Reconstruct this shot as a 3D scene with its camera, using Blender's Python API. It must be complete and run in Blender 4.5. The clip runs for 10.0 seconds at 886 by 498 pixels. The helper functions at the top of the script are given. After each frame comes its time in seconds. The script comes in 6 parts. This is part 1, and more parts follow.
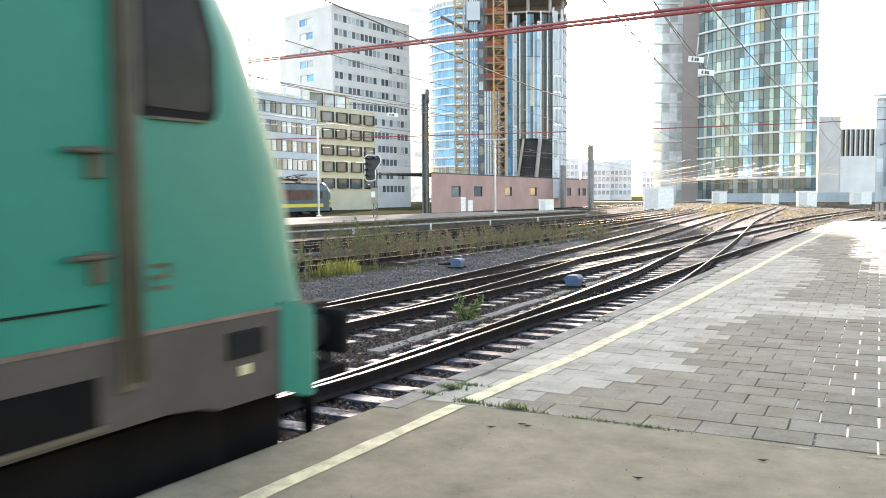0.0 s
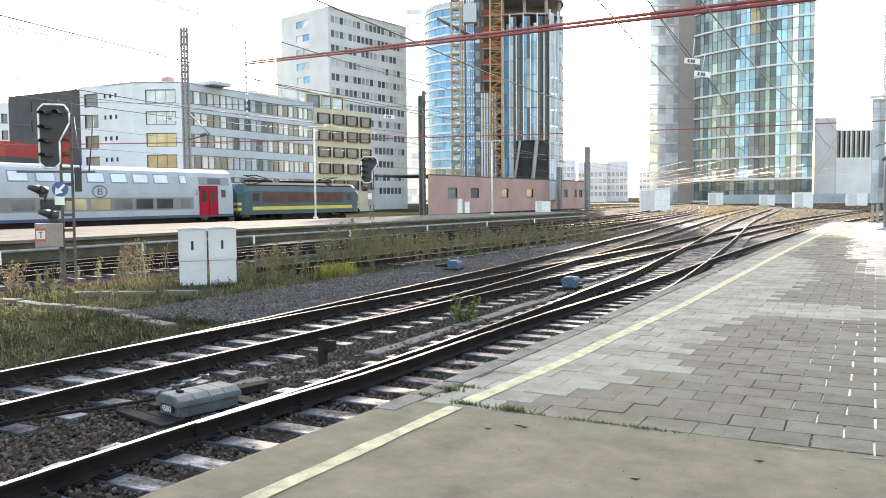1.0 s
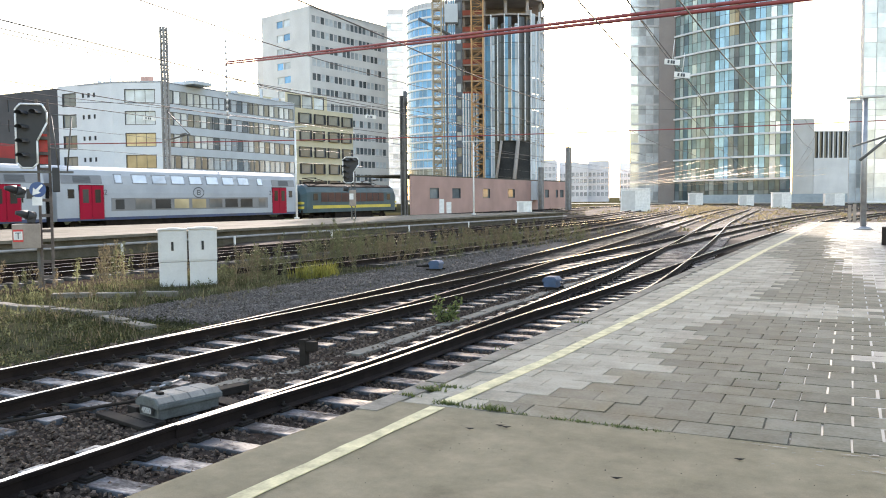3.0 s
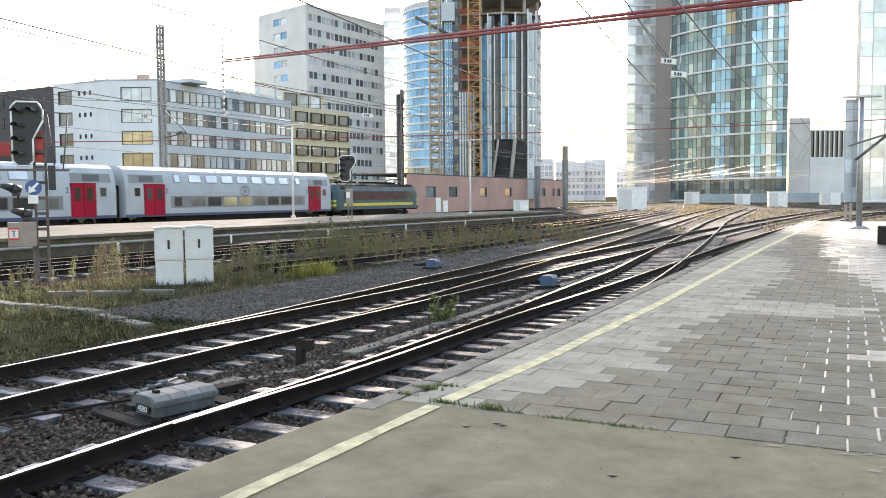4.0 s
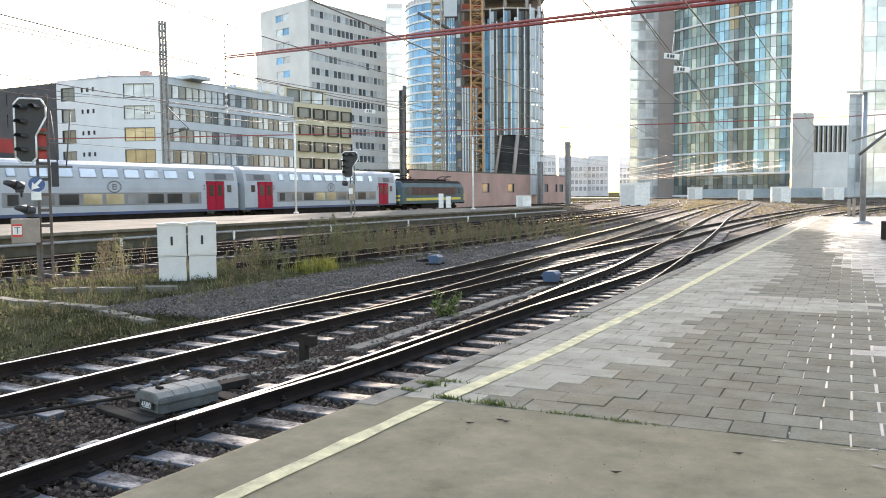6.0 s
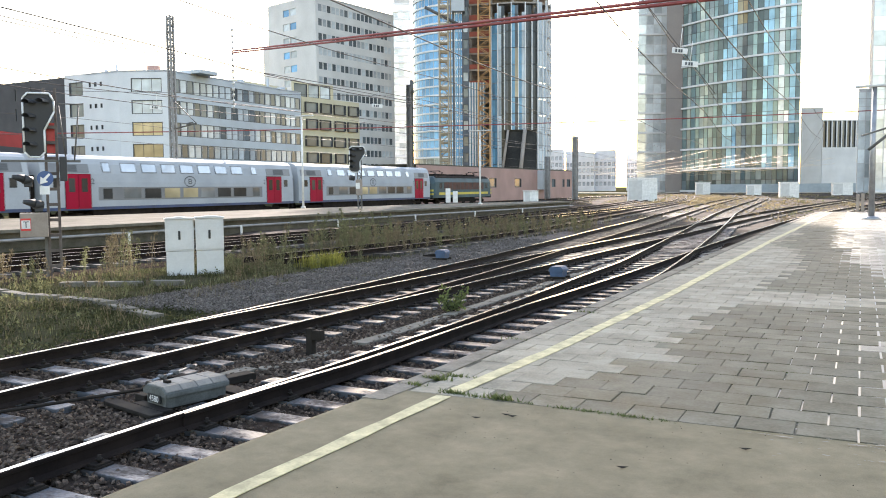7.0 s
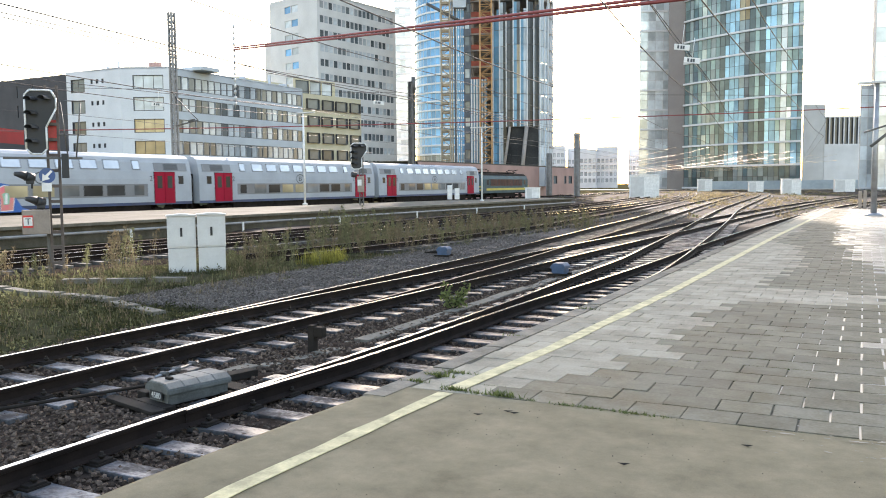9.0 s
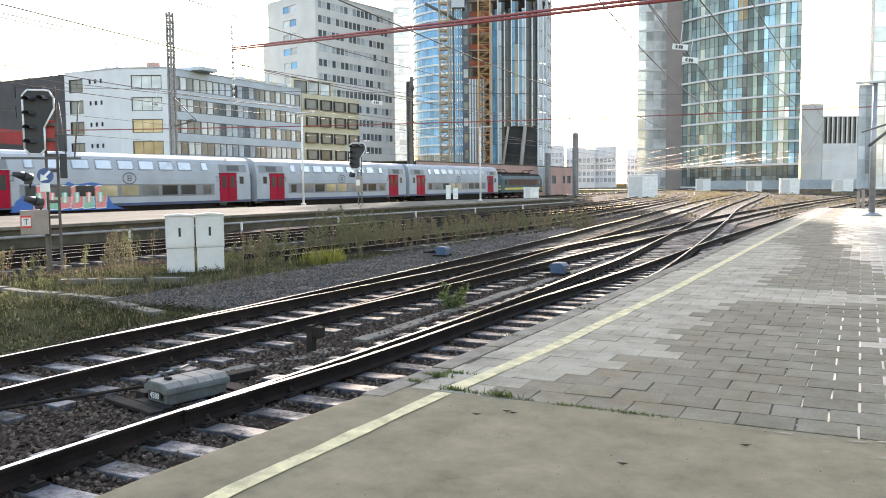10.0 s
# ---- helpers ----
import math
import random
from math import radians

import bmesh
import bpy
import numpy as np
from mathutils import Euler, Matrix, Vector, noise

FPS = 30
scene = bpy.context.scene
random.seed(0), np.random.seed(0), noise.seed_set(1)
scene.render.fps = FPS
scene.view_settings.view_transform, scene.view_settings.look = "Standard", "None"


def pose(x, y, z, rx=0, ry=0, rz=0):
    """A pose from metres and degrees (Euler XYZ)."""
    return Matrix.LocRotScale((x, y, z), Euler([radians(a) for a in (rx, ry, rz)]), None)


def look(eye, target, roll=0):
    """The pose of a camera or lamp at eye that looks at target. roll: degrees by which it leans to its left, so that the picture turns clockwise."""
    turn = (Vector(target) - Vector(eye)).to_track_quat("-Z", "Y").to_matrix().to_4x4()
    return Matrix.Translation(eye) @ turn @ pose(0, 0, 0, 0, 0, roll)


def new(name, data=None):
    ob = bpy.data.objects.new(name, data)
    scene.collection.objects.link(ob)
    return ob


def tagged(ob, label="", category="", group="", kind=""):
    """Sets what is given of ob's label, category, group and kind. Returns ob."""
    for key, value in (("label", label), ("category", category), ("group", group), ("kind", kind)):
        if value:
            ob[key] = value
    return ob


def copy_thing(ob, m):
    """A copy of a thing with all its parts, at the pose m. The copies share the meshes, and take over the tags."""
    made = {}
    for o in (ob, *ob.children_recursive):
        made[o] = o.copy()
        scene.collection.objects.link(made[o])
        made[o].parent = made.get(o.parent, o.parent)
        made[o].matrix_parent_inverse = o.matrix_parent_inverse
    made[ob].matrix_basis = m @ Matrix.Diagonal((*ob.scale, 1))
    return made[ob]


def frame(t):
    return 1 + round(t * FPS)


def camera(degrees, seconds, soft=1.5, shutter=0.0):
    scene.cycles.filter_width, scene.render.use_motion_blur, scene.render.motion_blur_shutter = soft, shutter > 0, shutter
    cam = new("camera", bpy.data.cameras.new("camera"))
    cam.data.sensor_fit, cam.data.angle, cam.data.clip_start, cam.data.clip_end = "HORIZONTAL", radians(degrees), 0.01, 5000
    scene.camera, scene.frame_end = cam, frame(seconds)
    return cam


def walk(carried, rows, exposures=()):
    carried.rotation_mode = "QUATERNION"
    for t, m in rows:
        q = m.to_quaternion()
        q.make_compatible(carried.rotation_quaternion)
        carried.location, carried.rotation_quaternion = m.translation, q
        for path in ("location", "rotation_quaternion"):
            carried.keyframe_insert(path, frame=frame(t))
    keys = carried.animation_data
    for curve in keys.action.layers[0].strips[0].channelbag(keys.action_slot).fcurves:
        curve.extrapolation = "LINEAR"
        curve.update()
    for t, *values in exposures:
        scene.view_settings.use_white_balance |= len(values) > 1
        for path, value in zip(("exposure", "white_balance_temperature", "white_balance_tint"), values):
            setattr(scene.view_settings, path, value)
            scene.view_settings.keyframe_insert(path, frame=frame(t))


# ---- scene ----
EYE = (0.0, 0.0, 1.5)


def aim(yaw, pitch, roll):
    """Camera pose at the standing place: yaw to the left of +y, pitch up, roll, in degrees."""
    a, b = radians(yaw), radians(pitch)
    ahead = Vector((-math.sin(a) * math.cos(b), math.cos(a) * math.cos(b), math.sin(b)))
    return look(EYE, Vector(EYE) + ahead * 10, roll)


cam = camera(56.0, 10.0, soft=1.0, shutter=0.5)
PATH = [
    (0, 27.658, -3.584, -0.439), (0.5, 27.553, -3.523, -0.504), (1, 27.434, -3.466, -0.5),
    (1.5, 26.76, -3.395, -0.422), (2, 26.45, -3.338, -0.451), (2.5, 26.328, -3.402, -0.553),
    (4, 25.948, -3.558, -0.456), (4.5, 25.931, -3.663, -0.518), (5, 25.902, -3.778, -0.477),
    (5.5, 25.956, -3.76, -0.531), (7, 26.622, -4.189, -0.497), (7.5, 26.686, -4.291, -0.516),
    (8, 26.761, -4.407, -0.571), (8.5, 26.702, -4.359, -0.561), (9, 26.744, -4.405, -0.516),
    (9.5, 26.645, -4.467, -0.564), (10, 26.645, -4.414, -0.563)]
walk(cam, [(t, aim(y, p, r)) for t, y, p, r in PATH], exposures=[(0, 2.32, 6700, 19), (0.5, 2.4, 6700, 19), (1, 2.08, 6700, 19), (1.5, 1.9, 6700, 19), (10, 1.86, 6700, 19)])

# ---- light ----
SUN_TURN, SUN_UP = 22.6, 23.5  # degrees to the left of +y, and above the horizon
world = bpy.data.worlds.new("sky")
scene.world = world
world.use_nodes = True
wn = world.node_tree
sky = wn.nodes.new("ShaderNodeTexSky")
sky.sky_type, sky.sun_disc = "NISHITA", False
sky.sun_elevation, sky.sun_rotation = radians(SUN_UP), radians(-SUN_TURN)
sky.air_density, sky.dust_density, sky.ozone_density = 1.5, 1.2, 0.6
wn.links.new(sky.outputs[0], wn.nodes["Background"].inputs[0])
wn.nodes["Background"].inputs[1].default_value = 0.15
sun = new("sun", bpy.data.lights.new("sun", "SUN"))
sun.data.energy, sun.data.angle, sun.data.color = 4.0, radians(0.6), (1.0, 0.93, 0.82)
a, b = radians(SUN_TURN), radians(SUN_UP)
sun.matrix_world = look((0, 0, 60), (60 * math.sin(a) * math.cos(b), -60 * math.cos(a) * math.cos(b), 60 - 60 * math.sin(b)))

# ---- materials ----


def mat(name, c1, c2=None, rough=0.6, metal=0.0, scale=6.0, fine=60.0, bump=0.2, spread=0.0, rough2=None, spec=0.5, stretch=(1, 1, 1), depth=0.01, world_map=False, lo=0.5, hi=0.85, breakup=0.5):
    """A surface of two colours in patches and grain, with fine relief. spread: piece-to-piece change of brightness."""
    m = bpy.data.materials.new(name)
    m.use_nodes = True
    nt = m.node_tree
    n, l = nt.nodes, nt.links
    p = n["Principled BSDF"]
    p.inputs["Metallic"].default_value, p.inputs["Specular IOR Level"].default_value = metal, spec
    tc, mp = n.new("ShaderNodeTexCoord"), n.new("ShaderNodeMapping")
    mp.inputs["Scale"].default_value = stretch
    l.new(n.new("ShaderNodeNewGeometry").outputs["Position"] if world_map else tc.outputs["Object"], mp.inputs[0])
    big, small = n.new("ShaderNodeTexNoise"), n.new("ShaderNodeTexNoise")
    for t, s, d in ((big, scale, 5), (small, fine, 3)):
        t.inputs["Scale"].default_value, t.inputs["Detail"].default_value = s, d
        l.new(mp.outputs[0], t.inputs["Vector"])
    big.inputs["Roughness"].default_value = breakup
    add = n.new("ShaderNodeMath")
    add.operation = "MULTIPLY_ADD"
    add.inputs[1].default_value = 0.35
    l.new(small.outputs[0], add.inputs[0])
    l.new(big.outputs[0], add.inputs[2])
    ramp = n.new("ShaderNodeMapRange")
    ramp.inputs[1].default_value, ramp.inputs[2].default_value = lo, hi
    l.new(add.outputs[0], ramp.inputs[0])
    mix = n.new("ShaderNodeMix")
    mix.data_type = "RGBA"
    c2 = c2 or tuple(0.75 * v for v in c1)
    mix.inputs[6].default_value, mix.inputs[7].default_value = (*c1, 1), (*c2, 1)
    l.new(ramp.outputs[0], mix.inputs[0])
    out = mix.outputs[2]
    if spread:
        info, geo, sm = n.new("ShaderNodeObjectInfo"), n.new("ShaderNodeNewGeometry"), n.new("ShaderNodeMath")
        l.new(info.outputs["Random"], sm.inputs[0])
        l.new(geo.outputs["Random Per Island"], sm.inputs[1])
        fr = n.new("ShaderNodeMath")
        fr.operation = "FRACT"
        l.new(sm.outputs[0], fr.inputs[0])
        mr = n.new("ShaderNodeMapRange")
        mr.inputs[3].default_value, mr.inputs[4].default_value = 1 - spread, 1 + spread
        l.new(fr.outputs[0], mr.inputs[0])
        hsv = n.new("ShaderNodeHueSaturation")
        l.new(mr.outputs[0], hsv.inputs["Value"])
        l.new(out, hsv.inputs["Color"])
        out = hsv.outputs[0]
    l.new(out, p.inputs["Base Color"])
    rr = n.new("ShaderNodeMapRange")
    rr.inputs[3].default_value, rr.inputs[4].default_value = rough, rough if rough2 is None else rough2
    l.new(ramp.outputs[0], rr.inputs[0])
    l.new(rr.outputs[0], p.inputs["Roughness"])
    if bump:
        bp = n.new("ShaderNodeBump")
        bp.inputs["Strength"].default_value, bp.inputs["Distance"].default_value = bump, depth
        l.new(add.outputs[0], bp.inputs["Height"])
        l.new(bp.outputs[0], p.inputs["Normal"])
    return m


def pane_mat(name, tint, rough=0.05, tone=0.5, gloss=0.5, spread=0.35, metal=0.0):
    """Window glass of a building seen from outside: dark behind, mirror-like in front, each pane a little different."""
    m = mat(name, tint, tuple(v * tone for v in tint), rough, metal, 0.15, 0.6, 0.02, spread=spread, spec=gloss, depth=0.05)
    return m


def leafy(name, c1, c2):
    """Leaves and blades: half of the light passes through them."""
    m = mat(name, c1, c2, 0.75, scale=2, fine=20, bump=0, spread=0.35, spec=0.2)
    n, l = m.node_tree.nodes, m.node_tree.links
    p, out = n["Principled BSDF"], n["Material Output"]
    tr, mx = n.new("ShaderNodeBsdfTranslucent"), n.new("ShaderNodeMixShader")
    l.new(p.inputs["Base Color"].links[0].from_socket, tr.inputs["Color"])
    mx.inputs[0].default_value = 0.6
    l.new(p.outputs[0], mx.inputs[1])
    l.new(tr.outputs[0], mx.inputs[2])
    l.new(mx.outputs[0], out.inputs["Surface"])
    return m


asphalt = mat("beige asphalt", (0.262, 0.222, 0.148), (0.118, 0.103, 0.064), 0.95, lo=0.46, hi=0.95, scale=2.3, fine=130, bump=0.4, depth=0.005, rough2=0.85, spec=0.12, breakup=0.72)
paver_m = mat("dry paver", (0.35, 0.316, 0.248), (0.215, 0.195, 0.15), 0.95, lo=0.58, hi=0.85, scale=2.2, fine=48, bump=0.4, spread=0.12, rough2=0.8, depth=0.004, spec=0.1, world_map=True, breakup=0.72)
paver_dark = mat("damp dirty paver", (0.182, 0.168, 0.13), (0.086, 0.078, 0.048), 0.85, lo=0.54, hi=0.84, scale=2.0, fine=42, bump=0.55, spread=0.14, rough2=0.65, depth=0.005, spec=0.13, world_map=True, breakup=0.72)
paver_wet = mat("rain-wet paver", (0.17, 0.162, 0.14), (0.1, 0.094, 0.075), 0.42, lo=0.5, hi=0.9, scale=2.0, fine=60, bump=0.12, spread=0.15, rough2=0.6, depth=0.003, spec=0.36, world_map=True, breakup=0.72)
stone_m = mat("edge stone", (0.24, 0.215, 0.175), (0.12, 0.11, 0.088), 0.9, scale=3, fine=50, bump=0.6, spread=0.1, spec=0.15, world_map=True, breakup=0.72)
grout = mat("damp joint sand", (0.15, 0.138, 0.105), (0.075, 0.072, 0.05), 0.7, scale=5, fine=200, spec=0.35, rough2=0.9)
yellow_paint = mat("worn cream yellow paint", (0.62, 0.55, 0.33), (0.36, 0.32, 0.2), 0.85, scale=7, fine=60, bump=0.2, spec=0.2)
white_paint = mat("white paint", (0.78, 0.78, 0.76), (0.6, 0.6, 0.58), 0.5, scale=3, fine=40)
ballast_m = mat("ballast stone", (0.15, 0.112, 0.085), (0.05, 0.037, 0.029), 0.9, spec=0.1, scale=14, fine=120, bump=0.5, spread=0.45)
ballast_grey = mat("grey ballast", (0.165, 0.146, 0.13), (0.07, 0.06, 0.053), 0.95, spec=0.1, scale=14, fine=120, bump=0.5, spread=0.4)
junction_m = mat("junction ballast", (0.08, 0.067, 0.058), (0.032, 0.025, 0.021), 0.95, spec=0.05, scale=0.35, fine=9, bump=1.0, depth=0.05)
bed_m = mat("track bed", (0.06, 0.047, 0.038), (0.026, 0.02, 0.016), 0.95, spec=0.0, scale=7, fine=45, bump=1.0, depth=0.04)
soil = mat("soil and moss", (0.075, 0.066, 0.04), (0.03, 0.033, 0.014), 0.95, spec=0.0, scale=0.8, fine=9, bump=0.8, depth=0.05)
sleeper_m = mat("wet weathered sleeper", (0.085, 0.092, 0.102), (0.022, 0.02, 0.019), 0.3, scale=3.2, fine=26, bump=0.15, spread=0.25, rough2=0.85, spec=0.5, stretch=(1.0, 1.6, 1), world_map=True, lo=0.58, hi=0.8)
old_sleeper = mat("old damp timber sleeper", (0.10, 0.095, 0.09), (0.035, 0.031, 0.028), 0.45, scale=4, fine=30, bump=0.2, spread=0.3, rough2=0.9, spec=0.4, world_map=True)
rail_side = mat("rusty rail side", (0.022, 0.015, 0.012), (0.010, 0.007, 0.006), 0.9, spec=0.15, scale=3, fine=60, bump=0.3)
rail_top = mat("polished rail head", (0.75, 0.74, 0.73), (0.6, 0.58, 0.56), 0.22, 1.0, scale=2, fine=30, bump=0.05)
rail_rust = mat("brown rail head", (0.15, 0.115, 0.10), (0.09, 0.065, 0.055), 0.5, 0.3, scale=3, fine=40)
dark_steel = mat("dark steel", (0.028, 0.024, 0.02), (0.016, 0.013, 0.011), 0.8, 0.0, spec=0.12, scale=5, fine=60)
grey_steel = mat("galvanised steel", (0.36, 0.37, 0.38), (0.25, 0.25, 0.26), 0.45, 0.6, scale=3, fine=40)
mast_m = mat("weathered grey mast", (0.13, 0.13, 0.125), (0.08, 0.075, 0.07), 0.6, 0.3, scale=2, fine=30)
rust_mast = mat("rusty brown mast", (0.12, 0.1, 0.088), (0.07, 0.055, 0.048), 0.8, 0.0, scale=4, fine=30)
mast_pale = mat("pale weathered mast", (0.27, 0.27, 0.265), (0.19, 0.185, 0.18), 0.7, 0.0, scale=2, fine=30)
wire_m = mat("contact wire", (0.10, 0.085, 0.08), None, 0.5, 0.5, bump=0)
# Cream stands in for sun glinting along the far wires.
sunny_wire = mat("wire with sun glint in its colour", (0.55, 0.48, 0.37), (0.42, 0.36, 0.27), 0.35, 0.6, bump=0)
red_wire = mat("red oxide cable", (0.30, 0.055, 0.05), (0.2, 0.04, 0.04), 0.6, bump=0)
concrete = mat("concrete", (0.20, 0.185, 0.155), (0.115, 0.105, 0.085), 0.9, spec=0.15, scale=1.5, fine=40, bump=0.3, breakup=0.72)
deck_m = mat("worn island platform paving", (0.16, 0.148, 0.12), (0.085, 0.078, 0.06), 0.95, scale=0.5, fine=12, spec=0.1, lo=0.56, hi=0.86, breakup=0.72)
old_concrete = mat("mossy platform wall", (0.105, 0.093, 0.074), (0.05, 0.047, 0.03), 0.9, scale=1.2, fine=25, bump=0.5, breakup=0.72)
cab_grey = mat("light grey cabinet", (0.56, 0.565, 0.555), (0.47, 0.47, 0.46), 0.45, scale=1.5, fine=20, bump=0.05)

# ---- builders ----


def part(name, bm, material, parent=None, label="", smooth=False):
    me = bpy.data.meshes.new(name)
    if smooth:
        for f in bm.faces:
            f.smooth = True
    bm.to_mesh(me)
    bm.free()
    for m in material if isinstance(material, (list, tuple)) else [material]:
        me.materials.append(m)
    ob = new(name, me)
    ob.parent = parent
    if label:
        ob["label"] = label
    return ob


def raw(name, verts, faces, material, parent=None, label="", mats=None):
    me = bpy.data.meshes.new(name)
    me.from_pydata(verts, [], faces)
    for m in material if isinstance(material, (list, tuple)) else [material]:
        me.materials.append(m)
    if mats is not None:
        me.polygons.foreach_set("material_index", mats)
    ob = new(name, me)
    ob.parent = parent
    if label:
        ob["label"] = label
    return ob


def share(name, me, m, parent):
    ob = new(name, me)
    ob.parent = parent
    ob.matrix_basis = m
    return ob


def thing(name, m, label, category, group="", kind=""):
    ob = new(name)
    ob.empty_display_size = 0.2
    ob.matrix_basis = m
    return tagged(ob, label, category, group, kind)


def box(bm, x0, x1, y0, y1, z0, z1, bevel=0.0, mi=0):
    vs = [bm.verts.new((x, y, z)) for z in (z0, z1) for x, y in ((x0, y0), (x1, y0), (x1, y1), (x0, y1))]
    fs = [bm.faces.new([vs[i] for i in q]) for q in ((3, 2, 1, 0), (4, 5, 6, 7), (0, 1, 5, 4), (1, 2, 6, 5), (2, 3, 7, 6), (3, 0, 4, 7))]
    for f in fs:
        f.material_index = mi
    if bevel:
        es = list({e for f in fs for e in f.edges})
        bmesh.ops.bevel(bm, geom=es, offset=bevel, segments=2, affect="EDGES", profile=0.6)
    return fs


def rod(bm, p, q, r, seg=8, r2=None, mi=0):
    p, q = Vector(p), Vector(q)
    d = (q - p).normalized()
    u = d.orthogonal().normalized()
    v = d.cross(u)
    r2 = r if r2 is None else r2
    rings = [[bm.verts.new(c + (u * math.cos(2 * math.pi * i / seg) + v * math.sin(2 * math.pi * i / seg)) * rr) for i in range(seg)] for c, rr in ((p, r), (q, r2))]
    for i in range(seg):
        f = bm.faces.new((rings[0][i], rings[0][(i + 1) % seg], rings[1][(i + 1) % seg], rings[1][i]))
        f.smooth, f.material_index = True, mi
    bm.faces.new(rings[0][::-1]).material_index = mi
    bm.faces.new(rings[1]).material_index = mi


def prism(bm, outline, y0, y1, axis="y", mi=0):
    """Extrude a closed outline of (a, z) along y (a is x), or along x (a is y)."""
    def put(a, z, s):
        return (a, s, z) if axis == "y" else ((s, a, z) if axis == "x" else (a, z, s))
    ra, rb = ([bm.verts.new(put(a, z, s)) for a, z in outline] for s in (y0, y1))
    n = len(outline)
    fs = [bm.faces.new((ra[i], ra[(i + 1) % n], rb[(i + 1) % n], rb[i])) for i in range(n)]
    fs += [bm.faces.new(ra[::-1]), bm.faces.new(rb)]
    for f in fs:
        f.material_index = mi
    bmesh.ops.recalc_face_normals(bm, faces=fs)
    return fs


def smooth_path(pts, step):
    """Points about step apart along a smooth curve through pts (x, y), with unit tangents."""
    P = [Vector((*p, 0)) for p in pts]
    P = [2 * P[0] - P[1]] + P + [2 * P[-1] - P[-2]]
    dense = []
    for i in range(1, len(P) - 2):
        for k in range(40):
            t = k / 40
            p0, p1, p2, p3 = P[i - 1:i + 3]
            h = (p2 - p1).length
            m1 = (p2 - p0) / max((p2 - p0).length, 1e-6) * h
            m2 = (p3 - p1) / max((p3 - p1).length, 1e-6) * h
            dense.append((2 * t**3 - 3 * t**2 + 1) * p1 + (t**3 - 2 * t**2 + t) * m1 + (3 * t**2 - 2 * t**3) * p2 + (t**3 - t**2) * m2)
    dense.append(P[-2])
    out, acc, nxt = [], 0.0, 0.0
    for i in range(len(dense) - 1):
        d = dense[i + 1] - dense[i]
        ln = d.length
        while nxt <= acc + ln and ln > 0:
            out.append((dense[i] + d * ((nxt - acc) / ln), d.normalized()))
            nxt += step
        acc += ln
    out.append((dense[-1], (dense[-1] - dense[-2]).normalized()))
    return out


def sweep(outline, path, z, mats=None):
    """Verts, faces and face materials of a closed outline (across, up) carried along a path."""
    verts, faces, mi, n = [], [], [], len(outline)
    for p, d in path:
        side = Vector((d.y, -d.x, 0))
        verts += [tuple(p + side * a + Vector((0, 0, z + h))) for a, h in outline]
    for k in range(len(path) - 1):
        for i in range(n):
            j = (i + 1) % n
            faces.append((k * n + i, (k + 1) * n + i, (k + 1) * n + j, k * n + j))
            mi.append(mats[i] if mats else 0)
    faces += [tuple(range(n)), tuple(range((len(path) - 1) * n, len(path) * n))[::-1]]
    mi += [0, 0]
    return verts, faces, mi

# ---- ground, platforms and tracks ----
RAIL_Z = -0.52
SLEEPER_Z = -0.70
BED_Z = -0.76
rng = random.Random(4)

bm = bmesh.new()
bmesh.ops.create_grid(bm, x_segments=60, y_segments=60, size=2500)
for v in bm.verts:
    v.co.z = -0.9
tagged(part("ground", bm, soil), "dark soil ground of the railway yard", "ground", kind="structure")


def edge_x(y):
    """The platform edge: nearly straight, bending to the right far off."""
    pts = ((-12, -3.40), (3, -3.32), (5.5, -3.16), (9, -3.06), (17, -2.99), (25, -2.83), (36, -2.6), (55, -2.07))
    for (y0, x0), (y1, x1) in zip(pts, pts[1:]):
        if y <= y1:
            return x0 + (x1 - x0) * (y - y0) / (y1 - y0)
    return -2.07


JOINT_Y = 5.33
END_Y = 51.0
plat = thing("platform", pose(0, 0, 0), "grey paved station platform with a yellow safety line", "platform", kind="structure")
ys = [JOINT_Y + 0.005 + i * (END_Y - JOINT_Y) / 40 for i in range(41)]
verts = [(edge_x(y) + 0.02, y, z) for y in ys for z in (-0.9, -0.012)] + [(14, y, z) for y in ys for z in (-0.9, -0.012)]
faces, n = [], len(ys) * 2
for i in range(len(ys) - 1):
    k = 2 * i
    faces += [(k, k + 2, k + 3, k + 1), (k + 1, k + 3, n + k + 3, n + k + 1)]
faces += [(n - 2, 2 * n - 2, 2 * n - 1, n - 1), (0, 1, n + 1, n)]
raw("base", verts, faces, grout, plat, "dark sand bed under the pavers")

# asphalt slab with a faintly uneven top
bm = bmesh.new()
nx, ny = 36, 44
grid = [[None] * (nx + 1) for _ in range(ny + 1)]
for j in range(ny + 1):
    y = -9 + (JOINT_Y + 9) * j / ny
    for i in range(nx + 1):
        x = edge_x(y) + (14 - edge_x(y)) * (i / nx) ** 1.6
        z = 0.003 * noise.noise((x * 0.9, y * 0.9, 3)) - (0.012 if i == 0 else 0)
        grid[j][i] = bm.verts.new((x, y, z))
for j in range(ny):
    for i in range(nx):
        bm.faces.new((grid[j][i], grid[j][i + 1], grid[j + 1][i + 1], grid[j + 1][i])).smooth = True
low = [bm.verts.new((grid[j][0].co.x, grid[j][0].co.y, -0.9)) for j in range(ny + 1)]
for j in range(ny):
    bm.faces.new((grid[j][0], grid[j + 1][0], low[j + 1], low[j]))
part("asphalt", bm, asphalt, plat, "smooth beige-grey asphalt surface")


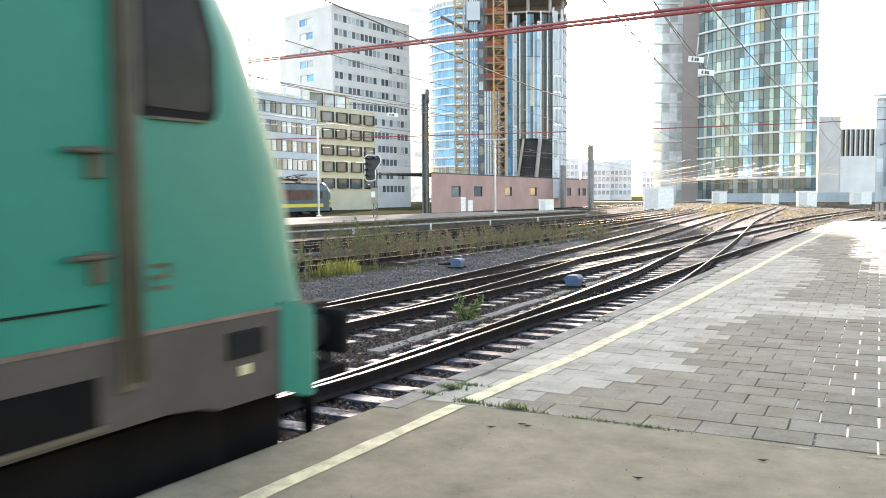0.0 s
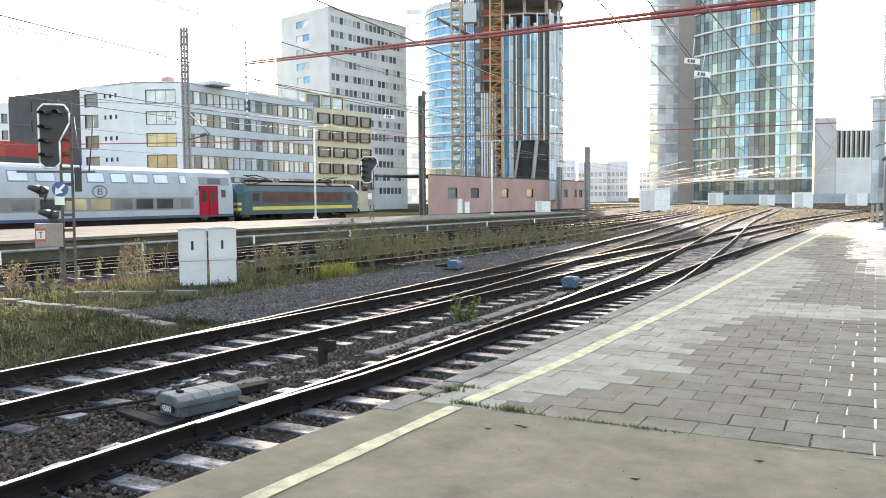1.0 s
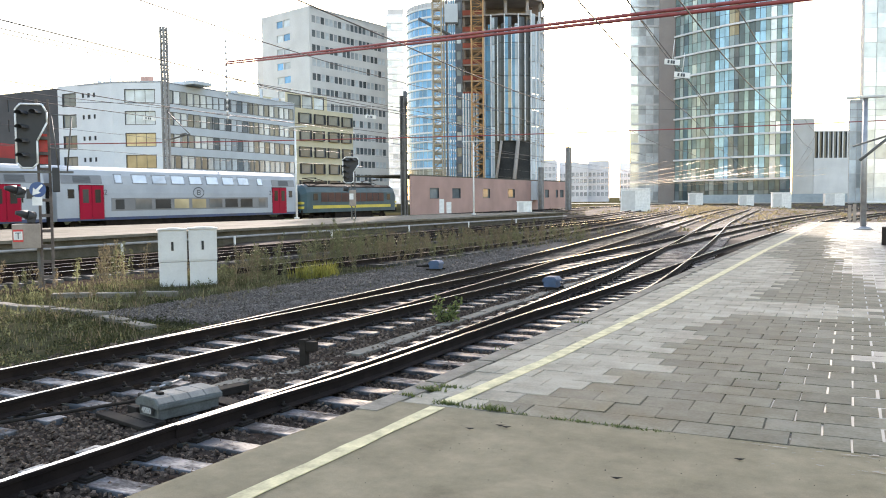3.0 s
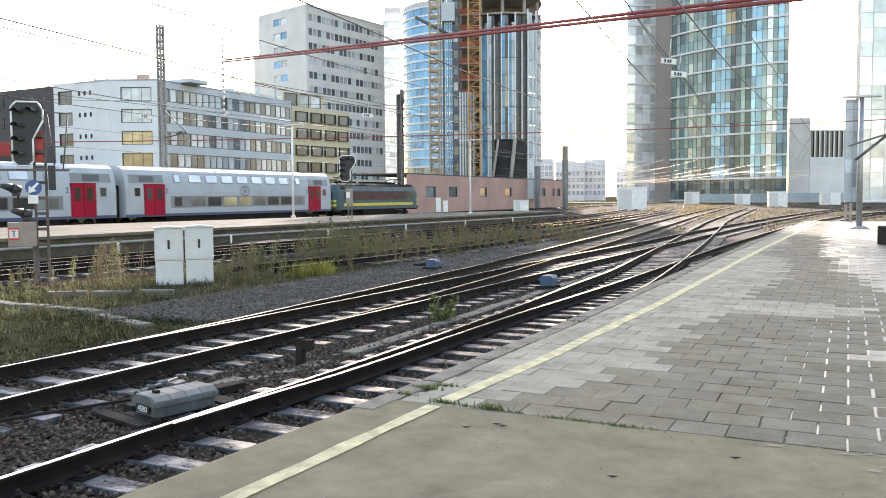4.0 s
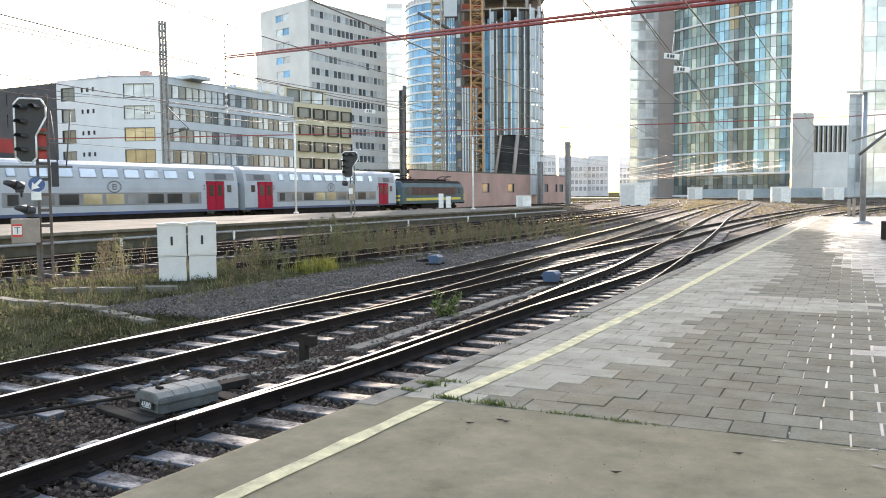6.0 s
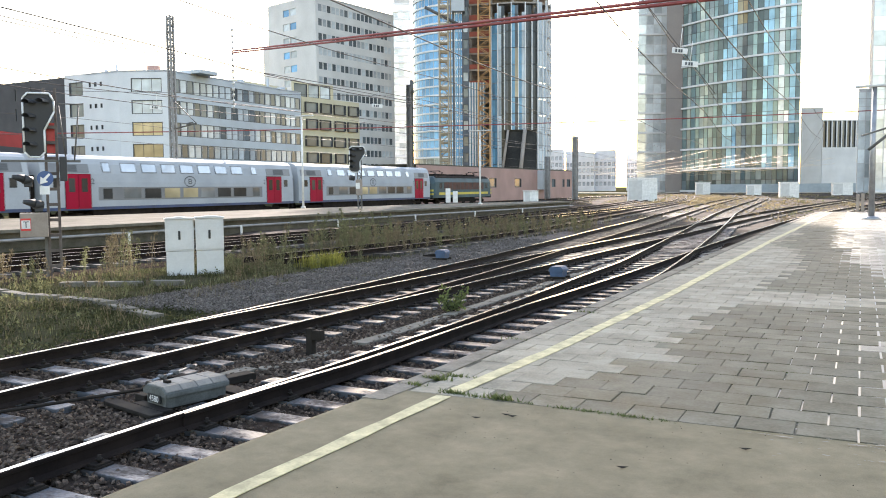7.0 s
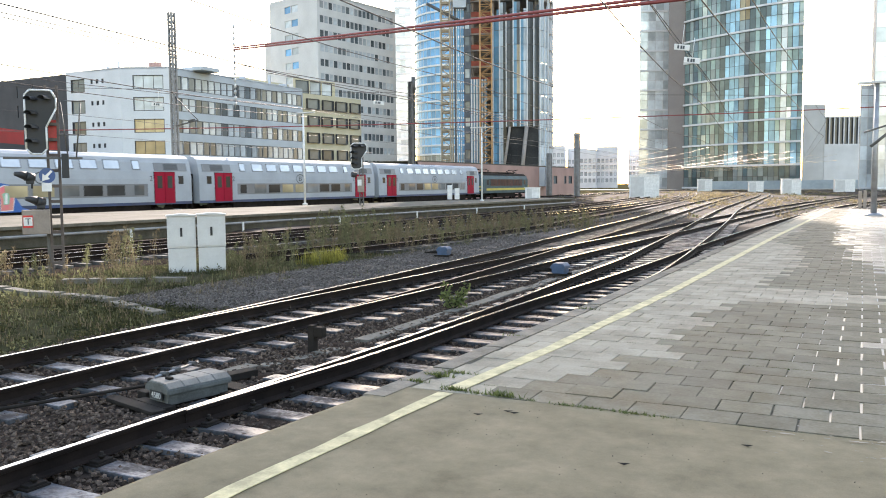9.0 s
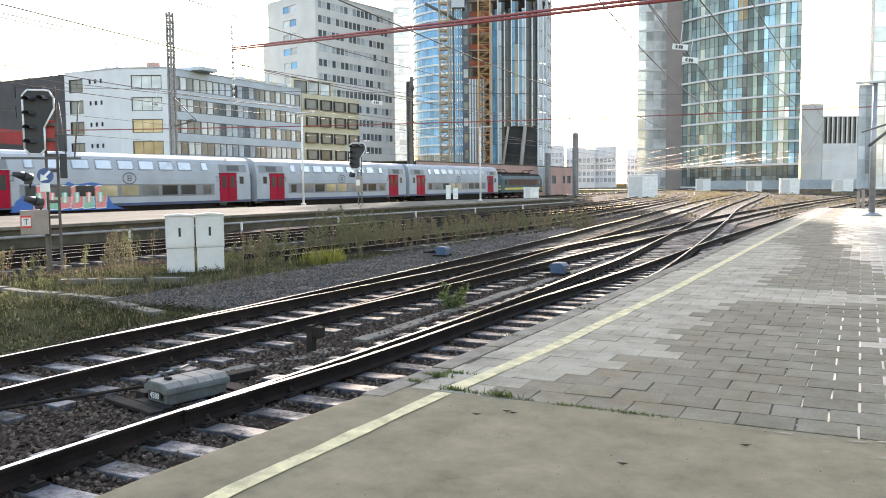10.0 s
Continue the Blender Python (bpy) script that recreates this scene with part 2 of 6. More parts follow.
def strip(name, x_of, half, z, y0, y1, material, parent, label="", wob=0.0, lift=0.0):
    vs, fs = [], []
    cnt = max(2, int((y1 - y0) / 0.35))
    for i in range(cnt + 1):
        y = y0 + (y1 - y0) * i / cnt
        w = half + wob * noise.noise((y * 2.3, 1, 7))
        c = x_of(y) + wob * noise.noise((y * 1.7, 5, 1))
        vs += [(c - w, y, z), (c + w, y, z), (c + w, y, z + lift), (c - w, y, z + lift)]
    for i in range(cnt):
        k = 4 * i
        fs += [(k + 3, k + 2, k + 6, k + 7), (k, k + 3, k + 7, k + 4), (k + 2, k + 1, k + 5, k + 6)]
    return raw(name, vs, fs, material, parent, label)


def line_x(y):
    pts = ((-9, -2.80), (3.3, -2.74), (5.3, -2.65), (7.2, -2.50), (8.9, -2.44), (11.7, -2.33), (15.9, -2.26), (24, -2.13), (43, -1.63), (52, -1.35))
    for (y0, x0), (y1, x1) in zip(pts, pts[1:]):
        if y <= y1:
            return x0 + (x1 - x0) * (y - y0) / (y1 - y0)
    return -1.35


strip("safety_line", line_x, 0.055, 0.004, -9, 5.28, yellow_paint, plat, "worn cream-yellow painted line", 0.012, 0.004)
strip("safety_line", line_x, 0.065, 0.002, 5.42, 50, yellow_paint, plat, "worn cream-yellow painted line", 0.015, 0.005)

# ---- rails ----
PROFILE = [(-0.07, -0.16), (0.07, -0.16), (0.065, -0.145), (0.012, -0.125), (0.012, -0.045), (0.034, -0.035), (0.036, -0.008), (0.026, 0.0),
           (-0.026, 0.0), (-0.036, -0.008), (-0.034, -0.035), (-0.012, -0.045), (-0.012, -0.125), (-0.065, -0.145)]
TOPS = [0, 0, 0, 0, 0, 0, 0, 1, 0, 0, 0, 0, 0, 0]


def rail(pts, parent, material=None, z=RAIL_Z, label="steel rail with a polished head"):
    v, f, m = sweep(PROFILE, smooth_path(pts, 1.2), z, TOPS)
    return raw("rail", v, f, material or [rail_side, rail_top], parent, label, m)


bm = bmesh.new()
box(bm, -1.3, 1.3, -0.12, 0.12, -0.16, 0.0, 0.015)
sleeper_me = part("sleeper", bm, sleeper_m).data
bpy.data.objects.remove(bpy.data.objects["sleeper"])
bm = bmesh.new()
for sx in (-1, 1):
    box(bm, sx * 0.11 - 0.05, sx * 0.11 + 0.05, -0.08, 0.08, 0.0, 0.035, 0.008)
    rod(bm, (sx * 0.115, 0.0, 0.03), (sx * 0.115, 0.0, 0.095), 0.016, 6)
    rod(bm, (sx * 0.115, 0.0, 0.05), (sx * 0.115, 0.0, 0.068), 0.03, 6)
box(bm, -0.17, 0.17, -0.1, 0.1, -0.004, 0.014)
chair_me = part("rail_fastening", bm, dark_steel).data
bpy.data.objects.remove(bpy.data.objects["rail_fastening"])


def sleepers(parent, pts, y0, y1, width=2.6, single=True, step=0.6):
    """Sleepers along a line, single objects or joined."""
    bmj = None if single else bmesh.new()
    k = 0
    for p, d in smooth_path(pts, step):
        if not y0 <= p.y <= y1:
            continue
        k += 1
        turn = math.degrees(math.atan2(-d.x, d.y)) + rng.uniform(-1, 1)
        m = pose(p.x + rng.uniform(-0.03, 0.03), p.y, SLEEPER_Z + rng.uniform(-0.008, 0.004), 0, 0, turn) @ Matrix.Diagonal((width / 2.6, 1, 1, 1))
        if single:
            share("sleeper", sleeper_me, m, parent)
        else:
            for f in box(bmj, -1.3, 1.3, -0.12, 0.12, -0.1, 0):
                pass
            bmj.verts.ensure_lookup_table()
            for v in bmj.verts[-8:]:
                v.co = m @ v.co
    if bmj:
        tagged(part("sleepers", bmj, old_sleeper, parent), kind="stuff")


def at_y(pts, y):
    for (xa, ya), (xb, yb) in zip(pts, pts[1:]):
        if y <= yb:
            return xa + (xb - xa) * (y - ya) / (yb - ya)
    return pts[-1][0]


R1 = [(-5.54, -8), (-5.53, 4), (-5.48, 6), (-5.43, 7.2), (-5.41, 9.6), (-5.42, 12), (-5.5, 15), (-5.64, 18), (-5.76, 22), (-6.14, 26.7), (-6.77, 34.1), (-7.5, 42), (-8.36, 51), (-9.62, 65), (-10.85, 82), (-12.3, 106), (-14.2, 136), (-17.5, 165), (-26, 205), (-44, 250)]
R2 = [(-4.07, -8), (-4.07, 6), (-4.05, 16), (-4.08, 18.7), (-4.2, 20.8), (-4.53, 25.3), (-4.88, 29.5), (-5.64, 38.4), (-6.5, 47.5), (-8.2, 65), (-9.4, 82), (-10.9, 107), (-12.9, 138), (-16.1, 167), (-24.6, 206), (-42.8, 251)]
R3 = [(-5.475, 5.6), (-5.44, 6.2), (-5.39, 6.7), (-5.335, 7.2), (-5.275, 7.8), (-5.23, 8.6), (-5.2, 10.5), (-5.17, 12), (-5.12, 13.8), (-5.0, 16), (-4.84, 20), (-4.7, 26), (-4.62, 30), (-4.48, 35), (-4.18, 42), (-3.8, 50), (-3.2, 59), (-1.2, 80), (2, 100), (9, 130)]
R4 = [(-3.98, 8), (-3.8, 12), (-3.55, 16), (-3.36, 20), (-3.2, 26), (-3.12, 30), (-2.98, 35), (-2.68, 42), (-2.3, 50), (-1.7, 59), (0.3, 80), (3.5, 100), (10.5, 130)]
R5 = [(-7.75, -8), (-7.75, 6), (-7.66, 10), (-7.55, 13), (-7.43, 16), (-7.31, 20), (-7.2, 25), (-7.05, 29), (-6.86, 33), (-6.66, 37.5), (-6.47, 43.8), (-6.2, 51.3), (-5.8, 59.4), (-5.15, 70.5), (-3.7, 90), (-1.2, 115), (3.6, 150)]
R6 = [(-9.28, -8), (-9.28, 6), (-9.16, 10), (-9.05, 13), (-8.93, 16), (-8.81, 20), (-8.72, 25), (-8.56, 29), (-8.38, 33), (-8.18, 37.5), (-7.98, 43.8), (-7.72, 51.3), (-7.3, 59.4), (-6.66, 70.5), (-5.2, 90), (-2.7, 115), (2.1, 150)]
R7 = [(-9.28, 6), (-9.27, 8), (-9.31, 10.9), (-9.42, 13.3), (-9.53, 15.7), (-9.72, 19.2), (-9.9, 22.5), (-10.32, 28), (-10.7, 32.9), (-11.14, 37.8), (-12.0, 49), (-13.05, 60), (-15.4, 87), (-17.7, 120), (-19.6, 150), (-25, 190), (-40, 240)]
R8 = [(-7.75, 6), (-7.71, 8), (-7.68, 10.9), (-7.76, 13.8), (-7.93, 16.7), (-8.12, 19.7), (-8.36, 23), (-8.8, 28), (-9.15, 32.9), (-9.55, 37.8), (-10.42, 49), (-11.4, 60.5), (-13.7, 87.5), (-16.1, 120.3), (-18.1, 150.5), (-23.6, 190.6), (-38.8, 241)]


def centre(a, b):
    return [((p[0] + q[0]) / 2, (p[1] + q[1]) / 2) for p, q in zip(a, b)]


CEN1 = [(-4.82, -8), (-4.82, 6), (-4.78, 15), (-4.86, 18), (-5.0, 22), (-5.34, 26.7), (-6.02, 34.1), (-6.75, 42), (-7.6, 51), (-8.88, 65), (-10.1, 82), (-11.6, 106), (-13.5, 136), (-16.8, 165), (-25.3, 205), (-43.4, 250)]
CEN2 = centre(R6, R5)
CEN3 = centre(R7, R8)
CEN4 = centre(R3[9:], R4[2:])

t1 = thing("railway_track", pose(0, 0, 0), "railway track along the platform with polished rails on weathered sleepers", "railway track", "tracks of the yard", "structure")
for r, dz in ((R1, 0), (R2, 0), (R3, -0.004), (R4, -0.004)):
    rail(r, t1, None, RAIL_Z + dz)
sleepers(t1, CEN1, -6, 46)
sleepers(t1, CEN1, 46, 245, single=False)
sleepers(t1, CEN4, 46, 128, single=False)
t2 = thing("railway_track", pose(0, 0, 0), "second railway track with dark rails and wet sleepers", "railway track", "tracks of the yard", "structure")
for r in (R5, R6):
    rail(r, t2, None, RAIL_Z - 0.002)
sleepers(t2, CEN2, -6, 46)
sleepers(t2, CEN2, 46, 148, single=False)
t3 = thing("railway_track", pose(0, 0, 0), "branching railway track with one brown rail", "railway track", "tracks of the yard", "structure")
rail(R7, t3, None, RAIL_Z - 0.006)
rail(R8, t3, [rail_side, rail_rust], RAIL_Z - 0.006, "steel rail with a brown head")
sleepers(t3, CEN3, 24, 238, single=False)


def far_track(pts, label, material=None, y0=4, y1=140):
    t = thing("railway_track", pose(0, 0, 0), label, "railway track", "tracks of the yard", "structure")
    for off in (0, -1.5):
        rail([(x + off, y) for x, y in pts], t, material)
    sleepers(t, [(x - 0.75, y) for x, y in pts], y0, y1, single=False)


far_track([(-15.0, 19.6), (-14.55, 26), (-14.1, 33), (-14.3, 42), (-15.6, 58), (-18, 85), (-22, 125), (-33, 190)], "rust-brown siding track half hidden in grass", [rail_side, rail_rust], 24)
far_track([(-20.8, -10), (-20.7, 17), (-20.3, 25), (-19.85, 31), (-19.5, 38), (-19.3, 48), (-18.6, 60), (-19.2, 85), (-23, 125), (-35, 190)], "far railway track beyond the grass with one bright rail", None, -10)
far_track([(-23.4, -10), (-23.2, 20), (-22.7, 30), (-22.3, 42), (-22.6, 60), (-24.5, 90), (-31, 140), (-45, 200)], "far railway track below the island platform", [rail_side, rail_rust], -10)
far_track([(-46.75, -130), (-46.75, 60), (-46.75, 140), (-47, 260)], "railway track carrying the double-deck train", None, -60, 200)

# ---- beds of ballast ----


def bed(name, xa, xb, y0, y1, z, material, label, rough=0.03, step=0.25):
    nx, ny = max(2, int((xb - xa) / step)), max(2, int((y1 - y0) / step))
    vs = [(xa + (xb - xa) * i / nx, y0 + (y1 - y0) * j / ny,
           z + rough * noise.fractal(Vector((xa + (xb - xa) * i / nx, y0 + (y1 - y0) * j / ny, 0)) * 1.7, 0.8, 2, 4) - (0.14 if i in (0, nx) or j in (0, ny) else 0))
          for j in range(ny + 1) for i in range(nx + 1)]
    fs = [(j * (nx + 1) + i, j * (nx + 1) + i + 1, (j + 1) * (nx + 1) + i + 1, (j + 1) * (nx + 1) + i) for j in range(ny) for i in range(nx)]
    ob = raw(name, vs, fs, material)
    return tagged(ob, label, "ballast", kind="structure")


bed("ballast_bed", -10.15, -2.6, -6, 34, BED_Z + 0.012, bed_m, "dark brown ballast between the rails and sleepers", 0.035, 0.2)
bed("ballast_bed", -60, 14, 33.8, 262, BED_Z - 0.045, junction_m, "grey-brown ballast of the fanning tracks", 0.05, 1.2)
bed("ballast_bed", -28.6, -18.6, -10, 34, BED_Z - 0.03, bed_m, "dark brown ballast under the far tracks", 0.04, 0.5)
bed("ballast_bed", -60, -40, -60, 150, BED_Z - 0.03, bed_m, "dark ballast under the train", 0.04, 1.5)
bed("gravel_bank", -13.6, -10.1, 11.6, 40, BED_Z + 0.0, ballast_grey, "grey gravel bank beside the tracks", 0.06, 0.25)

bed("verge", -19.4, -10.0, -6, 12.2, -0.80, soil, "rough mossy verge between the tracks", 0.09, 0.3)
bed("verge", -19.4, -13.2, 11.8, 48, -0.83, soil, "rough mossy verge between the tracks", 0.05, 0.4)

# ---- island platform ----
isl = thing("platform", pose(0, 0, 0), "low island platform with mossy concrete edge wall", "platform", kind="structure")
near_e = [(-31.2, -30), (-30.4, 20), (-29.8, 35), (-28.6, 55), (-27.5, 72), (-27.2, 84)]
far_e = [(-43.6, -30), (-43.2, 20), (-42.2, 38), (-38.8, 55), (-36, 72), (-30.5, 84)]
vs = [(x, y, z) for x, y in near_e for z in (-0.9, -0.12)] + [(x, y, z) for x, y in far_e for z in (-0.9, -0.12)]
k, fs = len(near_e) * 2, []
for i in range(0, k - 2, 2):
    fs += [(i, i + 1, i + 3, i + 2), (i + 1, k + i + 1, k + i + 3, i + 3), (k + i, k + i + 2, k + i + 3, k + i + 1)]
fs += [(k - 2, k - 1, 2 * k - 1, 2 * k - 2)]
raw("retaining_wall", vs, fs, old_concrete, isl, "dark mossy concrete wall")
vs = [(x + o, y, z) for (x, y), o in zip(near_e, [0.25] * 6) for z in (-0.13, 0.0)] + [(x, y, z) for x, y in far_e for z in (-0.13, 0.0)]
raw("deck", vs, [tuple(q) for q in fs], deck_m, isl, "pale concrete platform surface")

# ---- trains ----
coach_grey = mat("pale grey coach paint", (0.37, 0.405, 0.44), (0.31, 0.34, 0.37), 0.65, spec=0.25, scale=0.6, fine=12, bump=0.02)
coach_dark = mat("mid grey coach paint", (0.17, 0.185, 0.2), (0.13, 0.14, 0.155), 0.45, scale=0.8, fine=12, bump=0.02)
coach_blue = mat("dark blue coach sill", (0.02, 0.05, 0.14), (0.02, 0.035, 0.08), 0.5, scale=1, fine=15, bump=0.02)
door_red = mat("red door paint", (0.33, 0.003, 0.028), (0.27, 0.003, 0.022), 0.6, spec=0.15, scale=0.8, fine=14, bump=0.02)
under_m = mat("sooty underframe", (0.022, 0.018, 0.015), (0.01, 0.008, 0.007), 0.9, spec=0.1, scale=2, fine=20)
coach_glass = pane_mat("coach window glass", (0.06, 0.066, 0.07), 0.1, gloss=0.15)
# Daylight showing through the coach is put into this paler pane.
pale_glass = pane_mat("coach window, pale daylight in its colour", (0.2, 0.215, 0.22))
# The pale base colour carries the sky's reflection.
roof_glass = mat("upper deck window, sky reflection in its colour", (0.6, 0.64, 0.68), (0.42, 0.46, 0.5), 0.1, 0.3, scale=0.3, fine=2, bump=0.0)
# Warm light on the lower windows is put into this beige.
lit_glass = pane_mat("coach window, warm light in its colour", (0.5, 0.43, 0.27))
cab_glass = mat("dark cab glass", (0.02, 0.02, 0.02), (0.03, 0.028, 0.026), 0.1, scale=2, fine=8, bump=0, spec=0.06)
vent_m = mat("grey vent grille", (0.09, 0.1, 0.11), (0.06, 0.065, 0.07), 0.7, stretch=(1, 1, 30), scale=1, fine=4, bump=0.3)
logo_m = mat("dark logo paint", (0.06, 0.07, 0.08), None, 0.5, bump=0)
COACH_Z = -0.66  # rail under the double-deck train


def coach_outline(s=1.0):
    right = [(1.36, 0.9), (1.38, 1.0), (1.38, 2.75), (1.33, 3.3), (1.2, 3.95), (1.05, 4.3), (0.8, 4.5), (0.4, 4.58)]
    return [(x * s, z) for x, z in right] + [(-x * s, z) for x, z in right[::-1]]


def side_box(bm, y0, y1, z0, z1, out, x=1.38, thick=0.03, lean=0.0):
    """A thin block on the coach's +x side. lean: how far its top falls back."""
    vs = []
    for xx in (x - thick, x + out):
        vs += [bm.verts.new((xx, y0, z0)), bm.verts.new((xx, y1, z0)), bm.verts.new((xx - lean, y1, z1)), bm.verts.new((xx - lean, y0, z1))]
    for q in ((0, 1, 2, 3), (7, 6, 5, 4), (0, 4, 5, 1), (1, 5, 6, 2), (2, 6, 7, 3), (3, 7, 4, 0)):
        bm.faces.new([vs[i] for i in q])


def bogie(parent, y):
    bm = bmesh.new()
    for sx in (-1, 1):
        box(bm, sx * 1.0 - 0.08, sx * 1.0 + 0.08, -1.5, 1.5, 0.42, 0.62, 0.03)
        for yy in (-1.25, 1.25):
            rod(bm, (sx * 0.69, yy, 0.46), (sx * 0.82, yy, 0.46), 0.46, 20)
            box(bm, sx * 0.98 - 0.12, sx * 0.98 + 0.12, yy - 0.18, yy + 0.18, 0.32, 0.6, 0.03)
    box(bm, -1.0, 1.0, -0.3, 0.3, 0.4, 0.7)
    ob = part("bogie", bm, under_m, parent)
    ob.location.y = y
    return ob


def pane_row(parent, name, spans, z0, z1, x, lean, out, mats, frame_mat):
    for i, (a0, a1) in enumerate(spans):
        bm = bmesh.new()
        side_box(bm, a0, a1, z0, z1, out, x, 0.02, lean)
        w = part("window", bm, frame_mat, parent)
        bm = bmesh.new()
        side_box(bm, a0 + 0.06, a1 - 0.06, z0 + 0.06, z1 - 0.06, out + 0.008, x - lean * 0.07, 0.01, lean * 0.86)
        part("pane", bm, mats[i % len(mats)], w)


def make_coach():
    """Double-deck coach, 26.4 m long, centred on y, rail at z = 0."""
    c = thing("passenger_coach", pose(0, 0, 0), "pale grey double-deck passenger coach with red doors", "train coach", "coaches of the train")
    bm = bmesh.new()
    prism(bm, coach_outline(), -13.0, 13.0)
    part("body", bm, coach_grey, c)
    bm = bmesh.new()
    side_box(bm, -13, 13, 0.9, 1.1, 0.012)
    part("sill", bm, coach_blue, c, "dark blue sill band")
    bm = bmesh.new()
    side_box(bm, -8.6, 8.6, 1.52, 2.42, 0.01)
    part("lower_band", bm, coach_dark, c, "grey window band")
    for y0, y1 in ((-12.6, -9.3), (9.3, 12.6)):
        bm = bmesh.new()
        side_box(bm, y0, y1, 3.36, 3.96, 0.012, 1.33, 0.02, 0.13)
        p = part("vent_panel", bm, coach_dark, c, "grey vent panel above the door")
        bm = bmesh.new()
        ym = (y0 + y1) / 2
        side_box(bm, ym - 0.7, ym + 0.7, 3.44, 3.88, 0.02, 1.32, 0.02, 0.1)
        part("grille", bm, vent_m, p)
    low = [(-8.4 + i * 1.9, -8.4 + i * 1.9 + 1.66) for i in range(9)]
    low[0], low[-1] = (-8.3, -7.4), (7.3, 8.3)
    pane_row(c, "w", low, 1.56, 2.38, 1.39, 0.0, 0.004, [coach_glass, pale_glass, coach_glass, lit_glass, lit_glass, pale_glass, coach_glass], coach_dark)
    up = [(-8.5 + i * 1.9, -8.5 + i * 1.9 + 1.4) for i in range(9)]
    up[0], up[-1] = (-8.2, -7.5), (7.3, 8.0)
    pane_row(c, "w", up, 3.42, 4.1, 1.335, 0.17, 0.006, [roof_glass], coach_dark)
    for yc in (-10.25, 10.25):
        bm = bmesh.new()
        side_box(bm, yc - 1.04, yc + 1.04, 0.98, 3.3, 0.004)
        d = part("door_frame", bm, under_m, c)
        for s in (-1, 1):
            bm = bmesh.new()
            side_box(bm, yc + (-1.0 if s < 0 else 0.02), yc + (-0.02 if s < 0 else 1.0), 1.0, 3.27, 0.03)
            leaf = part("door", bm, door_red, c, "red sliding door leaf")
            bm = bmesh.new()
            side_box(bm, yc + s * 0.5 - 0.24, yc + s * 0.5 + 0.24, 2.1, 3.0, 0.036)
            part("pane", bm, coach_glass, leaf)
    for yc in (-11.9, 11.9):
        bm = bmesh.new()
        side_box(bm, yc - 0.25, yc + 0.25, 2.4, 3.0, 0.012)
        part("window", bm, coach_glass, c)
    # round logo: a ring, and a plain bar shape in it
    bm = bmesh.new()
    for i in range(28):
        a0, a1 = 2 * math.pi * i / 28, 2 * math.pi * (i + 1) / 28
        q = [bm.verts.new((1.392, ky * math.cos(a), 2.82 + kz * math.sin(a))) for a, ky, kz in ((a0, 0.62, 0.42), (a1, 0.62, 0.42), (a1, 0.54, 0.35), (a0, 0.54, 0.35))]
        bm.faces.new(q)
    for y0, y1, z0, z1 in ((-0.18, -0.1, 2.62, 3.02), (-0.1, 0.16, 2.96, 3.02), (-0.1, 0.18, 2.79, 2.85), (-0.1, 0.18, 2.62, 2.68), (0.12, 0.2, 2.86, 2.95), (0.14, 0.22, 2.69, 2.78)):
        bm.faces.new([bm.verts.new((1.392, y, z)) for y, z in ((y0, z0), (y1, z0), (y1, z1), (y0, z1))])
    part("logo", bm, logo_m, c, "dark oval emblem")
    for yc in (-9.0, 9.0):
        cu = bpy.data.curves.new("class_number", "FONT")
        cu.body, cu.size, cu.extrude = "2", 0.55, 0.004
        cu.materials.append(logo_m)
        ob = new("class_number", cu)
        ob.parent, ob.matrix_basis = c, pose(1.39, yc - 0.2, 2.62, 90, 0, 90)
    bm = bmesh.new()
    box(bm, -1.25, 1.25, -9, 9, 0.25, 0.95, 0.05)
    for yy in (-6.5, -3.2, 0.4, 3.6, 6.2):
        box(bm, 0.9, 1.3, yy - 0.7, yy + 0.7, 0.2, 0.56, 0.03)
    part("underframe", bm, under_m, c)
    for yy in (-9.9, 9.9):
        bogie(c, yy)
    for yy, s in ((-13.0, -1), (13.0, 1)):
        bm = bmesh.new()
        box(bm, -0.75, 0.75, min(yy, yy + s * 0.25), max(yy, yy + s * 0.25), 0.5, 3.2, 0.06)
        part("gangway", bm, under_m, c, "black rubber gangway bellows")
    return c


def loft(loops, caps=True):
    n = len(loops[0])
    vs = [v for l in loops for v in l]
    fs = [(k * n + i, k * n + (i + 1) % n, (k + 1) * n + (i + 1) % n, (k + 1) * n + i) for k in range(len(loops) - 1) for i in range(n)]
    if caps:
        fs += [tuple(range(n))[::-1], tuple(range((len(loops) - 1) * n, len(loops) * n))]
    return vs, fs


loco_teal = mat("dull teal locomotive paint", (0.028, 0.075, 0.092), (0.018, 0.042, 0.05), 0.6, scale=0.8, fine=14, bump=0.03)
loco_yellow = mat("yellow stripe paint", (0.52, 0.43, 0.05), (0.42, 0.35, 0.05), 0.5, scale=1, fine=15, bump=0.02)
loco_brown = mat("brown louvre panels", (0.11, 0.05, 0.036), (0.07, 0.034, 0.026), 0.8, scale=1, fine=12, bump=0.1)


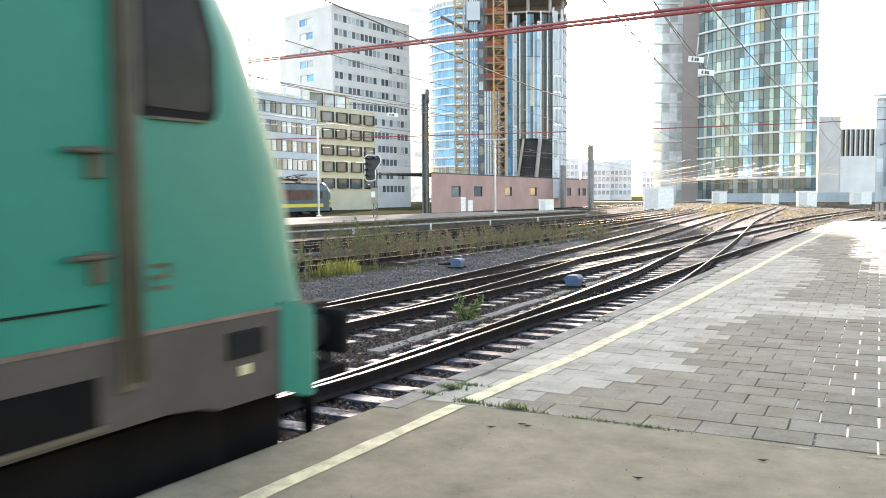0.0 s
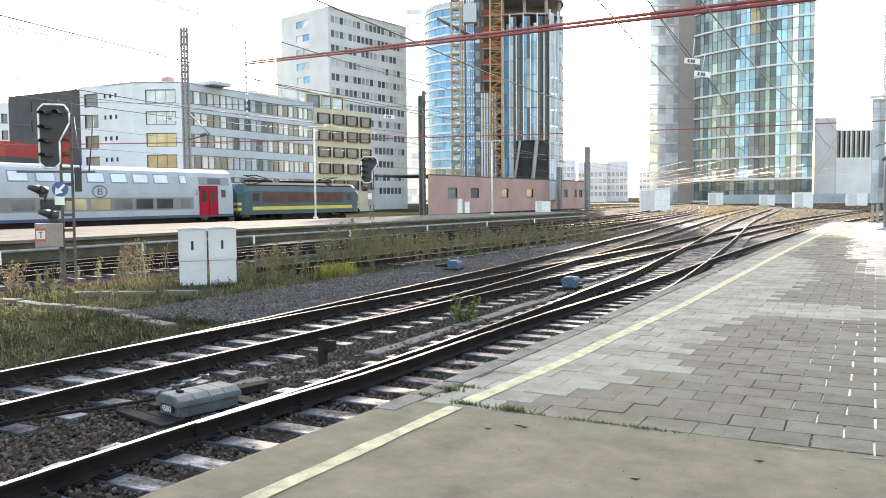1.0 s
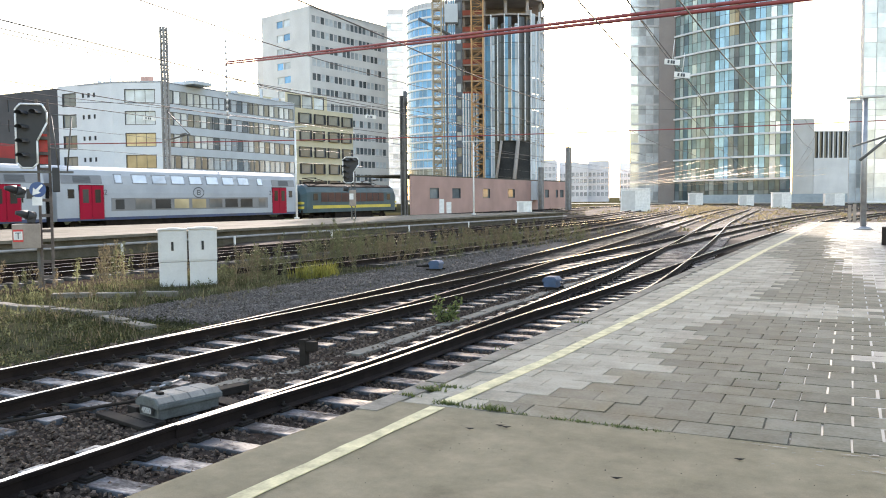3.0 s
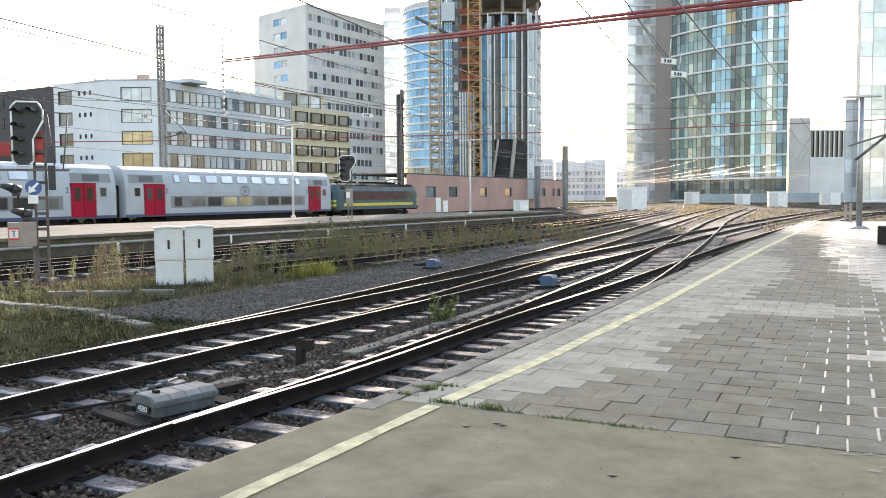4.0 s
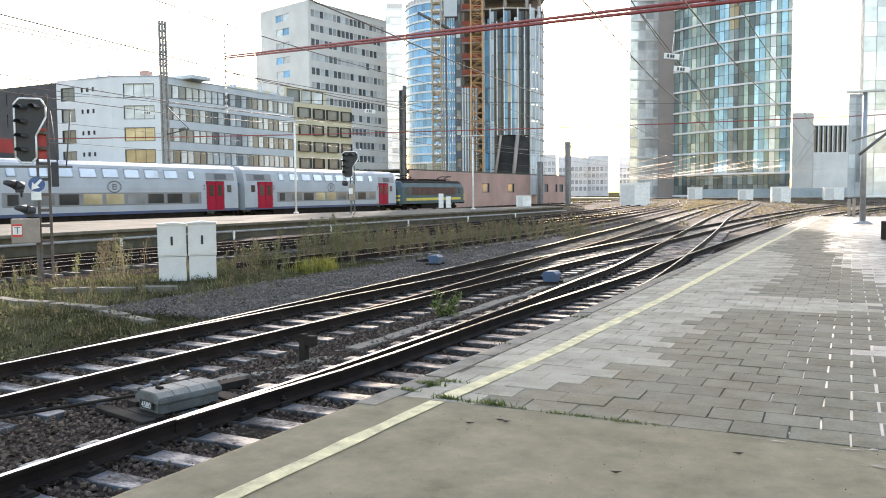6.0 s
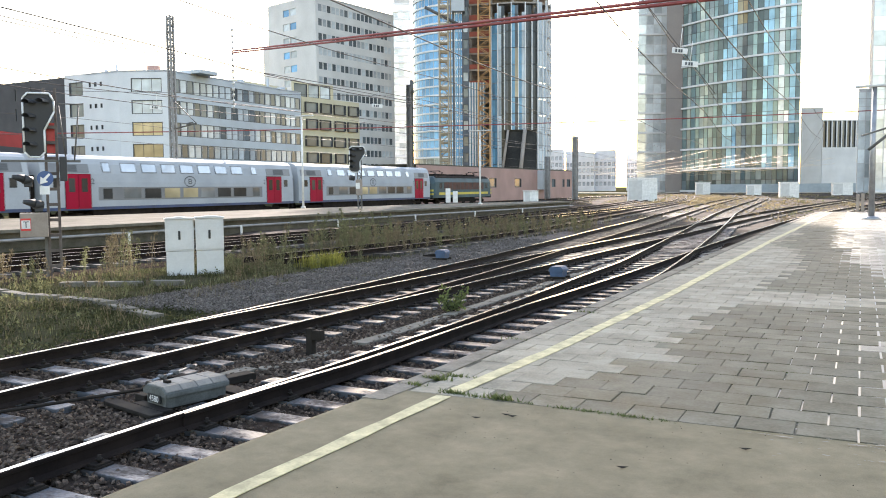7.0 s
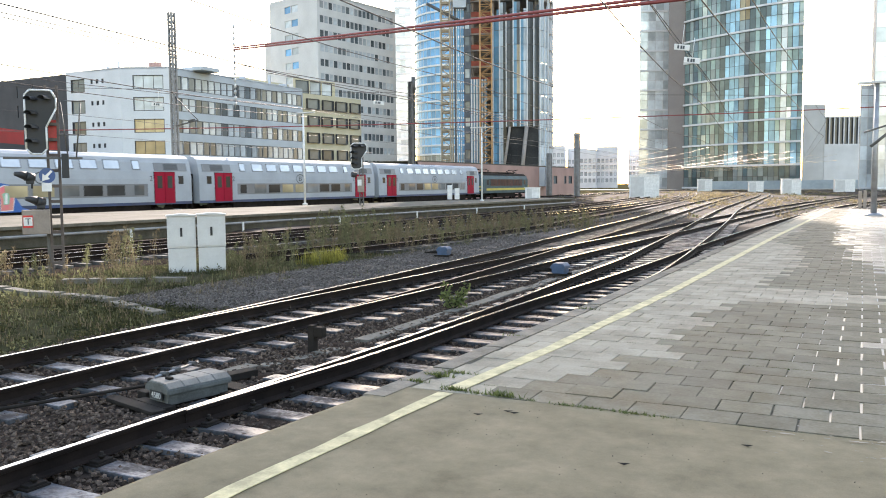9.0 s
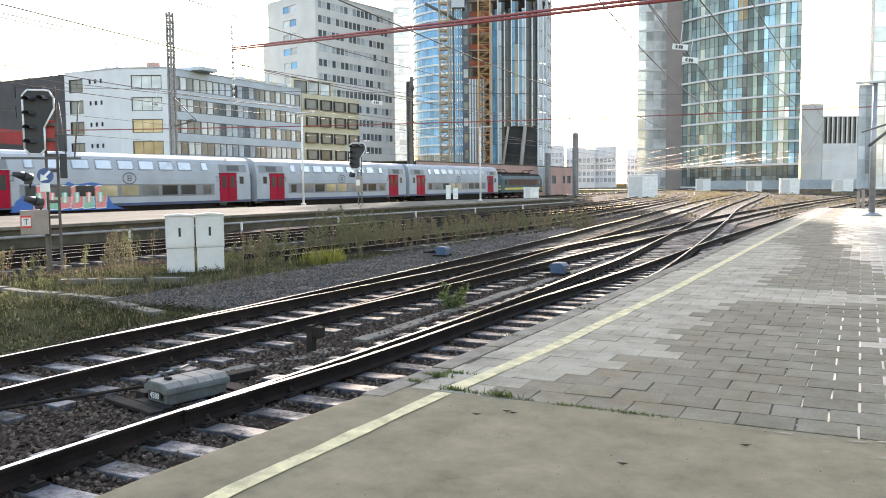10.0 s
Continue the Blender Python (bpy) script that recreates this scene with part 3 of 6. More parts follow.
def make_old_loco():
    """Box-cab electric locomotive, 18.6 m, centred on y."""
    c = thing("locomotive", pose(0, 0, 0), "dark teal electric locomotive with a yellow stripe", "locomotive")
    out = [(1.45, 0.95), (1.45, 2.9), (1.25, 3.4), (0.9, 3.65)]
    out = out + [(-x, z) for x, z in out[::-1]]
    loops = []
    for y, s, top in ((-9.0, 0.8, 0.82), (-8.3, 0.97, 0.97), (-7.6, 1, 1), (7.6, 1, 1), (8.3, 0.97, 0.97), (9.0, 0.8, 0.82)):
        loops.append([(x * s, y, 0.95 + (z - 0.95) * top) for x, z in out])
    v, f = loft(loops)
    raw("body", v, f, loco_teal, c)
    bm = bmesh.new()
    prism(bm, [(1.27, 3.38), (1.22, 3.48), (0.88, 3.69), (-0.88, 3.69), (-1.22, 3.48), (-1.27, 3.38)], -7.8, 7.8)
    part("roof", bm, under_m, c, "sooty grey roof")
    bm = bmesh.new()
    side_box(bm, -7.4, 7.4, 1.32, 1.62, 0.012, 1.45)
    part("stripe", bm, loco_yellow, c, "bright yellow stripe")
    for i in range(10):
        bm = bmesh.new()
        y0 = -6.0 + i * 1.2
        side_box(bm, y0, y0 + 1.1, 1.95, 2.85, 0.015, 1.45)
        for k in range(6):
            side_box(bm, y0 + 0.04, y0 + 1.06, 2.0 + k * 0.14, 2.06 + k * 0.14, 0.035, 1.45)
        part("louvre", bm, loco_brown, c, "brown louvre panel")
    for s in (-1, 1):
        bm = bmesh.new()
        side_box(bm, min(s * 7.3, s * 6.6), max(s * 7.3, s * 6.6), 2.1, 2.75, 0.02, 1.45)
        part("cab_window", bm, coach_glass, c)
        bm = bmesh.new()
        box(bm, -1.1, 1.1, min(s * 8.72, s * 8.9), max(s * 8.72, s * 8.9), 2.1, 2.8)
        part("windscreen", bm, coach_glass, c)
        for zz in (1.32, 1.75):
            bm = bmesh.new()
            box(bm, -1.28, 1.3, min(s * 8.5, s * 9.02), max(s * 8.5, s * 9.02), zz, zz + 0.22)
            part("front_stripe", bm, loco_yellow, c)
        bm = bmesh.new()
        for x in (-0.875, 0.875):
            rod(bm, (x, s * 8.9, 1.05), (x, s * 9.25, 1.05), 0.11, 10)
            rod(bm, (x, s * 9.25, 1.05), (x, s * 9.31, 1.05), 0.24, 14)
        box(bm, -1.25, 1.25, min(s * 8.4, s * 8.95), max(s * 8.4, s * 8.95), 0.8, 1.2, 0.03)
        part("buffer_beam", bm, under_m, c)
    for y0 in (-6, -1.2, 2.5):
        bm = bmesh.new()
        box(bm, -0.7, 0.7, y0, y0 + 2.2, 3.6, 3.9, 0.05)
        part("roof_box", bm, under_m, c, "sooty roof box")
    for s in (-1, 1):
        bm = bmesh.new()
        for a, b in (((-0.6, s * 5.8, 3.75), (-0.5, s * 4.4, 4.05)), ((0.6, s * 5.8, 3.75), (0.5, s * 4.4, 4.05)), ((-0.5, s * 4.4, 4.05), (-0.6, s * 5.9, 4.25)), ((0.5, s * 4.4, 4.05), (0.6, s * 5.9, 4.25)), ((-0.8, s * 5.9, 4.27), (0.8, s * 5.9, 4.27))):
            rod(bm, a, b, 0.04, 6)
        part("pantograph", bm, under_m, c, "sooty folded pantograph")
    bm = bmesh.new()
    box(bm, -1.3, 1.3, -3.4, 3.4, 0.35, 0.95, 0.05)
    part("underframe", bm, under_m, c)
    for yy in (-5.4, 5.4):
        bogie(c, yy)
    return c


green_m = mat("sea-green locomotive paint", (0.004, 0.150, 0.108), (0.004, 0.122, 0.09), 0.5, spec=0.25, scale=0.5, fine=9, bump=0.02)
frame_grey = mat("warm grey locomotive frame", (0.062, 0.053, 0.046), (0.042, 0.036, 0.031), 0.7, spec=0.2, scale=1, fine=12, bump=0.04)
alu = mat("dull handrail metal", (0.085, 0.07, 0.045), (0.05, 0.042, 0.028), 0.6, 0.0, spec=0.3, scale=3, fine=20)
rubber = mat("black rubber", (0.012, 0.012, 0.012), None, 0.9, spec=0.1, scale=4, fine=30)


# Shade beside the platform is put into this near-black.
loco_under = mat("running gear, platform shade in its colour", (0.007, 0.006, 0.006), (0.004, 0.004, 0.004), 0.85, spec=0.06, scale=3, fine=20)


def make_green_loco():
    """Modern electric locomotive; buffers' faces at y = 0, body towards -y, rail at z = 0."""
    c = thing("locomotive", pose(0, 0, 0), "sea-green electric locomotive with warm grey frame, leaving along the platform", "locomotive")
    side = [(1.45, 1.33), (1.45, 2.2), (1.45, 3.0), (1.40, 3.3), (1.15, 3.65), (0.7, 3.85)]
    out = side + [(-x, z) for x, z in side[::-1]]

    def rake(z):
        return -1.16 - 0.15 * (z - 1.33) - 0.27 * max(0, z - 1.9) ** 1.35

    loops = [[(x, -17.6, z) for x, z in out]]
    for back, s in ((0.35, 1.0), (0.12, 0.985), (-0.05, 0.93), (-0.22, 0.8), (-0.34, 0.55), (-0.38, 0.2)):
        loops.append([(x * s, rake(z) - back, z) for x, z in out])
    v, f = loft(loops)
    ob = raw("body", v, f, green_m, c)
    for p in ob.data.polygons:
        p.use_smooth = True
    ob.data.set_sharp_from_angle(angle=radians(32))
    bm = bmesh.new()
    arch = [(-17.6, 1.31), (-17.6, 0.8), (-5.4, 0.8), (-4.9, 0.86), (-2.75, 0.86), (-2.4, 0.86), (-2.15, 0.83), (-2.0, 0.79), (-1.38, 0.78), (-1.38, 1.31)]
    prism(bm, arch, -1.45, 1.45, axis="x")
    part("frame", bm, frame_grey, c, "warm grey frame skirt")
    bm = bmesh.new()
    box(bm, -1.456, 1.456, -17.6, -1.2, 1.31, 1.335)
    part("trim_line", bm, rail_rust, c, "thin dark red line above the frame")
    # corner skirt in body colour
    v, f = loft([[(x * s, y, z) for x, z in ((1.46, lo), (1.46, up), (-1.46, up), (-1.46, lo))] for y, s, lo, up in ((-1.45, 1, 0.79, 1.36), (-1.26, 1, 0.72, 1.35), (-1.1, 0.985, 0.68, 1.3), (-1.0, 0.95, 0.68, 1.25), (-0.95, 0.9, 0.7, 1.18))])
    raw("front_skirt", v, f, green_m, c, "sea-green corner skirt")
    bm = bmesh.new()
    box(bm, -1.2, 1.2, -1.1, -0.55, 1.22, 1.26, 0.015)
    part("buffer_shelf", bm, under_m, c, "dark ledge above the buffers")
    for x in (-0.875, 0.875):
        bm = bmesh.new()
        rod(bm, (x, -0.95, 0.97), (x, -0.45, 0.97), 0.17, 14)
        rod(bm, (x, -0.45, 0.97), (x, -0.26, 0.97), 0.13, 14)
        box(bm, x - 0.25, x + 0.25, -0.26, -0.17, 0.79, 1.15, 0.05)
        part("buffer", bm, rubber, c, "black rectangular buffer")
    bm = bmesh.new()
    # This added block stands for the shade under the nose.
    box(bm, -1.15, 1.15, -2.0, -1.02, 0.14, 0.74, 0.12)
    for x in (-0.95, 0.95):
        rod(bm, (x, -0.5, 0.12), (x, -0.5, 0.78), 0.05, 8)
        box(bm, x - 0.3, x + 0.3, -1.0, -0.42, 0.7, 0.77)
    part("rail_guard", bm, loco_under, c, "rail guard before a dark block standing for shade")
    # cab side window: frame and pane with a slanting front edge
    for grow, xo, material, nm in ((0.05, 1.456, rubber, "window_frame"), (0.0, 1.462, cab_glass, "pane")):
        o = [(-2.49 - grow, 2.50 - grow), (-2.10 + grow, 2.50 - grow), (-2.05 + grow, 2.52 - grow), (-2.02 + grow, 2.57 - grow), (-2.02 + grow, 2.86), (-2.16 + grow, 3.2 + grow), (-2.24 + grow, 3.3 + grow), (-2.44 - grow, 3.3 + grow), (-2.53 - grow, 3.2 + grow), (-2.53 - grow, 2.55 - grow)]
        bm = bmesh.new()
        prism(bm, o, 1.40, xo, axis="x")
        part(nm, bm, material, c)
    bm = bmesh.new()
    prism(bm, [(-2.48, 2.435), (-2.08, 2.44), (-2.06, 2.455), (-2.48, 2.452)], 1.44, 1.47, axis="x")
    part("sill", bm, alu, c, "grey window sill")
    bm = bmesh.new()
    box(bm, 1.40, 1.458, -3.62, -2.78, 1.50, 3.35, 0.01)
    d = part("cab_door", bm, green_m, c)
    bm = bmesh.new()
    box(bm, 1.455, 1.462, -3.62, -2.80, 1.495, 1.507)
    part("door_gap", bm, rubber, d)
    for z in (2.25, 1.74):
        bm = bmesh.new()
        rod(bm, (1.50, -3.02, z), (1.50, -2.80, z + 0.003), 0.016, 8)
        box(bm, 1.45, 1.49, -2.88, -2.80, z - 0.13, z + 0.03, 0.01)
        part("door_handle", bm, alu, d, "dull metal handle")
    for y in (-2.66, -3.75):
        bm = bmesh.new()
        rod(bm, (1.53, y, 1.1), (1.53, y, 3.35), 0.03, 10)
        box(bm, 1.45, 1.475, y - 0.055, y + 0.055, 1.05, 3.35)
        part("handrail", bm, alu, c, "long vertical handrail")
    bm = bmesh.new()
    box(bm, 1.44, 1.47, -1.93, -1.62, 1.07, 1.23, 0.01)
    part("socket_box", bm, rubber, c, "black socket box")
    bm = bmesh.new()
    box(bm, 1.45, 1.456, -1.82, -1.74, 0.96, 1.02)
    part("label_plate", bm, yellow_paint, c)
    bm = bmesh.new()
    for a, b, z0, z1 in ((-2.5, -2.36, 1.66, 1.68), (-2.5, -2.36, 1.60, 1.62), (-2.38, -2.36, 1.62, 1.68), (-2.5, -2.36, 1.54, 1.56), (-2.5, -2.48, 1.55, 1.61)):
        box(bm, 1.45, 1.456, a, b, z0, z1)
    part("marking", bm, alu, c)
    bm = bmesh.new()
    # A dark block just proud of the frame paints the recess's shade.
    box(bm, 1.30, 1.456, -3.75, -2.85, 0.9, 1.15)
    s = part("step_recess", bm, loco_under, c)
    bm = bmesh.new()
    box(bm, 1.30, 1.475, -3.75, -2.83, 0.885, 0.91)
    part("tread", bm, alu, s, "dull metal step edge")
    bm = bmesh.new()
    box(bm, -1.2, 1.2, -17, -5.2, 0.3, 0.8, 0.05)
    part("underframe", bm, loco_under, c)
    for y in (-3.9, -13.5):
        bogie(c, y)
        # Added dark block: shade around the bogie, closing the view through.
        bm = bmesh.new()
        box(bm, -1.22, 1.22, y - 2.3, y + 2.25, 0.10, 0.79, 0.2)
        part("bogie_frame", bm, loco_under, c, "dark block standing for the shaded bogie")
    for y in (-5, -8, -11, -14):
        bm = bmesh.new()
        box(bm, -0.9, 0.9, y - 1.0, y + 1.0, 3.8, 4.0, 0.05)
        part("roof_unit", bm, under_m, c)
    return c


green_loco = make_green_loco()
coach = make_coach()
old_loco = make_old_loco()
coaches = [coach]
for i in range(3):
    coaches.append(copy_thing(coach, pose(0, 0, 0)))

# spray-painted patch on the third coach
spray_mats = [mat("spray blue", (0.02, 0.12, 0.42), None, 0.5, bump=0), mat("spray pink", (0.72, 0.16, 0.2), (0.6, 0.25, 0.2), 0.5, scale=2, fine=5, bump=0),
              mat("spray green", (0.12, 0.42, 0.3), (0.3, 0.5, 0.35), 0.5, scale=2, fine=5, bump=0), mat("spray white", (0.8, 0.8, 0.8), None, 0.5, bump=0)]
gr = random.Random(12)


def blob(bm, pts, x, mi):
    f = bm.faces.new([bm.verts.new((x, -9.3 + (y + 9.0) * 0.66, z)) for y, z in pts])
    f.normal_update()
    f.material_index = mi
    if f.normal.x < 0:
        f.normal_flip()


bm = bmesh.new()
edge = [(-9.0, 0.72), (-8.4, 1.4), (-7.2, 1.9), (-7.0, 2.35), (-4.6, 2.45), (-3.2, 2.35), (-2.6, 2.6), (-1.8, 2.4), (0.2, 2.55), (1.6, 2.4), (2.2, 1.6), (2.8, 1.0), (4.2, 0.72)]
blob(bm, edge, 1.394, 0)
for i in range(6):
    y0 = -6.6 + i * 1.42
    o = [(y0 + gr.uniform(-.1, .1), 0.78), (y0 + 1.35, 0.8 + gr.uniform(0, .1)), (y0 + 1.5 + gr.uniform(-.2, .1), 1.5), (y0 + 1.3, 2.3), (y0 + 0.5, 2.38), (y0 - 0.15, 2.2), (y0 + 0.1, 1.5)]
    blob(bm, o, 1.397, 3)
    cy, cz = y0 + 0.65, 1.55
    for k, s in ((1 + (i % 3 == 1), 0.93), (2 - (i % 3 == 1), 0.45)):
        blob(bm, [(cy + (y - cy) * s, cz + (z - cz) * s) for y, z in o], 1.400 + 0.003 * (s < 0.9), k)
    blob(bm, [(cy - .1, 1.25), (cy + .15, 1.25), (cy + .18, 1.9), (cy - .05, 1.85)], 1.407, 3)
part("spray_painting", bm, spray_mats, coaches[2], "colourful blue, pink and green spray painting")
coaches[2]["label"] = "pale grey double-deck coach with colourful spray painting"

# ---- buildings ----
white_wall = mat("white rendered facade", (0.68, 0.70, 0.72), (0.58, 0.6, 0.62), 0.85, scale=0.25, fine=5, bump=0.1)
band_wall = mat("pale blue-grey facade band", (0.50, 0.545, 0.58), (0.42, 0.455, 0.485), 0.8, scale=0.3, fine=6, bump=0.1)
dark_wall = mat("dark gable", (0.07, 0.07, 0.075), (0.05, 0.05, 0.055), 0.8, scale=0.4, fine=6)
cream_wall = mat("cream yellow facade", (0.56, 0.51, 0.36), (0.47, 0.43, 0.3), 0.8, scale=0.3, fine=6)
tower_wall = mat("weathered concrete facade", (0.62, 0.62, 0.61), (0.52, 0.52, 0.51), 0.85, scale=0.2, fine=3)
pink_wall = mat("dusty pink plaster", (0.42, 0.27, 0.23), (0.33, 0.215, 0.185), 0.85, scale=0.3, fine=8)
frame_m = mat("dark window frame", (0.05, 0.05, 0.055), None, 0.5, bump=0)
pale_frame = mat("pale window frame", (0.6, 0.6, 0.6), None, 0.5, bump=0)
pane_grey = pane_mat("grey window pane", (0.12, 0.145, 0.16))
# This pane's beige is painted warm light; nothing glows behind it.
pane_warm = pane_mat("window pane, warm light in its colour", (0.5, 0.39, 0.22))
pane_pale = pane_mat("window with pale curtain", (0.5, 0.55, 0.58))
pane_blue = pane_mat("blue window pane", (0.13, 0.36, 0.62))


def M2(p0, p1, z=0.0):
    """Frame of a facade from p0 to p1 (left to right as seen from outside): x along it, y inwards."""
    a = math.degrees(math.atan2(p1[1] - p0[1], p1[0] - p0[0]))
    return pose(p0[0], p0[1], z, 0, 0, a), math.hypot(p1[0] - p0[0], p1[1] - p0[1])


def facade(parent, m, length, z0, z1, rows, cols, wall_mat, panes, thick=0.35, frame=frame_m, deep=0.18, label="", mull=0, jut=0.0):
    """A wall with real openings. rows: (bottom, top) of window rows; cols: (start, end) of windows along it, or a list of them for each row."""
    per_row = cols if cols and isinstance(cols[0], list) else [cols] * len(rows)
    bm = bmesh.new()
    zc = z0
    for (zb, zt), cs in zip(rows, per_row):
        box(bm, 0, length, 0, thick, zc, zb)
        uc = 0.0
        for u0, u1 in cs:
            if u0 - uc > 0.01:
                box(bm, uc, u0, 0.002, thick - 0.002, zb, zt)
            uc = u1
        if length - uc > 0.01:
            box(bm, uc, length, 0.002, thick - 0.002, zb, zt)
        zc = zt
    box(bm, 0, length, 0, thick, zc, z1)
    wall = part("wall", bm, wall_mat, parent, label)
    wall.matrix_basis = m
    cache = {}
    for r, ((zb, zt), cs) in enumerate(zip(rows, per_row)):
        for k, (u0, u1) in enumerate(cs):
            key = (round(u1 - u0, 2), round(zt - zb, 2))
            w, h = key
            if key not in cache:
                b = bmesh.new()
                e = min(0.09, w * 0.1)
                y0 = deep - jut
                for q in ((0, w, 0, e), (0, w, h - e, h), (0, e, e, h - e), (w - e, w, e, h - e)):
                    box(b, q[0], q[1], -jut, deep + 0.06, q[2], q[3])
                for i in range(mull):
                    x = w * (i + 1) / (mull + 1)
                    box(b, x - 0.035, x + 0.035, deep - 0.02 - jut, deep + 0.05, e, h - e)
                fr = part("window", b, frame, wall)
                b = bmesh.new()
                box(b, e * 0.5, w - e * 0.5, deep + 0.0 - jut * 0.8, deep + 0.03, e * 0.5, h - e * 0.5)
                tmp = part("pane", b, pane_grey, wall)
                cache[key] = (fr.data, tmp.data)
                bpy.data.objects.remove(fr)
                bpy.data.objects.remove(tmp)
            fr = share("window", cache[key][0], Matrix.Translation((u0, 0, zb)), wall)
            pn = share("pane", cache[key][1], Matrix.Identity(4), fr)
            pick = panes(r, k)
            if pick is not pane_grey:
                pn.material_slots[0].link = "OBJECT"
                pn.material_slots[0].material = pick
    return wall


def even(length, count, gap, start=0.0, end=None):
    end = length if end is None else end
    w = (end - start) / count
    return [(start + i * w + gap / 2, start + (i + 1) * w - gap / 2) for i in range(count)]


def slab_roof(parent, pts, z, h, material, name="roof"):
    bm = bmesh.new()
    prism(bm, pts, z, z + h, axis="z")
    return part(name, bm, material, parent)


br = random.Random(9)
# white office block: gable, two-facet corner, long side
wb = thing("office_building", pose(-92.8, 94.3, -0.9), "white five-storey office block with ribbon windows", "building")
A0, A1, A2, A3, A4 = (-130, 92.0), (-111.5, 91.2), (-99.55, 91.0), (-92.8, 94.3), (-93.4, 128.0)
off = Matrix.Translation((92.8, -94.3, 0.9))
TOP = 19.4
rows = [(TOP - 1.15 - 3.25 * i - 2.05, TOP - 1.15 - 3.25 * i) for i in range(5)][::-1]
m, ln = M2(A0, A1)
facade(wb, off @ m, ln, -0.9, TOP - 0.2, rows[-2:], [(6, 6.5), (10, 10.5)], dark_wall, lambda r, k: pane_grey, label="dark gable wall")
AM = (A1[0] + (A2[0] - A1[0]) * 0.4, A1[1] + (A2[1] - A1[1]) * 0.4)
m, ln = M2(A1, AM)
facade(wb, off @ m, ln, -0.9, TOP, rows, [(1.0, 4.1)], white_wall, lambda r, k: pane_grey, mull=1)
m, ln = M2(AM, A2)
facade(wb, off @ m, ln, -0.9, TOP, [(zt - 0.9, zt - 0.25) for zb, zt in rows], [(0.7, 1.15), (1.85, 2.4), (3.1, 3.55)], white_wall, lambda r, k: pane_grey)
m, ln = M2(A2, A3)
facade(wb, off @ m, ln, -0.9, TOP, rows, [(1.8, 6.4)], white_wall, lambda r, k: pane_warm if r < 3 else pane_pale, mull=2)
m, ln = M2(A3, A4)
facade(wb, off @ m, ln, -0.9, TOP - 0.05, rows, [[(a, b) for a, b in even(ln, 22, 0.06, 0.8, ln - 0.3)] for _ in rows], band_wall, lambda r, k: pane_pale if br.random() < 0.5 else pane_grey, deep=0.06)
slab_roof(wb, [(x + 92.8, y - 94.3) for x, y in (A1, A2, A3, A4, (-108, 128), (-111.5, 92))], TOP + 0.9 - 0.25, 0.3, white_wall)
for x, y, w, h in ((-101, 98, 1.6, 1.7), (-96, 99, 5, 0.6), (-107, 95, 0.5, 1.2), (-110, 95, 2.5, 0.8), (-94.5, 104, 0.6, 1.0), (-94.8, 112, 0.9, 0.7), (-94.2, 119, 0.4, 1.6), (-95, 123, 1.2, 0.5), (-104.5, 95, 0.3, 1.8)):
    bm = bmesh.new()
    box(bm, x + 92.8, x + 92.8 + w, y - 94.3, y - 94.3 + w * 0.8, TOP + 0.9, TOP + 0.9 + h, 0.1)
    part("chimney", bm, pink_wall if w == 1.6 else band_wall, wb)

# cream block next to it, with boxed-out windows and a set-back top
cb = thing("apartment_building", pose(-93.4, 128, -0.9), "cream yellow apartment block with dark boxed-out windows", "building")
off = Matrix.Translation((93.4, -128, 0.9))
m, ln = M2((-93.4, 128.15), (-90.9, 144.2))
CT = 18.7
rows = [(CT - 0.9 - 3.15 * i - 1.9, CT - 0.9 - 3.15 * i) for i in range(5)][::-1]
facade(cb, off @ m, ln, -0.9, CT, rows, [[(u0 + 0.25 * ((r + k) % 2), u1 - 0.3 * ((r * k) % 2)) for k, (u0, u1) in enumerate(even(ln, 4, 0.75, 0.4, ln - 0.2))] for r in range(5)], cream_wall, lambda r, k: pane_grey, jut=0.45)
bm = bmesh.new()
prism(bm, [(0, 0.2), (2.5, 16.0), (-14, 18), (-16, 2)], 0, CT + 0.8, axis="z")
part("core", bm, cream_wall, cb)
bm = bmesh.new()
box(bm, -9.5, -5.0, -12, 2.5, CT + 0.9, CT + 3.0, 0.05)
part("penthouse", bm, cream_wall, cb, "cream set-back top storey")
m, ln = M2((-97, 130.4), (-94.6, 140.5))
facade(cb, off @ m, ln, CT, CT + 3.3, [(CT + 0.5, CT + 3.0)], [(0.3, 3.6), (3.9, 6.6), (6.9, 9.6)], cream_wall, lambda r, k: pane_grey if k == 0 else pane_pale)

# concrete apartment tower
tb = thing("apartment_tower", pose(-104.76, 149.35, -0.9), "tall weathered concrete apartment tower", "building")
off = Matrix.Translation((104.76, -149.35, 0.9))
TT = 42.6
rows = [(TT - 1.5 - 3.07 * i - 1.65, TT - 1.5 - 3.07 * i) for i in range(13)][::-1]
m, ln = M2((-121.3, 154.4), (-104.76, 149.35))
facade(tb, off @ m, ln, -0.9, TT, rows, [(5.6, 8.0), (8.1, 10.6)], tower_wall, lambda r, k: pane_pale if (r + k) % 3 else pane_blue, frame=pale_frame)
m, ln = M2((-104.76, 149.35), (-101.0, 176.15))
cols = [even(ln, 18, 0.1, 0.7, ln - 0.9) for _ in rows]
facade(tb, off @ m, ln, -0.9, TT, rows, cols, tower_wall, lambda r, k: br.choice((pane_grey, pane_pale)), frame=pale_frame, deep=0.05)
slab_roof(tb, [(0, 0), (3.76, 26.8), (-14, 30), (-16.5, 5.05)], TT + 0.6, 0.5, tower_wall)
bm = bmesh.new()
box(bm, -22, -17, 10, 22, 0, 36)
part("rear_wing", bm, tower_wall, tb)

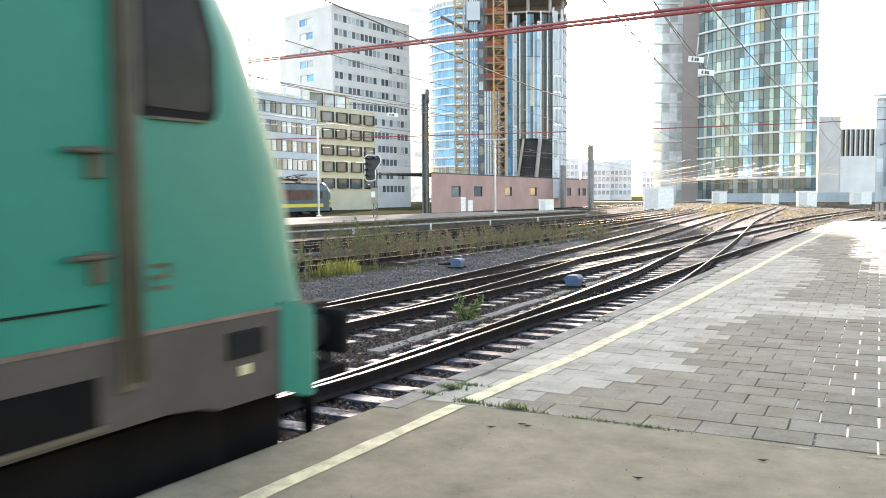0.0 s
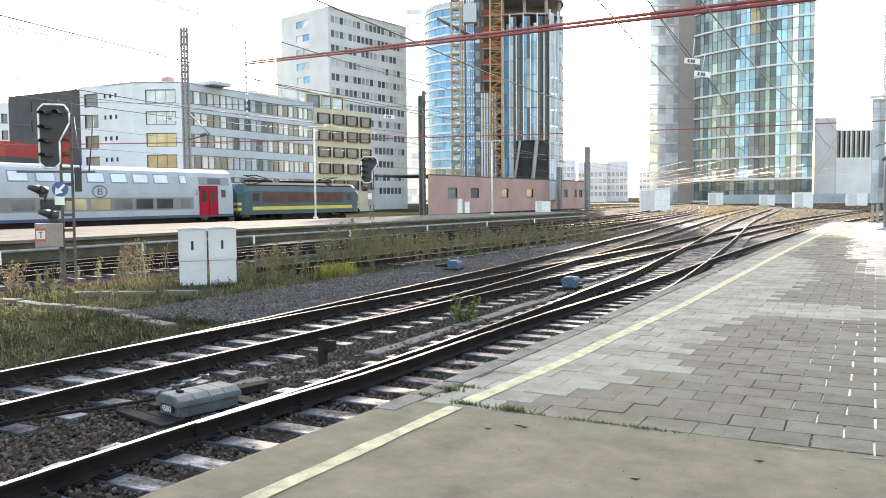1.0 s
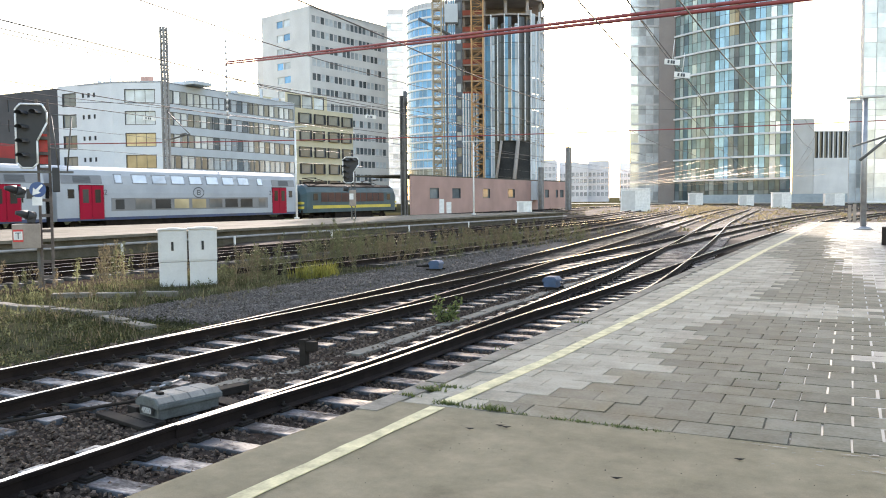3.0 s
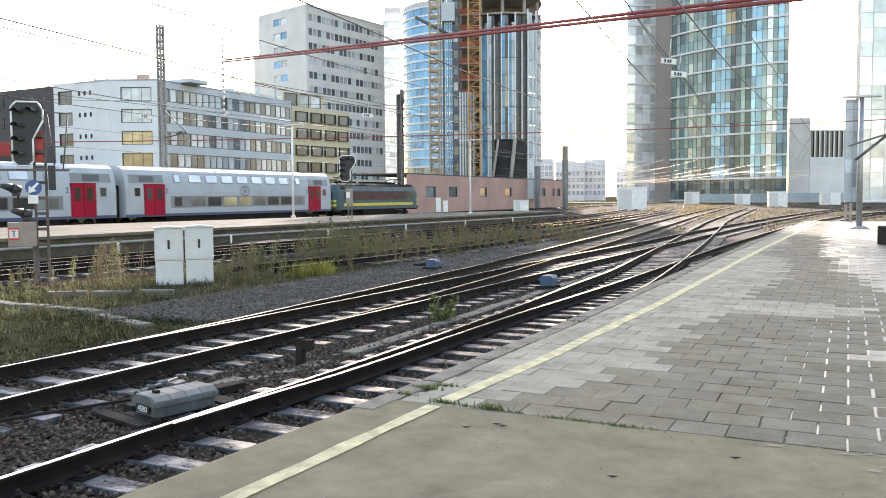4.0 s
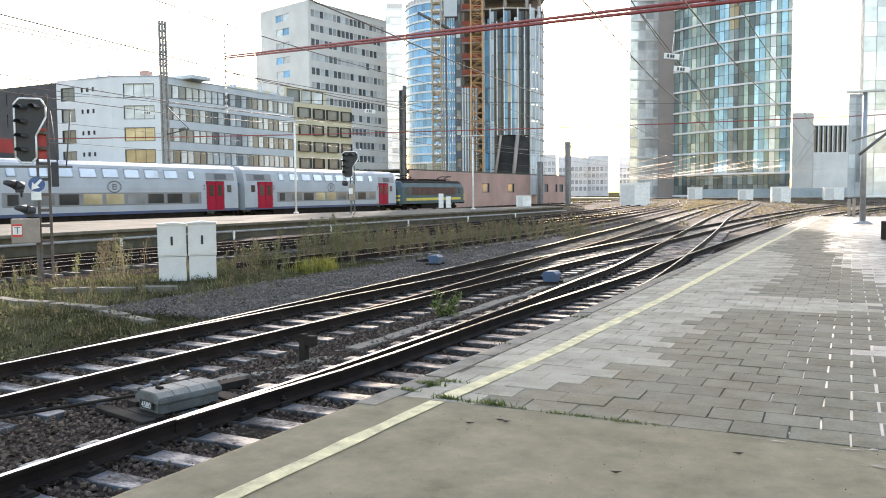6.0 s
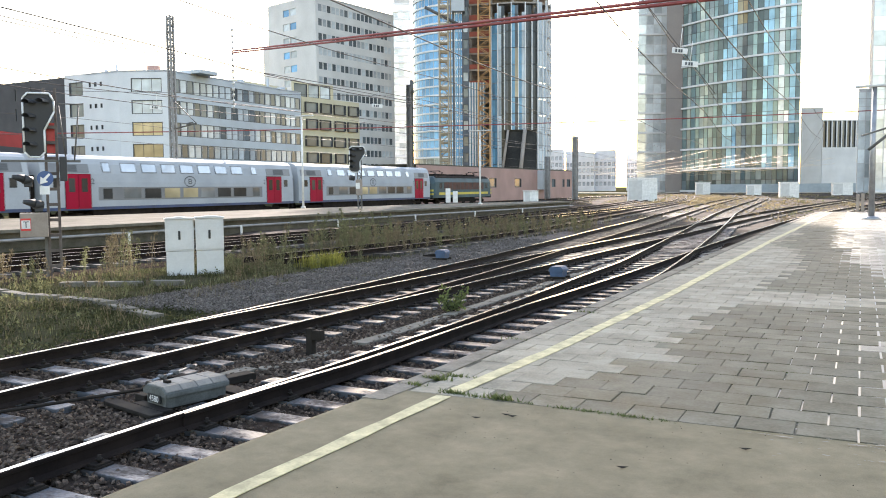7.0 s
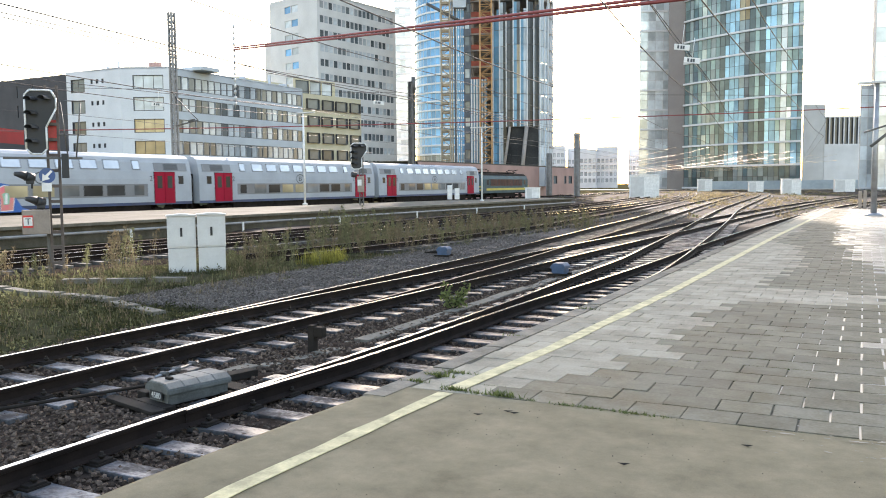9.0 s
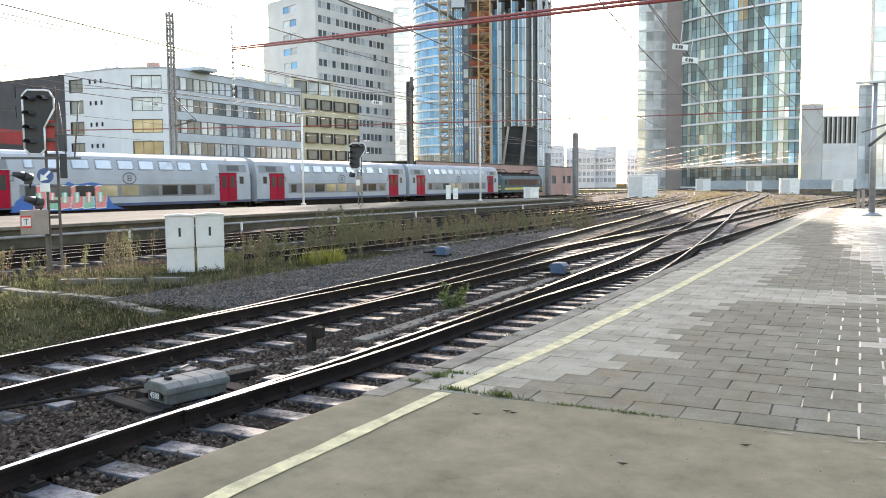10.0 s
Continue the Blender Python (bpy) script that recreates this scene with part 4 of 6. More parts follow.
# low pink railway building
pb = thing("station_building", pose(-55.4, 100, -0.75), "low dusty-pink railway service building with flat roof", "building")
off = Matrix.Translation((55.4, -100, 0.75))
m, ln = M2((-55.4, 103), (-54.8, 173))
cols = [(5.4, 8.4), (12.9, 15.9), (24.5, 27.5), (35.6, 38.8), (48.5, 50.8), (55, 57.2), (61.5, 62.8), (64.2, 66.5)]
facade(pb, off @ m, ln, -0.75, 4.75, [(1.5, 3.1)], cols, pink_wall, lambda r, k: pane_grey)
slab_roof(pb, [(0, 3), (0.6, 73.05), (-10, 73), (-10, 3)], 5.5, 0.18, old_concrete)
bm = bmesh.new()
box(bm, 0.1, 1.6, 50, 53, 1.8, 5.4, 0.05)
part("stair_cover", bm, band_wall, pb)

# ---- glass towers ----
# Haze and sky reflections are put into these pane colours.
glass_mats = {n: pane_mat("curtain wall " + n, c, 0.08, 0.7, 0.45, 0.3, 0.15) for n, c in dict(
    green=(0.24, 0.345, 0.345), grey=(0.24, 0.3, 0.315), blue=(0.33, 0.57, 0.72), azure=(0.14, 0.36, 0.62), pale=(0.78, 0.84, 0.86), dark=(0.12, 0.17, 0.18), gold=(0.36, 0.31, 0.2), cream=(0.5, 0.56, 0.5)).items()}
new_glass = {n: pane_mat("unfinished tower glass " + n, c, 0.12, 0.7, 0.25, 0.25, 0.0) for n, c in dict(
    blue=(0.15, 0.34, 0.5), grey=(0.085, 0.1, 0.115), pale=(0.5, 0.57, 0.62), dark=(0.028, 0.036, 0.042), gold=(0.4, 0.34, 0.24)).items()}
fin_m = mat("white facade fin", (0.72, 0.73, 0.74), (0.6, 0.61, 0.62), 0.5, scale=0.2, fine=3, bump=0.02)
slab_m = mat("raw concrete slab", (0.36, 0.32, 0.29), (0.26, 0.23, 0.2), 0.9, scale=0.3, fine=4)
net_m = mat("rust-red formwork", (0.32, 0.07, 0.04), (0.22, 0.06, 0.04), 0.8, scale=0.6, fine=6)
crane_m = mat("orange crane steel", (0.5, 0.28, 0.12), (0.4, 0.22, 0.09), 0.6, scale=1, fine=8, bump=0)
hoist_m = mat("straw-coloured scaffold", (0.42, 0.35, 0.25), (0.3, 0.25, 0.18), 0.7, scale=1, fine=8, bump=0)


def arc(cx, cy, r, a0, a1, n):
    return [(cx + r * math.cos(radians(a0 + (a1 - a0) * i / n)), cy + r * math.sin(radians(a0 + (a1 - a0) * i / n))) for i in range(n + 1)]


def curtain(parent, pts, z0, z1, floor_h, pick, band_every=2, band=0.7, band_mat=None, proud=0.25, frame=None, band_pts=None):
    """Curtain wall along pts (left to right as seen from outside): panes, mullions and proud horizontal bands, in the parent's space."""
    buckets = {}
    fb = bmesh.new()
    nrow = int((z1 - z0) / floor_h)
    for i, (p, q) in enumerate(zip(pts, pts[1:])):
        d = Vector((q[0] - p[0], q[1] - p[1], 0))
        w = d.length
        d.normalize()
        inward = Vector((-d.y, d.x, 0))
        for r in range(nrow):
            a, b = z0 + r * floor_h, z0 + (r + 1) * floor_h
            key = pick(i, r)
            bmk = buckets.setdefault(key, bmesh.new())
            j = 0.06 * br.random()
            P = [Vector((*p, 0)) + d * u + inward * (0.05 + e * j) for u, e in ((0.06, 0), (w - 0.06, 1))]
            bmk.faces.new([bmk.verts.new(v) for v in (P[0] + Vector((0, 0, a + 0.06)), P[1] + Vector((0, 0, a + 0.06)), P[1] + Vector((0, 0, b - 0.06)), P[0] + Vector((0, 0, b - 0.06)))])
        o = Vector((*p, 0))
        for s, e, zz0, zz1, y0, y1 in [(-0.06, 0.06, z0, z1, -0.02, 0.3)] + [(0, w, z0 + r * floor_h - 0.06, z0 + r * floor_h + 0.06, -0.01, 0.3) for r in range(nrow + 1)]:
            k0 = len(fb.verts)
            fs = box(fb, s, e, y0, y1, zz0, zz1)
            for v in {v for f in fs for v in f.verts}:
                x, y, z = v.co
                v.co = o + d * x + inward * y + Vector((0, 0, z))
    for key, bmk in buckets.items():
        tagged(part("panes", bmk, glass_mats[key], parent, key + " coloured glass panes"), kind="stuff")
    part("mullions", fb, frame or frame_m, parent)
    if band_mat:
        for r in range(0, nrow + 1, band_every):
            path, line = [], band_pts or pts
            for k, p in enumerate(line):
                a, b = line[max(0, k - 1)], line[min(len(line) - 1, k + 1)]
                path.append((Vector((*p, 0)), Vector((b[0] - a[0], b[1] - a[1], 0)).normalized()))
            h = band / 2
            v, f, _ = sweep([(-0.3, -h), (proud, -h), (proud, h), (-0.3, h)], path, z0 + r * floor_h)
            raw("floor_band", v, f, band_mat, parent, "pale horizontal floor band")


# curved glass tower with pale floor bands
gt = thing("glass_tower", pose(-57, 303, -0.9), "curved glass office tower with pale floor bands", "building")
gpts = []
for i in range(25):
    s = i / 24
    gpts.append((39.4 * s, -18.7 * (1 - (1 - s) ** 1.75)))
tone = ["green", "grey", "green", "green", "cream", "green", "grey", "green", "dark", "blue", "blue", "blue", "grey", "grey", "dark", "green", "dark", "blue", "blue", "green", "pale", "green", "blue", "green"]


def g_pick(i, r):
    u = br.random()
    return "gold" if i in (12, 13) and 14 < r < 18 else (tone[i] if u > 0.1 else tone[max(0, i - 1)]) if r > 1 else ("dark" if u < 0.6 else "grey")


folds = [(x + 0.25 * (i % 2), y - 0.5 * (i % 2)) for i, (x, y) in enumerate(gpts)]
curtain(gt, folds, 0.6, 88, 3.6, g_pick, 2, 0.6, fin_m, 0.75, band_pts=gpts)
bm = bmesh.new()
prism(bm, [(-5.2, -2.5), (0.0, -0.1), (-2, 14), (-8, 12)], 0, 88, axis="z")
part("side_slab", bm, mat("taupe stone slab", (0.28, 0.25, 0.23), (0.24, 0.21, 0.2), 0.8, scale=0.2, fine=3), gt, "taupe stone side slab")
bm = bmesh.new()
prism(bm, [(0.6, 1.5), (14, -8.2), (33, -16), (39, -17), (34, 40), (-4, 30)], 0, 88.5, axis="z")
part("core", bm, frame_m, gt)
lw = thing("glass_tower", pose(-75, 312, -0.9), "slender glass tower wing, haze put into its pale colour", "building")
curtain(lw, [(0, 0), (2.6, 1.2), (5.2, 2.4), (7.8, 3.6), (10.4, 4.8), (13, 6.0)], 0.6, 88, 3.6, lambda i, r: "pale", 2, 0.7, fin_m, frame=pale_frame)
bm = bmesh.new()
prism(bm, [(0.4, 0.6), (13, 6.6), (10, 18), (-3, 12)], 0, 88, axis="z")
part("core", bm, pale_frame, lw)

# pale buildings past the glass tower
rb = thing("office_building", pose(-19.9, 331, -0.9), "pale grey office building with tall columns", "building")
off = Matrix.Translation((19.9, -331, 0.9))
m, ln = M2((-19.9, 330), (-13.0, 333.8))
facade(rb, off @ m, ln, -0.9, 29.3, [], [], tower_wall, None)
m, ln = M2((-13.0, 333.6), (-0.5, 340))
facade(rb, off @ m, ln, -0.9, 25, [(15, 24.5)], even(ln, 8, 0.5), fin_m, lambda r, k: pane_grey, thick=0.8, deep=0.6)
facade(rb, off @ pose(m.translation.x, m.translation.y + 30, 0, 0, 0, 27), 60, -0.9, 24, [(3 + 4 * i, 6 + 4 * i) for i in range(5)], even(60, 20, 0.6), tower_wall, lambda r, k: pane_grey)
rt = thing("glass_tower", pose(0.6, 228, -0.9), "blue glass tower edge beyond the platform end", "building")
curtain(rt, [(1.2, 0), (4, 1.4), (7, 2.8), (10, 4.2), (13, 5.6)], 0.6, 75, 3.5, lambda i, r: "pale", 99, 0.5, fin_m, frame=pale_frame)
bm = bmesh.new()
prism(bm, [(1.4, 0.5), (13, 6), (11, 16), (0.5, 12)], 0, 75.5, axis="z")
part("core", bm, pale_frame, rt)
rl = thing("glass_tower", pose(-1.0, 232, -0.9), "lower blue glass block beside the tower", "building")
curtain(rl, [(0, 0), (1.6, 0.8), (3.2, 1.6)], 0.6, 26, 3.5, lambda i, r: "pale", 99, 0.5, fin_m, frame=pale_frame)
bm = bmesh.new()
prism(bm, [(0.1, 0.4), (3.2, 2.0), (3, 6), (0, 5)], 0, 26, axis="z")
part("core", bm, pale_frame, rl)

# slender pale tower seen beside the apartment tower
sl = thing("glass_tower", pose(-199.5, 347, -0.9), "slender glass tower, haze put into its pale colour", "building")
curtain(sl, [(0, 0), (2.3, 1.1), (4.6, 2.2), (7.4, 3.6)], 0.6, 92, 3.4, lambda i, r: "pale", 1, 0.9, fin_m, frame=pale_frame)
bm = bmesh.new()
prism(bm, [(0.3, 0.6), (7.2, 3.9), (5, 10), (-2, 8)], 0, 92, axis="z")
part("core", bm, pale_frame, sl)

# distant blue banded tower
bt = thing("glass_tower", pose(-150, 318, -0.9), "round tower with alternating blue glass and white bands", "building")
curtain(bt, arc(0, 0, 20, 180, 330, 24), 0.6, 80, 3.5, lambda i, r: "azure" if r > 3 else "grey", 1, 0.7, fin_m, frame=pale_frame)
bm = bmesh.new()
prism(bm, arc(0, 0, 19.6, 0, 345, 23), 0, 80, axis="z")
part("core", bm, pale_frame, bt)

# tower under construction
ct = thing("construction_tower", pose(-76, 178, -0.9), "tower under construction with glass skin and bare floors", "building")
ct.matrix_basis = pose(-75.1, 178.4, -0.9, 0, 0, 22.93)
FLOOR = 3.7
stair_m = mat("dark grey stair cladding", (0.11, 0.125, 0.145), (0.07, 0.08, 0.095), 0.6, scale=0.5, fine=5)


def lattice(name, parent, x0, x1, y0, y1, z0, z1, step, material, r=0.1, label=""):
    bm = bmesh.new()
    for x in (x0, x1):
        for y in (y0, y1):
            box(bm, x - r, x + r, y - r, y + r, z0, z1)
    z, k = z0, 0
    while z < z1:
        zt = min(z + step, z1)
        for y in (y0, y1):
            a, b = ((x0, x1), (x1, x0))[k % 2]
            rod(bm, (a, y, z), (b, y, zt), r * 0.6, 4)
            rod(bm, (x0, y, zt), (x1, y, zt), r * 0.6, 4)
        for x in (x0, x1):
            a, b = ((y0, y1), (y1, y0))[k % 2]
            rod(bm, (x, a, z), (x, b, zt), r * 0.6, 4)
        z, k = zt, k + 1
    return part(name, bm, material, parent, label)


for i in range(1, 28):
    bm = bmesh.new()
    z = i * FLOOR
    prism(bm, [(-8, 1.2), (-1.3, 0.4), (4, -0.6), (9, 0.4), (12.2, 4), (13, 9), (12, 22), (-8, 22)], z - 0.35, z, axis="z")
    part("floor_slab", bm, slab_m, ct, "bare concrete floor slab")
    if 6 < i < 22:
        bm = bmesh.new()
        box(bm, -6.4, -1.6, 0.75, 0.85, z, z + 1.1)
        part("edge_net", bm, net_m, ct, "rust-red edge protection")
for x, y in ((-6.2, 2), (-1.5, 1.5), (3.5, 1.0), (8.5, 1.8), (11.6, 5)):
    bm = bmesh.new()
    rod(bm, (x, y, 0), (x, y, 100), 0.4, 8)
    part("column", bm, slab_m, ct)
bm = bmesh.new()
box(bm, -6, 10, 10, 20, 0, 100)
part("core", bm, slab_m, ct, "concrete core")
# stair strip with dark openings
for i in range(26):
    facade(ct, pose(-8.1, 0.6, 0), 1.6, i * FLOOR, (i + 1) * FLOOR, [(i * FLOOR + 0.9, i * FLOOR + 3.1)], [(0.2, 1.4)], stair_m, lambda r, k: pane_pale if i % 3 == 1 else pane_grey)
bm = bmesh.new()
for x in (-9.6, -9.1, -8.6):
    box(bm, x, x + 0.28, 0.2, 0.8, 0, 100)
part("cladding_strip", bm, new_glass["blue"], ct, "narrow blue glass strips")
for i in range(6):
    bm = bmesh.new()
    x = -6.5 + i * 0.62
    box(bm, x, x + 0.3, -0.1, 0.5, 0, 26.5)
    part("fin", bm, fin_m, ct, "white vertical cladding fin")
bm = bmesh.new()
box(bm, -6.6, -2.8, 0.5, 0.7, 0, 26.5)
part("backing", bm, new_glass["blue"], ct)
# glass skin: vertical strips on a curve
skin = [(-1.3, 0.0), (0.3, -0.6), (2.0, -1.1), (4.0, -1.3), (6.0, -1.1), (8.0, -0.4), (9.6, 0.6), (10.8, 2.0), (11.7, 3.8), (12.4, 6.0)]
vv = smooth_path(skin, 0.78)
names = ["blue", "blue", "pale", "dark", "grey", "dark", "blue", "gold", "blue", "pale", "grey", "dark", "grey", "dark", "pale", "pale", "blue", "pale", "pale", "pale", "grey", "pale"]
for i, ((p, d), (q, e)) in enumerate(zip(vv, vv[1:])):
    o = Vector((-d.y, d.x, 0))
    key = names[i % len(names)]
    top = (40.5, 42.0, 43.5, 43.5)[i % 4] + (1.0 if i > 12 else 0)
    zs = [15.5 if 3 < i < 14 else 0.3]
    while zs[-1] < top:
        zs.append(min(zs[-1] + FLOOR, top))
    for a, b in zip(zs, zs[1:]):
        bm = bmesh.new()
        vs = [bm.verts.new(w) for w in (p + Vector((0, 0, a + 0.05)), q + Vector((0, 0, a + 0.05)), q + Vector((0, 0, b - 0.05)), p + Vector((0, 0, b - 0.05)))]
        bm.faces.new(vs)
        tint = ("gold" if 22 < a < 34 else "grey") if key == "gold" else key
        part("pane", bm, new_glass[tint], ct, tint + " tinted glass pane")
    if i % 2 == 0:
        bm = bmesh.new()
        for v in {v for f in box(bm, -0.1, 0.1, -0.35, 0.1, zs[0], top + 0.6) for v in f.verts}:
            x, y, z = v.co
            v.co = p + d * x + o * y + Vector((0, 0, z))
        part("fin", bm, fin_m, ct, "white vertical fin")
# Dark block paints the shade of the recess behind the raking columns.
bm = bmesh.new()
prism(bm, [(-0.8, 0.2), (4, -0.75), (8.6, 0.0), (10.6, 2.2), (11.5, 9), (-0.8, 9)], 0, 15.4, axis="z")
part("podium", bm, mat("base recess, shade in its colour", (0.06, 0.06, 0.058), (0.03, 0.031, 0.032), 0.9, scale=0.25, fine=3, spec=0.1), ct, "dark block standing for the shaded recess at the base")
bm = bmesh.new()
rod(bm, (4.6, -1.3, 0.2), (6.2, -1.3, 15.5), 0.45, 8)
rod(bm, (2.4, -1.3, 15.5), (0.6, -1.3, 3), 0.3, 8)
part("raking_column", bm, slab_m, ct)
lattice("crane_mast", ct, -4.3, -1.7, -3.6, -1.2, 0, 100, 1.7, crane_m, 0.17, "orange lattice crane mast")
for x, w, m_ in ((-10.9, 0.35, hoist_m), (-10.3, 0.5, stair_m), (-9.9, 0.2, fin_m)):
    bm = bmesh.new()
    box(bm, x, x + w, 0.1, 0.7, 0, 66)
    part("cladding_strip", bm, m_, ct, "narrow vertical cladding strip")
for i in range(30):
    bm = bmesh.new()
    box(bm, -13.2, -11.2, -1.2, 0.4, 2.05 * i + 0.25, 2.05 * i + 0.75)
    part("landing", bm, hoist_m, ct, "straw-coloured scaffold landing")
lattice("hoist_mast", ct, -13.2, -11.2, -1.5, 0.5, 0, 62, 1.6, hoist_m, 0.15, "straw-coloured scaffold hoist")
bm = bmesh.new()
box(bm, -10.4, -7.4, -1.4, 0.4, 42.4, 46.6, 0.1)
part("hoist_cabin", bm, band_wall, ct, "pale hoist cabin")
bm = bmesh.new()
rod(bm, (-16.4, -1, 43.5), (-8, -1, 39), 0.35, 6)
part("jib", bm, mast_m, ct)

# ---- catenary masts, wires and lamps ----


def lattice_mast(x, y, h, w=0.42, label="weathered lattice catenary mast", material=None, r=0.09):
    t = thing("catenary_mast", pose(x, y, -0.8), label, "mast", "catenary masts")
    lattice("mast", t, -w / 2, w / 2, -w / 2, w / 2, 0, h, 0.6, material or mast_m, r)
    return t


def insulators(bm, p, q, n=6, r=0.07):
    p, q = Vector(p), Vector(q)
    for i in range(n):
        c = p.lerp(q, (i + 0.5) / n)
        rod(bm, c - (q - p) * 0.25 / n, c + (q - p) * 0.25 / n, r, 8)


m1 = lattice_mast(-53.7, 54.9, 17.3, 0.36, "pale lattice catenary mast behind the train", mast_pale, 0.075)
bm = bmesh.new()
rod(bm, (0, 0, 7.6), (3.6, -1.0, 7.9), 0.06, 6)
rod(bm, (0, 0, 10.2), (3.6, -1.0, 7.9), 0.04, 6)
insulators(bm, (2.2, -0.6, 7.9), (3.0, -0.8, 7.95), 6, 0.13)
part("bracket_arm", bm, mast_m, m1)
m2 = lattice_mast(-50.3, 91.5, 15.0, 0.5)
bm = bmesh.new()
rod(bm, (0, 0, 0), (0, 0, 15.0), 0.36, 8, 0.22)
rod(bm, (0.3, 0, 13.8), (0.3, 0, 15.6), 0.25, 8)
part("core", bm, mast_m, m2)
# The pale mast colour stands in for haze on these far pylons.
for x, y, h in ((-46.1, 145.3, 11.3), (-53, 150, 8)):
    t = lattice_mast(x, y, h, 0.7, "tall catenary pylon, haze put into its pale colour", mast_pale)
    bm = bmesh.new()
    rod(bm, (0, 0, 0), (0, 0, h), 0.45, 8, 0.3)
    part("core", bm, mast_pale, t)


def lamp_post(x, y, z, h, label="slim white lamp post on the island platform"):
    t = thing("lamp_post", pose(x, y, z), label, "lamp post", "platform lamp posts")
    bm = bmesh.new()
    rod(bm, (0, 0, 0), (0, 0, h), 0.09, 10, 0.06)
    rod(bm, (0, 0, 0), (0, 0, 0.12), 0.2, 10)
    part("post", bm, white_paint, t)
    bm = bmesh.new()
    box(bm, -1.1, 1.1, -0.12, 0.12, h, h + 0.09, 0.03)
    part("lamp_head", bm, cab_grey, t)
    return t


lamp_post(-39.6, 54.3, 0.0, 7.2)
lamp_post(-31.0, 69.5, 0.0, 6.6)


def wire(pts, r, material, name="overhead_wire", label="thin overhead contact wire", group="overhead wires"):
    cu = bpy.data.curves.new(name, "CURVE")
    cu.dimensions, cu.bevel_depth, cu.bevel_resolution = "3D", r, 1
    sp = cu.splines.new("POLY")
    sp.points.add(len(pts) - 1)
    for p, c in zip(sp.points, pts):
        p.co = (*c, 1)
    cu.materials.append(material)
    return tagged(new(name, cu), label, "wire", group)


def sag(p, q, drop, n=12):
    return [(p[0] + (q[0] - p[0]) * i / n, p[1] + (q[1] - p[1]) * i / n, p[2] + (q[2] - p[2]) * i / n - drop * 4 * (i / n) * (1 - i / n)) for i in range(n + 1)]


P, Q = Vector((-30.35, 35.54, 8.83)), Vector((-1.14, 17.72, 5.27))
for dz in (0.0, 0.1):
    e = P + (Q - P) * 1.18
    wire(sag((P.x, P.y, P.z + dz), (e.x, e.y, e.z + dz), 0.02, 24), 0.045, red_wire, "feeder_cable", "thick red-brown feeder cable across the tracks", "feeder cables")
wire(sag((-75, 45, 6.6), (6, 91, 8.6), 0.5), 0.05, red_wire, "span_wire", "thin dark red span wire across the yard")
wire(sag((-75, 44, 10.6), (8, 92, 9.4), 0.3), 0.02, wire_m, "span_wire", "thin span wire across the yard")
# hanging insulator chain at the cable's end
bm = bmesh.new()
insulators(bm, (0, 0, -3), (0, 0, 1.4), 14, 0.06)
rod(bm, (0, 0, -3.1), (0, 0, 1.5), 0.015, 5)
rod(bm, (0, 0, 1.4), (0.02, 0.02, 1.7), 0.015, 5)
ch = part("insulator_chain", bm, cab_grey)
ch.location = (-30.35, 35.54, 8.8)
tagged(ch, "hanging chain of pale insulators at the cable end", "insulator")
# contact and carrier wires over the tracks
for xa, xb, z in ((-2.7, -2.8, 4.8), (-2.5, -2.6, 6.0), (-3.9, -9.2, 4.8), (-3.8, -9.0, 5.9), (-8.6, -12, 4.9), (-21, -24, 4.9), (-21, -24, 6.2), (-23.8, -27, 4.9), (-47.4, -48, 5.0), (-47.4, -48, 6.3), (-15, -20, 5.0), (-15, -20, 6.3), (-20, -21.95, 6.05), (-29.9, -30.8, 6.05)):
    wire([(xa + (xb - xa) * max(0, (y - 10)) / 60, y, z + 0.12 * math.sin(y * 0.2)) for y in range(-10, 71, 5)] + [(xb - 6, 150, z), (xb - 16, 260, z)], 0.014, wire_m)
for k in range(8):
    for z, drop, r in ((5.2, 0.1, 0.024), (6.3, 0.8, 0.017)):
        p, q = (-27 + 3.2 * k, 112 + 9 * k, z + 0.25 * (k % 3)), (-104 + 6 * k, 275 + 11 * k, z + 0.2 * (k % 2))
        wire(sag(p, q, drop, 16), r, sunny_wire, "overhead_wire", "overhead wire over the junction, sun glint in its colour")
wire([(-5.17 - 0.29 * k, 26.95 - 0.12 * k, 5.8 + 0.41 * k) for k in (7, 0, -1, -3.5)], 0.013, wire_m, "span_wire", "thin slanting span wire with hanging signs")

# ---- signals ----
lens_m = mat("dark signal lens", (0.02, 0.02, 0.02), None, 0.6, bump=0)
black_m = mat("matt black signal plate", (0.022, 0.024, 0.026), (0.03, 0.03, 0.032), 0.6, scale=2, fine=20)
sign_blue = mat("blue enamel sign", (0.02, 0.07, 0.24), (0.03, 0.08, 0.2), 0.35, scale=3, fine=20, bump=0.02)
sign_red = mat("red enamel sign", (0.6, 0.03, 0.03), None, 0.4, bump=0)
box_brown = mat("brown-grey equipment box", (0.30, 0.25, 0.21), (0.22, 0.18, 0.15), 0.6, scale=3, fine=20)


